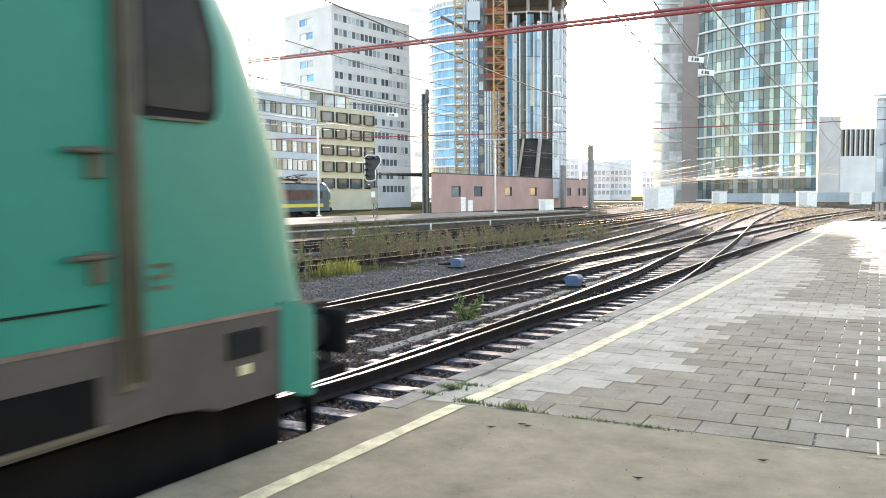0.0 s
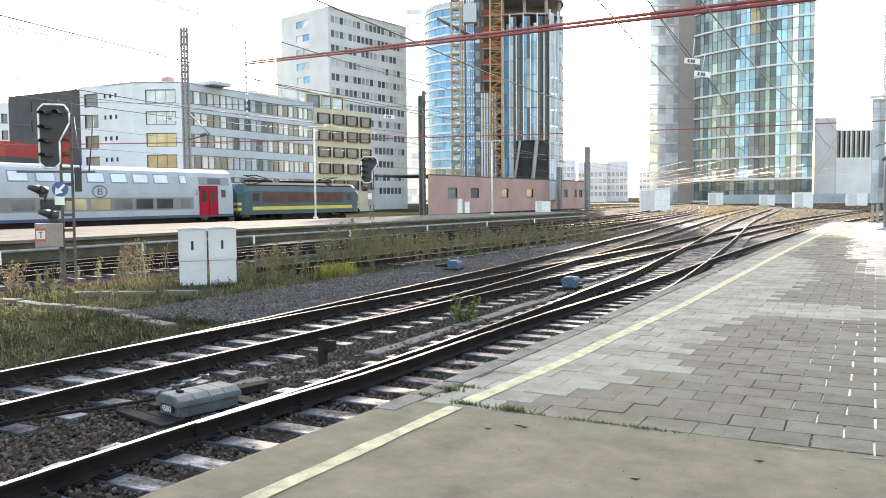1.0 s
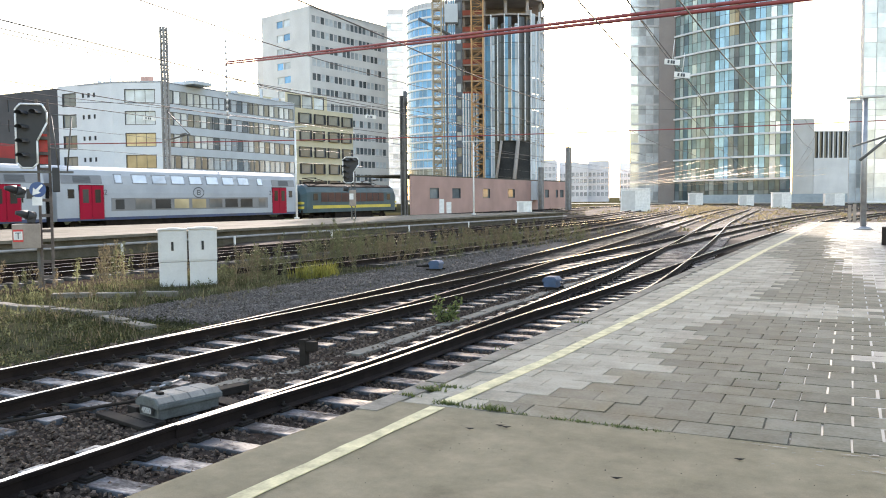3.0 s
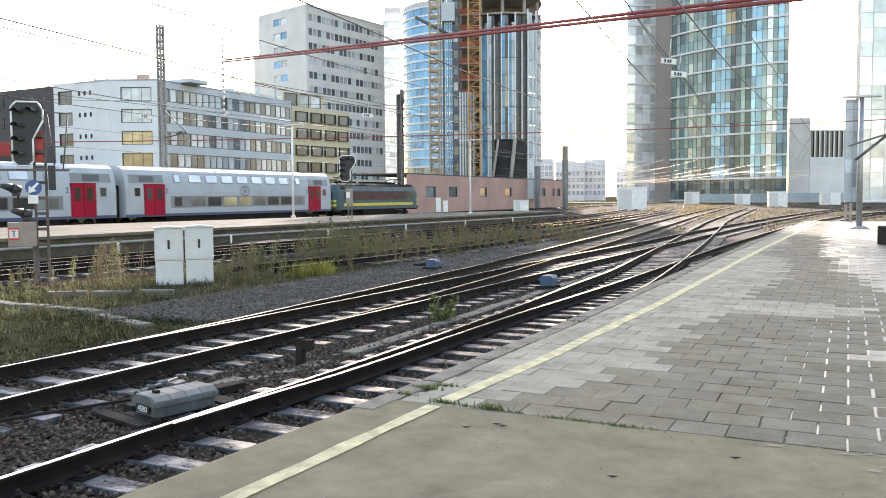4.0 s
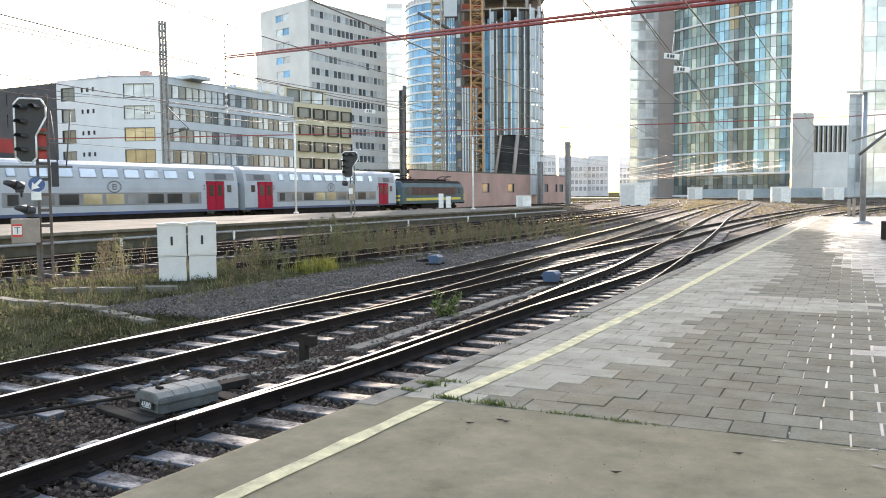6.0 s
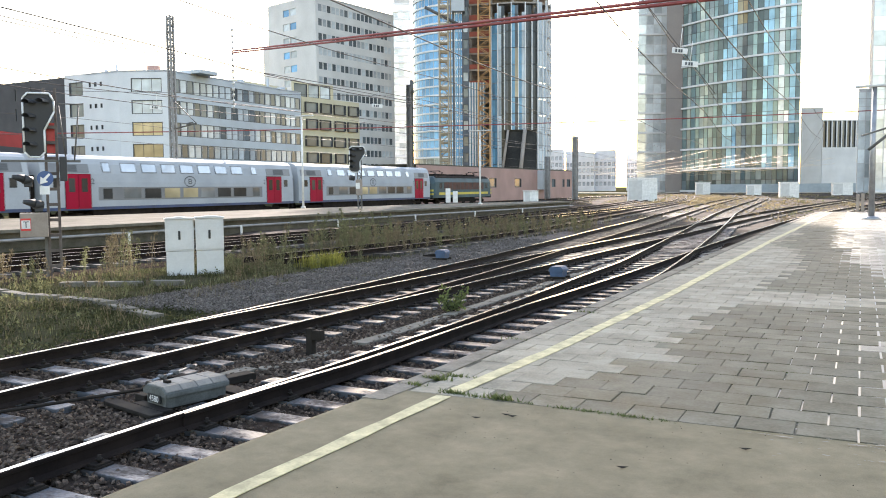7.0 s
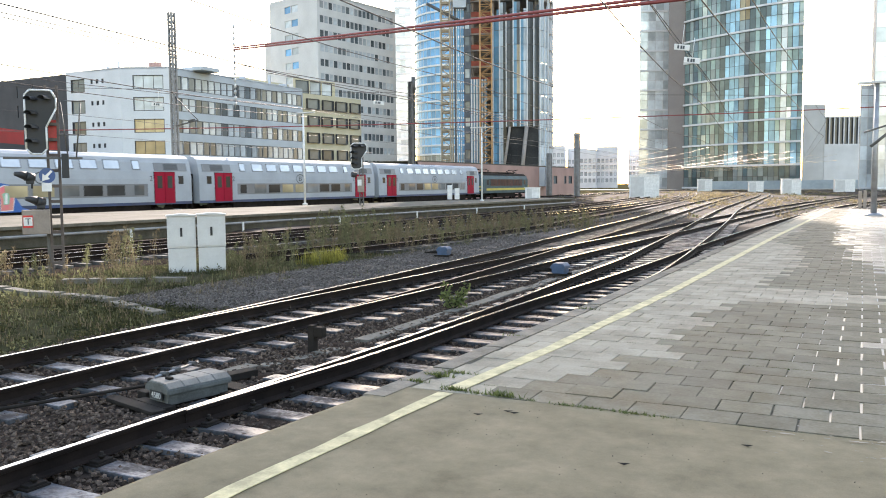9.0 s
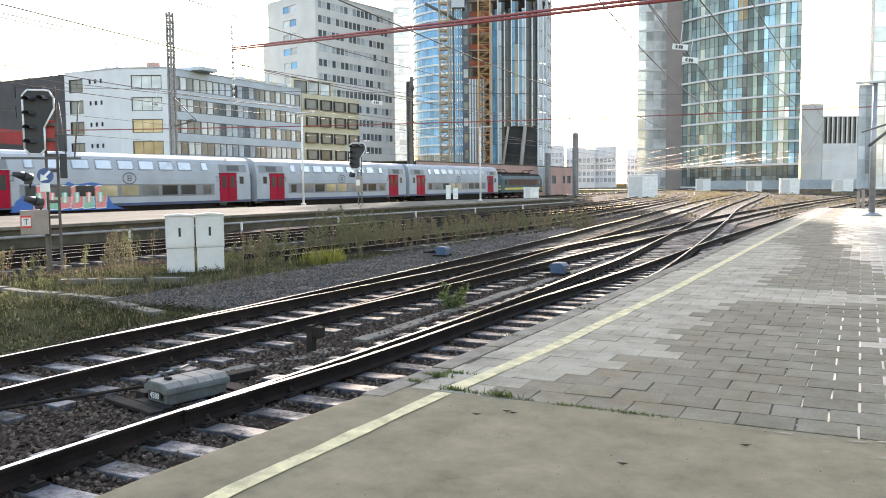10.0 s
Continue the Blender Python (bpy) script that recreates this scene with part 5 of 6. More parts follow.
def signal_plate(parent, m, w, h):
    """Black plate, wider at its top right, with a white rim and hooded lamps. x right, y away from the viewer, z up, from its lower left."""
    o = [(0.16 * w, 0), (0.5 * w, 0), (0.66 * w, 0.08 * h), (0.66 * w, 0.42 * h), (1.0 * w, 0.72 * h), (1.0 * w, 0.88 * h), (0.86 * w, h), (0.16 * w, h), (0, 0.92 * h), (0, 0.08 * h)]
    bm = bmesh.new()
    prism(bm, o, 0, 0.12, axis="y")
    pl = part("plate", bm, black_m, parent)
    pl.matrix_basis = m
    bm = bmesh.new()
    n = len(o)
    for i in range(n):
        a, b = o[i], o[(i + 1) % n]
        rod(bm, (a[0], -0.01, a[1]), (b[0], -0.01, b[1]), 0.035 * w, 6)
    part("rim", bm, white_paint, pl, "white rim")
    for u, v in ((0.3, 0.84), (0.74, 0.86), (0.3, 0.62), (0.3, 0.4), (0.3, 0.18)):
        bm = bmesh.new()
        rod(bm, (u * w, -0.02, v * h), (u * w, 0.0, v * h), 0.1 * w, 14)
        lamp = part("lamp", bm, lens_m, pl)
        bm = bmesh.new()
        for k in range(8):
            a0, a1 = math.pi * k / 8, math.pi * (k + 1) / 8
            q = [Vector((u * w + 0.13 * w * math.cos(a), y, v * h + 0.13 * w * math.sin(a))) for a, y in ((a0, -0.01), (a1, -0.01), (a1, -0.36 * w), (a0, -0.36 * w))]
            q[2].x -= 0.22 * w
            q[3].x -= 0.22 * w
            bm.faces.new([bm.verts.new(c) for c in q])
        bmesh.ops.remove_doubles(bm, verts=bm.verts[:], dist=0.0005)
        bmesh.ops.solidify(bm, geom=bm.faces[:], thickness=0.012)
        part("hood", bm, black_m, lamp)
    return pl


sig = thing("railway_signal", pose(-19.25, 15.0, -0.78, 0, 0, 52), "black railway signal with white rim on a rusty ladder mast", "railway signal", "railway signals")
bm = bmesh.new()
for x in (0.06, 0.33):
    box(bm, x - 0.035, x + 0.035, 0.15, 0.27, 0, 5.0, 0.008)
for k in range(12):
    box(bm, 0.06, 0.33, 0.14, 0.16, 0.25 + 0.41 * k, 0.33 + 0.41 * k)
    box(bm, 0.06, 0.33, 0.26, 0.28, 0.25 + 0.41 * k, 0.33 + 0.41 * k)
part("mast", bm, rust_mast, sig, "rusty ladder mast of two uprights")
bm = bmesh.new()
box(bm, -0.05, 0.05, 0.2, 0.3, 0, 1.6)
part("stub_post", bm, mast_m, sig)
signal_plate(sig, pose(-0.44, 0.0, 3.18), 0.74, 1.66)
bm = bmesh.new()
box(bm, -1.0, 0.9, 0.1, 0.2, 3.05, 3.11)
rod(bm, (0.55, 0.15, 3.1), (0.4, 0.15, 4.6), 0.02, 6)
rod(bm, (0.75, 0.15, 3.1), (0.9, 0.15, 4.55), 0.02, 6)
rod(bm, (0.3, 0.15, 4.6), (1.0, 0.15, 4.6), 0.015, 6)
rod(bm, (0.3, 0.15, 3.7), (1.0, 0.15, 3.7), 0.015, 6)
part("cross_arm", bm, mast_m, sig)
bm = bmesh.new()
rod(bm, (0.02, 0.02, 2.62), (0.02, 0.05, 2.62), 0.2, 24)
d = part("arrow_sign", bm, sign_blue, sig, "round blue sign with a white arrow")
bm = bmesh.new()
prism(bm, [(0.11, 2.76), (0.15, 2.72), (0.03, 2.58), (0.09, 2.53), (-0.11, 2.47), (-0.09, 2.67), (-0.03, 2.62)], 0.005, 0.018, axis="y")
part("arrow", bm, white_paint, d)
bm = bmesh.new()
box(bm, -0.12, 0.12, 0.02, 0.05, 2.2, 2.42)
part("number_plate", bm, white_paint, sig, "white plate under the arrow sign")
bm = bmesh.new()
box(bm, 0.38, 0.56, 0.0, 0.2, 2.55, 3.2, 0.02)
part("side_lamp_box", bm, black_m, sig)
for x, z in ((-0.45, 2.6), (-0.22, 1.95)):
    bm = bmesh.new()
    rod(bm, (x - 0.05, 0.0, z), (x + 0.14, 0.1, z - 0.04), 0.12, 12)
    box(bm, x - 0.04, x + 0.16, -0.02, 0.14, z - 0.2, z + 0.04, 0.02)
    rod(bm, (x - 0.3, -0.08, z + 0.07), (x - 0.05, 0.0, z + 0.02), 0.05, 12, 0.12)
    rod(bm, (x + 0.1, 0.1, z - 0.32), (x + 0.1, 0.1, z), 0.025, 6)
    part("shunt_lamp", bm, black_m, sig, "small hooded lamp")
bm = bmesh.new()
box(bm, -0.62, 0.05, -0.15, 0.18, 1.08, 1.72, 0.02)
bx = part("equipment_box", bm, box_brown, sig, "brown-grey equipment box")
bm = bmesh.new()
box(bm, -0.6, -0.36, -0.162, -0.15, 1.26, 1.58)
pt = part("sign_plate", bm, sign_red, bx)
bm = bmesh.new()
box(bm, -0.585, -0.375, -0.168, -0.162, 1.31, 1.53)
part("field", bm, white_paint, pt)
cu = bpy.data.curves.new("letter", "FONT")
cu.body, cu.size, cu.extrude = "T", 0.24, 0.003
cu.materials.append(logo_m)
ob = new("letter", cu)
ob.parent, ob.matrix_basis = pt, pose(-0.55, -0.172, 1.34, 90, 0, 0)
# red display behind the mast
bm = bmesh.new()
box(bm, 0.0, 0.3, 0.3, 0.4, 3.3, 4.1)
part("rear_board", bm, sign_red, sig, "red board on the mast")

sig2 = thing("railway_signal", pose(-34.1, 54.0, 0.0, 0, 0, 34), "black railway signal with white rim on the island platform", "railway signal", "railway signals")
lattice("mast", sig2, -0.14, 0.14, 0.1, 0.35, 0, 4.4, 0.5, mast_m, 0.04)
signal_plate(sig2, pose(-0.75, 0, 2.75), 1.2, 1.95)
bm = bmesh.new()
box(bm, -0.3, 0.2, -0.1, 0.15, 1.0, 2.2, 0.03)
part("equipment_box", bm, box_brown, sig2)
bm = bmesh.new()
box(bm, -0.3, 0.0, -0.14, -0.1, 1.5, 1.95)
part("number_plate", bm, white_paint, sig2)
bm = bmesh.new()
rod(bm, (-0.75, 0, 2.35), (-0.4, 0.1, 2.3), 0.2, 10)
part("shunt_lamp", bm, black_m, sig2)

# ---- cabinets ----
slot_m = mat("dark slot", (0.02, 0.02, 0.02), None, 0.6, bump=0)


def cabinet(x, y, turn, w, h, d):
    t = thing("trackside_cabinet", pose(x, y, -0.84, 0, 0, turn), "pale grey trackside relay cabinet standing in weeds", "cabinet", "trackside cabinets")
    bm = bmesh.new()
    box(bm, -w / 2 + 0.015, w / 2 - 0.015, 0.015, d - 0.015, 0, 0.42 * h, 0.01)
    part("base", bm, cab_grey, t)
    bm = bmesh.new()
    box(bm, -w / 2, w / 2, 0, d, 0.425 * h, 0.97 * h, 0.012)
    part("body", bm, cab_grey, t)
    bm = bmesh.new()
    box(bm, -w / 2 + 0.03, w / 2 - 0.03, -0.012, 0.0, 0.45 * h, 0.945 * h, 0.006)
    dr = part("door", bm, cab_grey, t)
    bm = bmesh.new()
    box(bm, -0.035, 0.025, -0.03, -0.012, 0.62 * h, 0.77 * h, 0.006)
    part("handle", bm, slot_m, dr, "black lock handle")
    bm = bmesh.new()
    o = [(-w / 2 - 0.03, 0.97 * h), (w / 2 + 0.03, 0.97 * h), (w / 2 + 0.03, 0.985 * h), (0.0, 1.01 * h), (-w / 2 - 0.03, 0.985 * h)]
    prism(bm, o, -0.04, d + 0.03)
    part("roof", bm, cab_grey, t)


cabinet(-16.62, 17.1, 43, 0.75, 1.6, 0.5)
cabinet(-16.02, 17.62, 43, 0.75, 1.62, 0.5)
for x, y, w, h, d in ((-29.6, 126.5, 4.4, 3.6, 3.6), (-36.2, 221, 3.6, 3.2, 2), (-11.4, 161, 3.2, 2.9, 2), (-31.3, 83.2, 1.5, 1.25, 0.8), (-3.5, 200, 4, 2.8, 2), (-20.5, 190, 3, 2.5, 2)):
    t = thing("equipment_hut", pose(x, y, -0.85 if x != -31.3 else -0.1, 0, 0, 12), "white trackside equipment hut with flat lid", "hut", "white trackside huts")
    bm = bmesh.new()
    box(bm, -w / 2, w / 2, 0, d, 0, h * 0.95, 0.04)
    part("body", bm, white_paint, t)
    bm = bmesh.new()
    box(bm, -w / 2 - 0.08, w / 2 + 0.08, -0.08, d + 0.08, h * 0.95, h, 0.03)
    part("lid", bm, white_paint, t)
    bm = bmesh.new()
    box(bm, -w / 2 + 0.2, -0.03, -0.03, 0, 0.1 * h, 0.9 * h, 0.01)
    part("door", bm, cab_grey, t)
for dx in (0, 1.1):
    t = thing("platform_box", pose(-37.7 + 0.65 * dx, 76.5 + 0.2 * dx, 0, 0, 0, 30), "slim white box on the island platform", "box", "white boxes on the island platform")
    bm = bmesh.new()
    box(bm, -0.24, 0.24, 0, 0.4, 0, 1.45 if dx == 0 else 1.15, 0.03)
    part("body", bm, white_paint, t)

# ---- point machine and yard clutter ----
casing_m = mat("grey-green cast casing", (0.125, 0.135, 0.128), (0.07, 0.072, 0.066), 0.75, scale=5, fine=40, bump=0.2)
pm_m = mat("worn beige lid", (0.25, 0.235, 0.205), (0.15, 0.14, 0.12), 0.75, scale=4, fine=40, bump=0.15)


def point_machine(x, y, turn, lid_mat, number):
    t = thing("point_machine", pose(x, y, -0.72, 0, 0, turn), "grey ribbed point machine between the tracks" if number else "blue-lidded point machine beside the track", "point machine", "point machines")
    bm = bmesh.new()
    prism(bm, [(-0.215, 0.03), (0.215, 0.03), (0.225, 0.165), (-0.225, 0.165)], -0.42, 0.42)
    prism(bm, [(-0.26, 0.165), (0.26, 0.165), (0.262, 0.225), (0.17, 0.285), (-0.17, 0.285), (-0.262, 0.225)], -0.45, 0.45)
    bmesh.ops.bevel(bm, geom=bm.edges[:], offset=0.008, segments=2, affect="EDGES")
    cs = part("casing", bm, casing_m if number else lid_mat, t, "grey-green cast casing" if number else "")
    for k in range(4):
        bm = bmesh.new()
        y0 = -0.43 + k * 0.217
        prism(bm, [(-0.255, 0.236), (0.255, 0.236), (0.172, 0.294), (-0.172, 0.294)], y0, y0 + 0.205)
        bmesh.ops.bevel(bm, geom=bm.edges[:], offset=0.005, segments=1, affect="EDGES")
        part("lid_rib", bm, lid_mat, cs)
    if number:
        bm = bmesh.new()
        box(bm, -0.05, 0.05, -0.3, -0.24, 0.292, 0.325, 0.008)
        part("lid_grip", bm, dark_steel, cs)
    for x1, y0, y1, z1 in ((0.34, -0.55, -0.40, 0.05), (0.34, 0.30, 0.45, 0.05), (0.18, -0.4, 0.3, 0.07)):
        bm = bmesh.new()
        box(bm, -x1, x1, y0, y1, 0.0, z1, 0.01)
        part("foot", bm, dark_steel, t)
    bm = bmesh.new()
    rod(bm, (-0.26, 0.2, 0.14), (-0.75, 0.25, 0.12), 0.022, 8)
    rod(bm, (-0.26, 0.0, 0.1), (-0.95, 0.0, 0.1), 0.03, 8)
    rod(bm, (-0.42, -0.1, 0.12), (-0.42, 0.25, 0.12), 0.05, 8)
    part("rods", bm, dark_steel, t)
    if number:
        for x0, x1, y0, y1, z1, lab in ((-0.7, 0.4, -0.74, -0.56, 0.05, "dark bearer plate"), (-1.3, 0.5, 0.5, 0.74, 0.06, "dark bearer plate"), (-0.55, -0.33, -0.4, 1.3, 0.1, "flat rod cover")):
            bm = bmesh.new()
            box(bm, x0, x1, y0, y1, 0.0, z1, 0.012)
            part("bearer", bm, dark_steel, t, lab)
        for x0, y0 in ((-1.08, 0.28), (-1.2, 0.54), (-1.36, 0.9)):
            bm = bmesh.new()
            rod(bm, (x0 - 0.05, y0, 0.11), (x0 + 0.06, y0 + 0.03, 0.11), 0.032, 8)
            rod(bm, (x0, y0 - 0.06, 0.11), (x0, y0 + 0.08, 0.11), 0.026, 8)
            part("clamp", bm, mast_m, t, "shiny rod clamp")
        bm = bmesh.new()
        rod(bm, (-1.02, 0.12, 0.1), (-1.42, 1.05, 0.1), 0.02, 8)
        part("detector_rod", bm, grey_steel, t, "shiny detector rod")
        bm = bmesh.new()
        rod(bm, (-0.62, 0.1, 0.1), (-1.2, -3.2, 0.1), 0.022, 8)
        part("drive_rod", bm, dark_steel, t)
        bm = bmesh.new()
        for k in range(3):
            rod(bm, (-0.36 + 0.1 * k, 0.34 + 0.05 * k, 0.1), (-0.33 + 0.1 * k, 0.36 + 0.05 * k, 0.2), 0.045, 8)
        part("cable_glands", bm, slot_m, t)
    if number:
        bm = bmesh.new()
        box(bm, -0.14, 0.14, -0.456, -0.45, 0.085, 0.185)
        pl = part("number_field", bm, slot_m, t)
        cu = bpy.data.curves.new("number", "FONT")
        cu.body, cu.size, cu.extrude, cu.align_x = number, 0.105, 0.001, "CENTER"
        cu.materials.append(white_paint)
        ob = new("number", cu)
        ob.parent, ob.matrix_basis = pl, pose(0, -0.458, 0.098, 90, 0, 0)
    return t


pmn = point_machine(-6.28, 6.5, -14, pm_m, "4580")
pmn.scale = (0.84, 0.84, 0.84)
blue_m = mat("faded blue lid", (0.045, 0.085, 0.16), (0.03, 0.06, 0.11), 0.6, scale=4, fine=30)
for x, y, a in ((-6.57, 19.4, 0), (-11.65, 23.2, 5)):
    point_machine(x, y, a, blue_m, "").scale = (0.7, 0.45, 1.0)
st = thing("marker_post", pose(-6.63, 9.2, -0.78), "short dark wooden marker post with a small box", "post")
bm = bmesh.new()
box(bm, -0.05, 0.05, -0.05, 0.05, 0, 0.40, 0.012)
part("post", bm, dark_steel, st)
bm = bmesh.new()
box(bm, 0.05, 0.19, -0.05, 0.06, 0.24, 0.38, 0.015)
part("junction_box", bm, dark_steel, st)
tr = thing("cable_trough", pose(0, 0, 0), "concrete cable trough with loose lids between tracks", "cable trough")
y = 7.2
while y < 33:
    bm = bmesh.new()
    box(bm, -0.12, 0.12, 0, 0.92, 0, 0.1, 0.012)
    ob = part("lid", bm, concrete, tr)
    xx = -6.85 + 0.42 * min(1, (y - 7.2) / 2.2)
    ob.matrix_basis = pose(xx, y, -0.822 + rng.uniform(-0.018, 0.015), rng.uniform(-1, 1), rng.uniform(-2, 2), rng.uniform(-3, 3) + (-8 if y < 9 else 0))
    y += 0.96
tr2 = thing("cable_trough", pose(0, 0, 0), "pale concrete trough crossing the grass", "cable trough")
for (xa, ya), (xb, yb) in (((-19, 12.3), (-14.1, 12.0)), ((-14.1, 12.0), (-11.0, 10.8)), ((-17.3, 13.8), (-14.9, 15.6))):
    ln = math.hypot(xb - xa, yb - ya)
    k = int(ln / 0.95)
    for i in range(k):
        bm = bmesh.new()
        box(bm, 0, 0.9, -0.13, 0.13, 0, 0.12, 0.012)
        ob = part("lid", bm, concrete, tr2)
        ob.matrix_basis = pose(xa + (xb - xa) * i / k, ya + (yb - ya) * i / k, -0.845 + rng.uniform(0, 0.03), 0, rng.uniform(-2, 2), math.degrees(math.atan2(yb - ya, xb - xa)) + rng.uniform(-2, 2))

# ---- fastenings on the near tracks ----
for parent, cen, rails in ((t1, CEN1, (R1, R2)), (t2, CEN2, (R5, R6))):
    for p, d in smooth_path(cen, 0.6):
        if 1 < p.y < 30:
            for r in rails:
                share("rail_fastening", chair_me, pose(at_y(r, p.y), p.y, SLEEPER_Z, 0, 0, math.degrees(math.atan2(-d.x, d.y))), parent)

# ---- platform end, canopy post and lamp ----
lp = thing("lamp_post", pose(0.42, 40.1, 0), "tall galvanised lamp post on the platform", "lamp post", "platform lamp posts")
bm = bmesh.new()
rod(bm, (0, 0, 0.12), (0, 0, 5.6), 0.13, 12, 0.09)
part("post", bm, grey_steel, lp)
bm = bmesh.new()
rod(bm, (0, 0, 0), (0, 0, 0.14), 0.42, 14, 0.24)
part("foot", bm, grey_steel, lp)
bm = bmesh.new()
box(bm, -0.75, 0.75, -0.14, 0.14, 5.6, 5.7, 0.03)
part("lamp_head", bm, cab_grey, lp)
cp = thing("canopy_post", pose(1.2, 27.8, 0, 0, 0, 26), "dark riveted steel canopy post with raking arms", "post")
bm = bmesh.new()
box(bm, -0.32, 0.4, -0.3, 0.3, 0, 0.55, 0.03)
part("footing", bm, dark_steel, cp, "dark block footing")
for x in (-0.12, 0.12):
    bm = bmesh.new()
    box(bm, x - 0.045, x + 0.045, -0.1, 0.1, 0.55, 3.45)
    part("upright", bm, dark_steel, cp)
bm = bmesh.new()
prism(bm, [(-1.35, 2.88), (0.1, 3.32), (0.9, 3.37), (0.9, 3.42), (0.1, 3.38), (-1.35, 2.93)], -0.04, 0.04)
part("beam", bm, mast_m, cp)
bm = bmesh.new()
rod(bm, (-1.15, 0, 2.5), (-0.2, 0, 3.25), 0.045, 8)
part("brace", bm, mast_m, cp)
for x, h in ((-0.14, 0.95), (0.1, 1.0), (0.55, 1.0)):
    t = thing("end_post", pose(x, 50.6, 0), "weathered post at the platform end", "post", "posts at the platform end")
    bm = bmesh.new()
    box(bm, -0.08, 0.08, -0.08, 0.08, 0, h, 0.015)
    part("post", bm, box_brown if x < 0.3 else cab_grey, t)

# ---- island platform wall: cable pipe and markers ----
v, f, _ = sweep([(0.06 * math.cos(k * math.pi / 4), 0.06 * math.sin(k * math.pi / 4)) for k in range(8)], smooth_path([(x + 0.35, y) for x, y in near_e], 3), -0.42)
raw("cable_pipe", v, f, mast_pale, isl, "pale pipe along the wall")
for y in (8, 14, 20.5, 27.3, 34.6, 43, 52, 61, 70):
    bm = bmesh.new()
    box(bm, -0.05, 0.05, -0.03, 0.03, -0.9, -0.38)
    ob = part("marker", bm, white_paint, isl)
    ob.location = (at_y(near_e, y) + 0.55, y, 0)

# ---- far surroundings ----
bm = bmesh.new()
prism(bm, [(-95, 292), (-60, 268), (-22, 262), (6, 262), (6, 267), (-22, 268), (-60, 276), (-95, 300)], -0.9, -0.62, axis="z")
tagged(part("road", bm, mat("pale concrete road", (0.5, 0.46, 0.4), (0.38, 0.35, 0.3), 0.8, scale=0.2, fine=3)), "pale concrete service road behind the junction", "road", kind="structure")

hoard = tagged(part("hoarding", (lambda b: (box(b, -48, 30, 0, 0.4, -0.9, 1.9), b)[1])(bmesh.new()), mat("pale blue hoarding", (0.38, 0.44, 0.48), (0.26, 0.31, 0.34), 0.7, scale=0.1, fine=1)), "pale blue-grey site hoarding along the junction", "hoarding", kind="structure")
hoard.matrix_basis = pose(0, 285, 0, 0, 0, 8)
far_r = random.Random(31)
# Distant row: white walls and pale panes imitate haze by colour.
for k in range(-6, 10):
    x, w, h = -128 + k * 9.5, far_r.uniform(10.4, 10.9), far_r.uniform(20, 24.5)
    t = thing("distant_building", pose(x, 430 + far_r.uniform(0, 40), -0.9, 0, 0, 12), "distant building beyond the yard, haze put into its pale colours", "building", "distant buildings")
    facade(t, pose(0, 0, 0), w, 0, h, [(3 + 3.5 * i, 5 + 3.5 * i) for i in range(int((h - 5) / 3.5))], even(w, 5, 0.8), white_wall, lambda r, c: pane_pale)
    bm = bmesh.new()
    box(bm, 0.1, w - 0.1, 0.4, 9, 0, h - 0.2)
    part("core", bm, white_wall, t)
lb = thing("apartment_building", pose(-150, 104, -0.9), "pale apartment block behind the dark gable", "building")
facade(lb, pose(0, 0, 0, 0, 0, 20), 24, 0, 21.5, [(8 + 3.2 * i, 9.8 + 3.2 * i) for i in range(4)], even(24, 10, 1.1), white_wall, lambda r, c: pane_grey)
bm = bmesh.new()
box(bm, 0.2, 23.8, 0.4, 12, 0, 21.4)
ob = part("core", bm, white_wall, lb)
ob.rotation_euler.z = radians(20)
red_wall = mat("red cladding", (0.42, 0.03, 0.025), (0.32, 0.025, 0.02), 0.5, scale=0.3, fine=4)
kb = thing("depot_hall", pose(-123.5, 63.5, -0.9, 0, 0, 24), "low hall with red and dark cladding bands", "building")
for nm, z0, z1, y0, m_, lab in (("lower_wall", 0, 8.6, 0.1, frame_m, "dark lower wall"), ("red_band", 8.6, 10.6, 0, red_wall, "red cladding band"), ("panel", 8.7, 10.0, -0.06, band_wall, "pale panel")):
    bm = bmesh.new()
    box(bm, 0 if nm != "panel" else 15.2, 22 if nm != "panel" else 17.6, y0, 8, z0, z1)
    part(nm, bm, m_, kb, lab)

# ---- plants ----
grass_green = leafy("grass blades", (0.082, 0.084, 0.038), (0.05, 0.052, 0.024))
straw_m = leafy("dry brown weeds", (0.165, 0.138, 0.088), (0.105, 0.088, 0.056))
weed_m = leafy("grey-green weeds", (0.145, 0.15, 0.078), (0.09, 0.094, 0.05))
lime_m = leafy("yellow-green broom", (0.26, 0.25, 0.055), (0.18, 0.18, 0.045))
leaf_m = leafy("bright leaves", (0.13, 0.16, 0.06), (0.085, 0.11, 0.04))
ivy_m = leafy("dull ground ivy", (0.055, 0.06, 0.028), (0.03, 0.034, 0.016))
pr = random.Random(77)


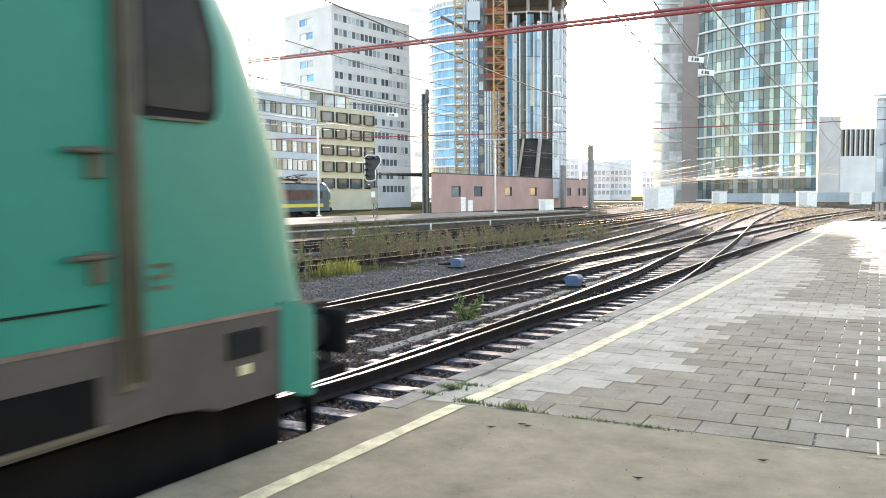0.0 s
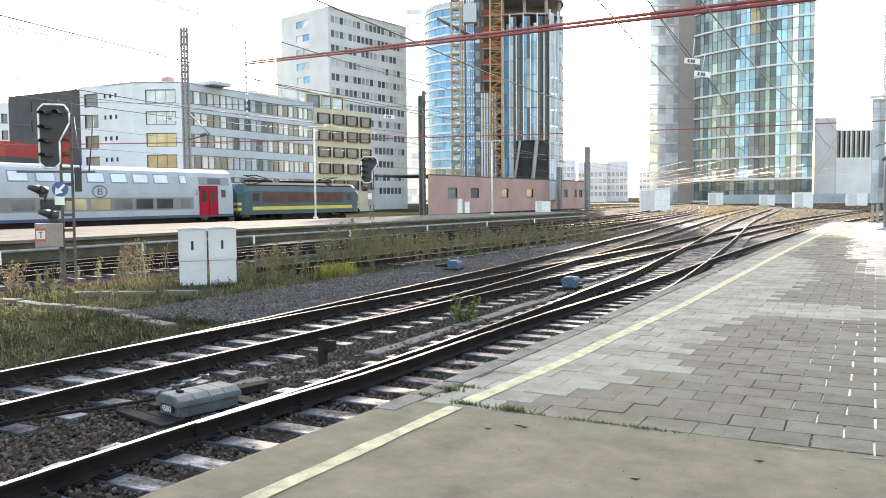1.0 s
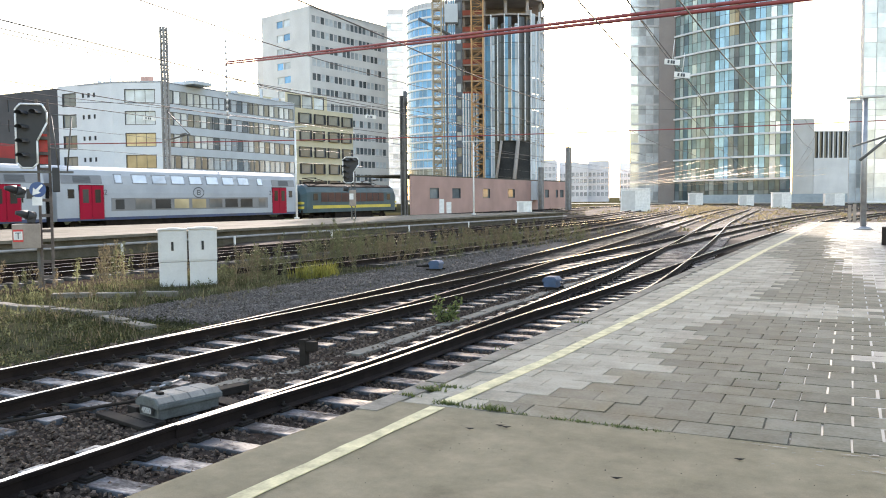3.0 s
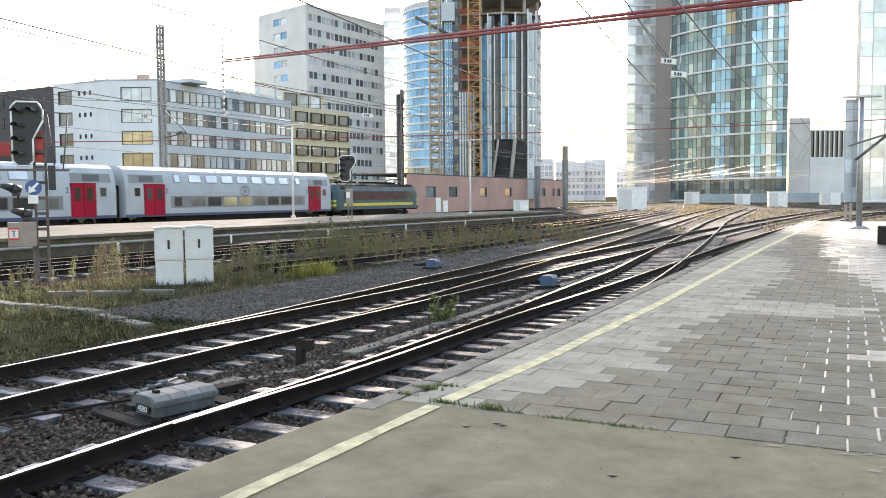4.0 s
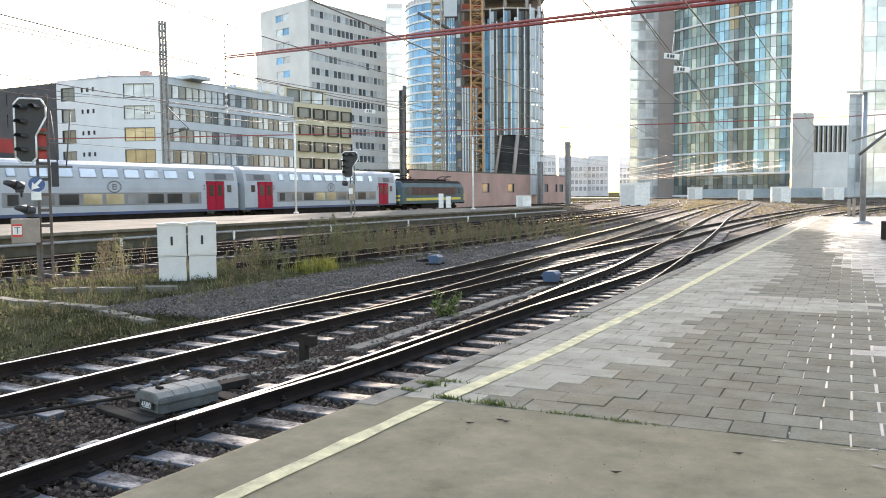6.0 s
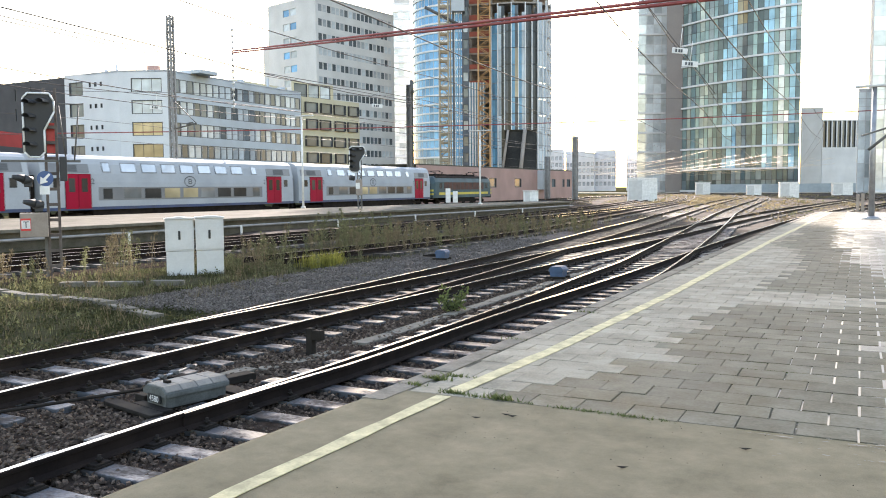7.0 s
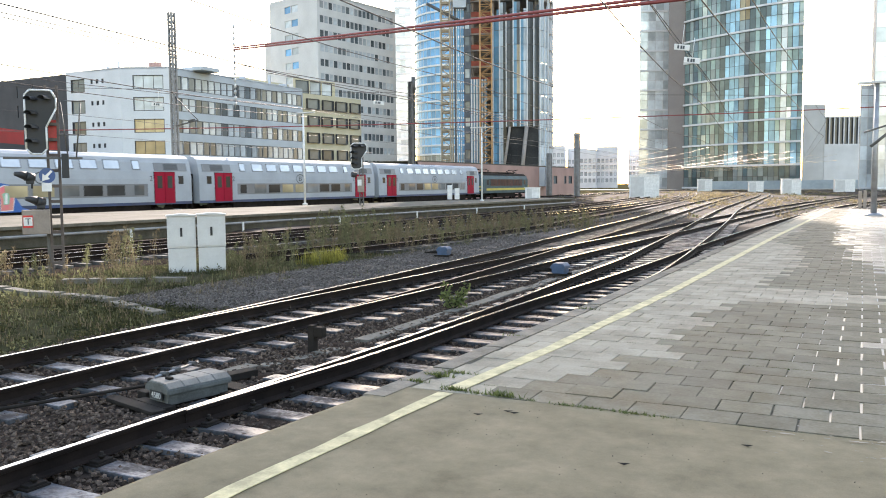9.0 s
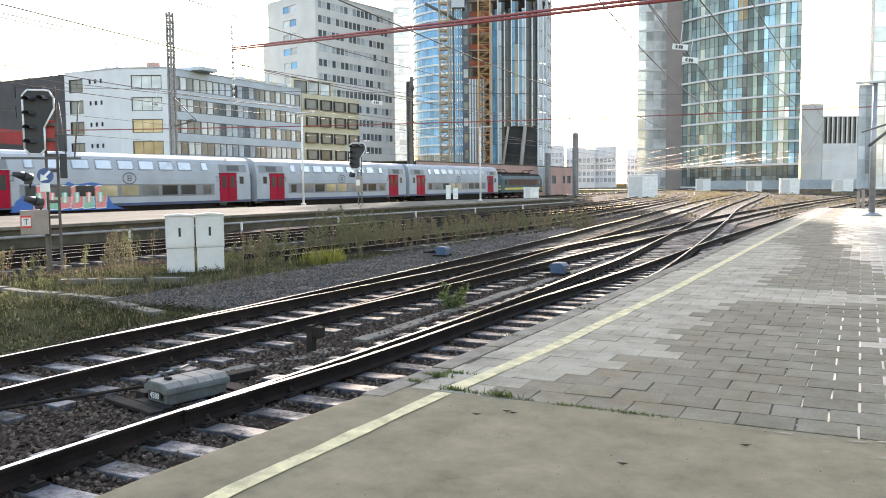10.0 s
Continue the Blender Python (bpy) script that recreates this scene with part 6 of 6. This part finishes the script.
class Blades:
    def __init__(self):
        self.v, self.f = [], []

    def blade(self, x, y, z, h, w, lean, a):
        dx, dy = math.cos(a), math.sin(a)
        b = pr.uniform(0, 6.28)
        wx, wy = math.cos(b) * w, math.sin(b) * w
        k = len(self.v)
        self.v += [(x - wx, y - wy, z), (x + wx, y + wy, z), (x + dx * lean * 0.35 + wx * 0.8, y + dy * lean * 0.35 + wy * 0.8, z + h * 0.6),
                   (x + dx * lean * 0.35 - wx * 0.8, y + dy * lean * 0.35 - wy * 0.8, z + h * 0.6), (x + dx * lean, y + dy * lean, z + h)]
        self.f += [(k, k + 1, k + 2, k + 3), (k + 3, k + 2, k + 4)]

    def tuft(self, x, y, z, n, spread, h, w=0.008):
        for _ in range(n):
            a, r = pr.uniform(0, 6.28), spread * math.sqrt(pr.random())
            hh = h * pr.uniform(0.5, 1.1)
            self.blade(x + r * math.cos(a), y + r * math.sin(a), z, hh, w, hh * pr.uniform(0.1, 0.5), a + pr.uniform(-1, 1))

    def plume(self, x, y, z, h):
        """A tall weed: a stalk with a feathery top of small flakes."""
        a = pr.uniform(0, 6.28)
        lean = h * pr.uniform(0.05, 0.25)
        self.blade(x, y, z, h, 0.008, lean, a)
        for i in range(int(45 + h * 75)):
            t = pr.random() ** 0.7
            rr = 0.02 + 0.075 * h * (1.1 - t)
            self.leaf(x + math.cos(a) * lean * t * t + pr.gauss(0, rr), y + math.sin(a) * lean * t * t + pr.gauss(0, rr), z + h * (0.12 + 0.9 * t), pr.uniform(0.015, 0.045), 1.6)

    def leaf(self, x, y, z, s, rise=0.0):
        k = len(self.v)
        for _ in range(1):
            u = Vector((pr.gauss(0, 1), pr.gauss(0, 1), pr.gauss(0, 1) + rise)).normalized()
            w = u.orthogonal().normalized()
            c = Vector((x, y, z))
            k_ = 0.5 if not rise else 0.24
            self.v += [tuple(c - u * s), tuple(c + w * s * k_), tuple(c + u * s), tuple(c - w * s * k_)]
            self.f.append((k, k + 1, k + 2, k + 3))

    def done(self, name, material, label, category="weeds"):
        return tagged(raw(name, self.v, self.f, material), label, category, kind="stuff")


green, straw, weed = Blades(), Blades(), Blades()
for _ in range(7000):
    x, y = pr.uniform(-19.5, -9.95), 4 + 42 * pr.random() ** 1.6
    n = noise.noise((x * 0.35, y * 0.35, 2.0))
    gravel = x > -13.4 + 0.8 * noise.noise((y * 0.5, 3, 3)) and y > 11.3 and x < -9.9
    if gravel and pr.random() > 0.05:
        continue
    if n + pr.uniform(-0.3, 0.3) > (-0.05 if y < 12 and x > -14 else -0.15):
        (green if pr.random() < 0.62 else weed if pr.random() < 0.6 else straw).tuft(x, y, -0.83, 9, 0.28, pr.uniform(0.06, 0.2), 0.009)
    elif pr.random() < 0.5:
        weed.tuft(x, y, -0.83, 6, 0.25, pr.uniform(0.08, 0.2), 0.008)
for _ in range(230):
    y = pr.uniform(11, 48)
    x = pr.gauss(-16.6 + 0.05 * (y - 15), 1.5)
    if not -19.6 < x < -12.2 or (x + 16.3) ** 2 + (y - 16.8) ** 2 < 0.9:
        continue
    n = noise.noise((x * 0.3, y * 0.22, 9.0))
    h = pr.uniform(0.35, 0.75) + 0.55 * max(0, n)
    (straw if n + pr.uniform(-0.25, 0.25) > 0.06 else weed).plume(x, y, -0.84, h * (0.65 if y < 16 else 1))
# dense weeds between the sidings
for _ in range(150):
    y = pr.uniform(24, 46)
    x = pr.gauss(-15.5, 1.4) if y < 34 else pr.gauss(-13.5, 1.2)
    (straw if pr.random() < 0.55 else weed).plume(x, y, -0.84, pr.uniform(0.5, 1.15))
for _ in range(55):
    weed.plume(pr.gauss(-16.6, 0.9), pr.gauss(25.8, 1.2), -0.84, pr.uniform(0.7, 1.6))
for _ in range(130):
    u = pr.random()
    x, y = -18.0 + 3.6 * u + pr.gauss(0, 0.5), 26.5 + 15.5 * u + pr.gauss(0, 0.9)
    n = noise.noise((x * 0.5, y * 0.5, 3.0))
    (straw if n + pr.uniform(-0.3, 0.3) > -0.1 else weed).plume(x, y, -0.84, pr.uniform(0.55, 1.05) + 0.7 * max(0, n))
# dry scrub among the far tracks
for _ in range(520):
    cx, cy = pr.uniform(-42, 6), 55 + 190 * pr.random() ** 1.3
    cx *= 0.5 + cy / 180
    r = pr.uniform(0.4, 1.3)
    bush = straw if pr.random() < 0.6 else weed
    for _ in range(int(22 * r)):
        a, q = pr.uniform(0, 6.28), r * math.sqrt(pr.random())
        bush.leaf(cx + q * math.cos(a), cy + q * math.sin(a), -0.86 + pr.uniform(0, 0.5) * r * (1.1 - q / r), pr.uniform(0.07, 0.2))
# dry grass between the tracks of the junction, low sun put into its gold
gold = Blades()
for _ in range(190):
    cy = pr.uniform(75, 215)
    cx = -0.115 * cy + pr.gauss(0, 0.05) * cy - 0.02 * cy
    if abs(cx + 0.115 * cy) < 2 and cy < 110:
        continue
    r = pr.uniform(0.5, 1.6)
    for _ in range(int(30 * r)):
        a, q = pr.uniform(0, 6.28), r * math.sqrt(pr.random())
        gold.leaf(cx + 1.8 * q * math.cos(a), cy + q * math.sin(a), -0.8 + pr.uniform(0, 0.4) * r * (1.1 - q / r), pr.uniform(0.1, 0.26), 0.5)
gold.done("dry_grass", leafy("dry grass, sunlit gold in its colour", (0.25, 0.205, 0.115), (0.16, 0.135, 0.075)), "dry grass between the junction tracks, sunlit gold in its colour", "grass")
# low leafy ground cover in clumps
for _ in range(150):
    cx, cy = pr.uniform(-18.5, -10.3), 5 + 16 * pr.random() ** 1.3
    if cx > -13.4 and cy > 11.3:
        continue
    r = pr.uniform(0.12, 0.4)
    for _ in range(int(260 * r)):
        a, q = pr.uniform(0, 6.28), r * math.sqrt(pr.random())
        weed.leaf(cx + q * math.cos(a), cy + q * math.sin(a), -0.83 + pr.uniform(0, 0.22) * (1.1 - q / r), pr.uniform(0.015, 0.045))
ivy = Blades()
for k in range(520):
    cx, cy = pr.uniform(-15.5, -10.15), 4.2 + 7.6 * pr.random()
    if k > 330:
        cx, cy = pr.gauss(-13.0, 0.7), 11 + 6 * pr.random() ** 1.5
    r = pr.uniform(0.1, 0.34)
    for _ in range(int(240 * r)):
        a, q = pr.uniform(0, 6.28), r * math.sqrt(pr.random())
        ivy.leaf(cx + q * math.cos(a), cy + q * math.sin(a), -0.82 + pr.uniform(0, 0.2 if k < 330 else 0.1) * (1.1 - q / r), pr.uniform(0.012, 0.04))
    if pr.random() < 0.25:
        straw.tuft(cx, cy, -0.82, 7, 0.2, pr.uniform(0.15, 0.4), 0.006)
ivy.done("ground_ivy", ivy_m, "dark low ground cover beside the rails")
# tall weeds by the cabinets and the signal
for cx, cy, n, h in ((-17.7, 16.2, 12, 1.25), (-18.4, 16.0, 5, 1.0), (-15.2, 18.6, 10, 1.05), (-19.6, 14.0, 9, 0.8), (-18.9, 14.2, 6, 0.7), (-16.6, 20.5, 14, 1.0)):
    for _ in range(n):
        (straw if pr.random() < 0.7 else weed).plume(pr.gauss(cx, 0.3), pr.gauss(cy, 0.3), -0.84, h * pr.uniform(0.6, 1.05))
green.done("grass", grass_green, "short rough grass and moss beside the tracks", "grass")
straw.done("dry_weeds", straw_m, "tall straw-brown weeds between the tracks")
weed.done("weeds", weed_m, "grey-green trackside weeds")
lime = Blades()
for _ in range(26):
    lime.tuft(pr.gauss(-14.35, 0.26), pr.gauss(20.7, 0.28), -0.84, 26, 0.2, pr.uniform(0.3, 0.6), 0.009)
lime.done("broom_shrub", lime_m, "low yellow-green shrub on the gravel", "shrub")

shrub = thing("sapling", pose(-6.55, 13.4, -0.75), "small leafy sapling growing between the tracks", "sapling")
bm = bmesh.new()
tips = []
for i in range(13):
    a = pr.uniform(0, 6.28)
    tip = (0.32 * math.cos(a) * pr.uniform(0.3, 1), 0.32 * math.sin(a) * pr.uniform(0.3, 1), pr.uniform(0.2, 0.5))
    rod(bm, (0, 0, 0), tip, 0.009, 5, 0.003)
    tips.append(tip)
part("stem", bm, dark_steel, shrub)
lv = Blades()
for tip in tips:
    for _ in range(22):
        t = pr.uniform(0.35, 1.05)
        lv.leaf(tip[0] * t + pr.gauss(0, 0.045), tip[1] * t + pr.gauss(0, 0.045), tip[2] * t + pr.gauss(0, 0.05), pr.uniform(0.022, 0.055))
ob = raw("leaves", lv.v, lv.f, leaf_m, shrub)
ob["kind"] = "stuff"
joint = Blades()
for cx, y, n, h in ((-2.62, 5.4, 26, 0.05), (-2.45, 5.38, 16, 0.04), (-2.25, 5.37, 30, 0.07), (-2.05, 5.36, 10, 0.03), (-1.75, 5.33, 16, 0.035), (-1.6, 5.33, 16, 0.035), (-1.45, 5.32, 14, 0.03), (-1.3, 5.31, 18, 0.035), (-1.15, 5.31, 8, 0.03), (-2.95, 5.75, 34, 0.06), (-3.02, 5.5, 26, 0.05), (-2.85, 5.9, 20, 0.05), (-3.0, 7.6, 10, 0.04), (-2.93, 9.6, 10, 0.05)):
    for _ in range(n * 3):
        a = pr.gauss(0, 0.055)
        joint.blade(cx + a, y + pr.gauss(0, 0.012), -0.02, h * pr.uniform(0.3, 0.85) + 0.015, 0.006, h * pr.uniform(0.2, 0.9), pr.uniform(0, 6.28))
joint.done("joint_weeds", leaf_m, "bright green weeds in the platform joints")

# scattered plates on the wires
for i, (x, y, z, w) in enumerate(((-5.17, 26.95, 5.71, 0.24), (-4.88, 27.07, 5.3, 0.25), (-20.8, 34.6, 5.44, 0.26), (-30.2, 29.8, 5.45, 0.3))):
    bm = bmesh.new()
    box(bm, -w, w, -0.02, 0.02, -0.09, 0.09, 0.01)
    rod(bm, (0, 0, 0.1), (0, 0, 0.7), 0.012, 5)
    ob = tagged(part("wire_sign", bm, white_paint), "small white sign plate hanging on the overhead wires", "sign", "signs on the wires")
    ob.matrix_basis = pose(x, y, z, 0, 6, 25)
    bm = bmesh.new()
    for u in (-0.5, -0.1, 0.2):
        box(bm, u * w - 0.03, u * w + 0.03, -0.026, -0.02, -0.05, 0.05)
    part("marking", bm, logo_m, ob, "dark unreadable marks")

# ---- loose ballast stones ----
sr = random.Random(5)
shapes = []
for k in range(5):
    vs = []
    for x, y, z in ((-1, -1, -.6), (1, -1, -.6), (1, 1, -.6), (-1, 1, -.6), (-.8, -.7, .5), (.7, -.8, .7), (.8, .7, .5), (-.6, .8, .7)):
        vs.append((x * sr.uniform(0.6, 1.1), y * sr.uniform(0.5, 1.0), z * sr.uniform(0.5, 1.0)))
    shapes.append(vs)
QUADS = ((3, 2, 1, 0), (4, 5, 6, 7), (0, 1, 5, 4), (1, 2, 6, 5), (2, 3, 7, 6), (3, 0, 4, 7))


def stones(name, count, pick, size, material, label):
    vs, fs = [], []
    for _ in range(count):
        x, y, z = pick()
        s = sr.uniform(*size)
        a = sr.uniform(0, 6.28)
        ca, sa = math.cos(a) * s, math.sin(a) * s
        tx, ty = sr.uniform(-0.5, 0.5), sr.uniform(-0.5, 0.5)
        k = len(vs)
        vs += [(x + ca * p - sa * q, y + sa * p + ca * q, z + s * (r + tx * p + ty * q)) for p, q, r in sr.choice(shapes)]
        fs += [tuple(k + i for i in q) for q in QUADS]
    return tagged(raw(name, vs, fs, material), label, "ballast", kind="stuff")


def near_pick():
    while True:
        y = 2.0 + 20 * sr.random() ** 1.8
        x = sr.uniform(-10.4, -3.3)
        if sr.random() < 0.92:
            return x, y, BED_Z + sr.uniform(0.0, 0.045)


def gravel_pick():
    y = 11.8 + 22 * sr.random() ** 1.6
    x = sr.uniform(-13.6, -10.0)
    return x, y, BED_Z + sr.uniform(-0.02, 0.04)


stones("ballast_stones", 44000, near_pick, (0.014, 0.028), ballast_m, "loose brown ballast stones between the sleepers")
stones("gravel_stones", 30000, gravel_pick, (0.011, 0.026), ballast_grey, "loose grey gravel beside the track")

# ---- platform edge stones and pavers ----
y = -9.0
while y < END_Y - 1.0:
    ln = 1.0
    if y > JOINT_Y - 1.15:
        bm = bmesh.new()
        xa, xb = edge_x(y), edge_x(y + ln)
        w0 = 0.2
        o = [(xa, y + 0.006), (xa + w0, y + 0.006), (xb + w0, y + ln - 0.006), (xb, y + ln - 0.006)]
        fs = prism(bm, o, -0.2, 0.004 + sr.uniform(-0.004, 0.004), axis="z")
        bmesh.ops.bevel(bm, geom=bm.edges[:], offset=0.012, segments=2, affect="EDGES")
        part("edge_stone", bm, stone_m, plat)
    y += ln

PW, PD = 0.345, 0.30
pv = [(-1, -1, 0), (1, -1, 0), (1, 1, 0), (-1, 1, 0)]


def paver_shape(w):
    hx, hy = w / 2 - 0.002, PD / 2 - 0.002
    c = 0.003
    v = [(sx * hx, sy * hy, -0.05) for sx, sy, _ in pv] + [(sx * hx, sy * hy, -c) for sx, sy, _ in pv] + [(sx * (hx - c), sy * (hy - c), 0) for sx, sy, _ in pv]
    f = [(8, 9, 10, 11)] + [(a + i, a + (i + 1) % 4, a + 4 + (i + 1) % 4, a + 4 + i) for a in (0, 4) for i in range(4)]
    return v, f


base_v, base_f = paver_shape(PW)
dry_me, damp_me, wet_me = (raw("paver", base_v, base_f, m_).data for m_ in (paver_m, paver_dark, paver_wet))
for o in [o for o in bpy.data.objects if o.name.startswith("paver")]:
    bpy.data.objects.remove(o)


def damp(x, y):
    pts = ((5.3, -2.35), (5.9, -2.1), (6.3, -1.77), (7, -1.6), (8.3, -1.5), (9.4, -1.55), (10.9, -1.45), (11.1, 0.3), (12.0, 0.1), (12.2, -0.5), (12.6, -1.5), (15.6, -1.0), (20, -1.2), (22, -1.9), (60, -1.6))
    for (y0, x0), (y1, x1) in zip(pts, pts[1:]):
        if y <= y1:
            return x > x0 + (x1 - x0) * (y - y0) / (y1 - y0) + sr.gauss(0, 0.12)
    return True


def shore(y):
    """Where the standing water begins between the pavers."""
    pts = ((5, 0.75), (6, 0.5), (7, 0.3), (8.2, 0.22), (9.5, 0.3), (11, 0.5), (13, 0.55), (15.5, 0.38), (17.5, -0.05), (25, -0.5), (42, -0.7))
    for (y0, x0), (y1, x1) in zip(pts, pts[1:]):
        if y <= y1:
            return x0 + (x1 - x0) * (y - y0) / (y1 - y0)
    return -0.7


rest = {0: ([], []), 1: ([], []), 2: ([], [])}
count, row, y = 0, 0, JOINT_Y + 0.012
while y < END_Y - PD:
    x0 = edge_x(y) + 0.205
    x = -3.6 + (PW / 2 if row % 2 else 0) + 0.02 * noise.noise((y * 0.4, 2, 2))
    while x < 5.5:
        a, b = max(x - PW / 2, x0), x + PW / 2
        if b - a > 0.07:
            cx, w = (a + b) / 2, b - a
            wet = cx > -0.75 and y < 20
            z, tilt = max(0.0005 if wet else -0.003, sr.gauss(0, 0.0028 if wet else 0.0022)), sr.gauss(0, 0.25)
            k = 1 if damp(cx, y) else 0
            if cx > shore(y) + sr.gauss(0, 0.1) and (y > 12.5 or sr.random() < (0.7 if y < 9 else 0.35)):
                k = 2
            loose = sr.uniform(0.93, 0.97) if wet and cx > shore(y) - 0.35 and y < 14 else sr.uniform(0.97, 0.99) if wet else 1.0
            m = pose(cx, y + PD / 2, z, sr.gauss(0, 0.25), tilt, sr.gauss(0, 0.6 if wet else 0.25)) @ Matrix.Diagonal((w / PW * loose, loose, 1, 1))
            if count < 300 and y < 12 and cx < 1.4:
                share("paver", (dry_me, damp_me, wet_me)[k], m, plat)
                count += 1
            else:
                vs, fs = rest[k]
                n = len(vs)
                vs += [tuple(m @ Vector(v)) for v in base_v]
                fs += [tuple(n + i for i in f) for f in base_f]
        x += PW
    y += PD
    row += 1
for k, lab in ((0, "pale dry pavers"), (1, "damp dirty pavers"), (2, "wet glistening pavers")):
    tagged(raw("pavers", *rest[k], (paver_m, paver_dark, paver_wet)[k], plat, lab), kind="stuff")

# shallow rain water standing in the joints and low spots
water_m = mat("standing rain water", (0.10, 0.10, 0.095), (0.08, 0.08, 0.075), 0.33, scale=2, fine=20, bump=0.05, depth=0.003, spec=0.6)
vs, fs = [], []
nx, ny = 110, 420
for j in range(ny + 1):
    for i in range(nx + 1):
        x, y = -1.15 + 5.9 * i / nx, JOINT_Y + 0.02 + 36 * j / ny
        lift = (0.012 if y < 13 else 0.02) * (x - shore(y)) + 0.005 * noise.noise((x * 1.6, y * 0.8, 4)) + 0.004 * noise.noise((x * 7, y * 5, 8))
        vs.append((x, y, max(-0.02, min(-0.001, lift))))
for j in range(ny):
    for i in range(nx):
        a = j * (nx + 1) + i
        fs.append((a, a + 1, a + nx + 2, a + nx + 1))
ob = raw("rain_water", vs, fs, water_m, plat, "thin rain water standing between the pavers")
for p in ob.data.polygons:
    p.use_smooth = True
damp_film = mat("wet asphalt film", (0.2, 0.185, 0.15), (0.14, 0.13, 0.1), 0.55, scale=6, fine=60, bump=0.3, depth=0.003)
# a wet patch on the asphalt by the joint
vs, fs = [], []
for j in range(100):
    for i in range(190):
        x, y = -0.62 + i * 0.0103, 4.78 + j * 0.0054
        e = noise.fractal(Vector((x * 9.0, y * 22.0, 1.0)), 0.7, 2.1, 5)
        if e + 0.35 * (x + 0.2) + 0.9 * (y - 5.2) > 0.62:
            k = len(vs)
            vs += [(x, y, 0.0068), (x + 0.0103, y, 0.0068), (x + 0.0103, y + 0.0054, 0.0068), (x, y + 0.0054, 0.0068)]
            fs.append((k, k + 1, k + 2, k + 3))
raw("wet_patch", vs, fs, damp_film, plat, "wet glistening patch on the asphalt")["kind"] = "stuff"
def speck_pick():
    return sr.uniform(-2.6, 1.6), sr.uniform(2.6, 5.25), 0.006


stones("grit", 240, speck_pick, (0.001, 0.003), dark_steel, "dark grit scattered on the asphalt")
moss = Blades()
for _ in range(170):
    row = sr.randrange(1, 14)
    cx, cy = sr.uniform(-2.6, -0.4), JOINT_Y + 0.012 + row * PD
    if noise.noise((cx * 1.3, cy * 1.3, 6)) < 0.0:
        continue
    for _ in range(26):
        moss.blade(cx + sr.gauss(0, 0.09), cy + sr.gauss(0, 0.004), -0.012, sr.uniform(0.010, 0.017), 0.004, 0.006, sr.uniform(0, 6.28))
moss.done("moss", leaf_m, "thin moss in the joints between pavers", "moss")
# fallen leaf and specks on the asphalt
lf = Blades()
for cx, cy in ((-2.05, 5.0), (-2.0, 4.98), (-2.2, 4.85), (-1.1, 4.3), (-0.55, 4.9)):
    k = len(lf.v)
    lf.v += [(cx + a * 0.035, cy + b * 0.014 + a * 0.004, 0.008 + c * 0.01) for a, b, c in ((-1, 0, 0.6), (0.1, -1, 0), (1, 0.2, 0.8), (0, 0.9, 0.2))]
    lf.f.append((k, k + 1, k + 2, k + 3))
lf.done("dead_leaves", dark_steel, "dark dead leaves on the asphalt", "leaves")


def motions():
    # double-deck train: place of the front coach's leading door edge along the track
    s = [(0, 46.6), (0.5, 49.3), (1, 52.2), (1.5, 55.05), (2, 57.95), (2.5, 60.95), (4, 70.3), (4.5, 73.5), (5, 76.75), (5.5, 80.05),
         (7, 90.3), (7.5, 93.7), (8, 97.3), (8.5, 101.0), (9, 104.7), (9.5, 108.4), (10, 112.1)]
    lead = [(t, 0.9583 * y - 11.05) for t, y in s]  # centre of the front coach
    for i, c in enumerate(coaches):
        walk(c, [(t, pose(-47.4, y - 26.85 * i, COACH_Z)) for t, y in lead])
    walk(old_loco, [(t, pose(-47.4, y + 13.35 + 9.35, COACH_Z)) for t, y in lead])
    # green locomotive backing away along the platform
    g = [(0, 5.63), (0.1, 4.98), (0.2, 4.31), (0.3, 3.65), (0.4, 2.98), (0.5, 2.3), (1.0, -1.1), (2, -8.0), (10, -62)]
    walk(green_loco, [(t, pose(-4.82, y, RAIL_Z)) for t, y in g])


motions()
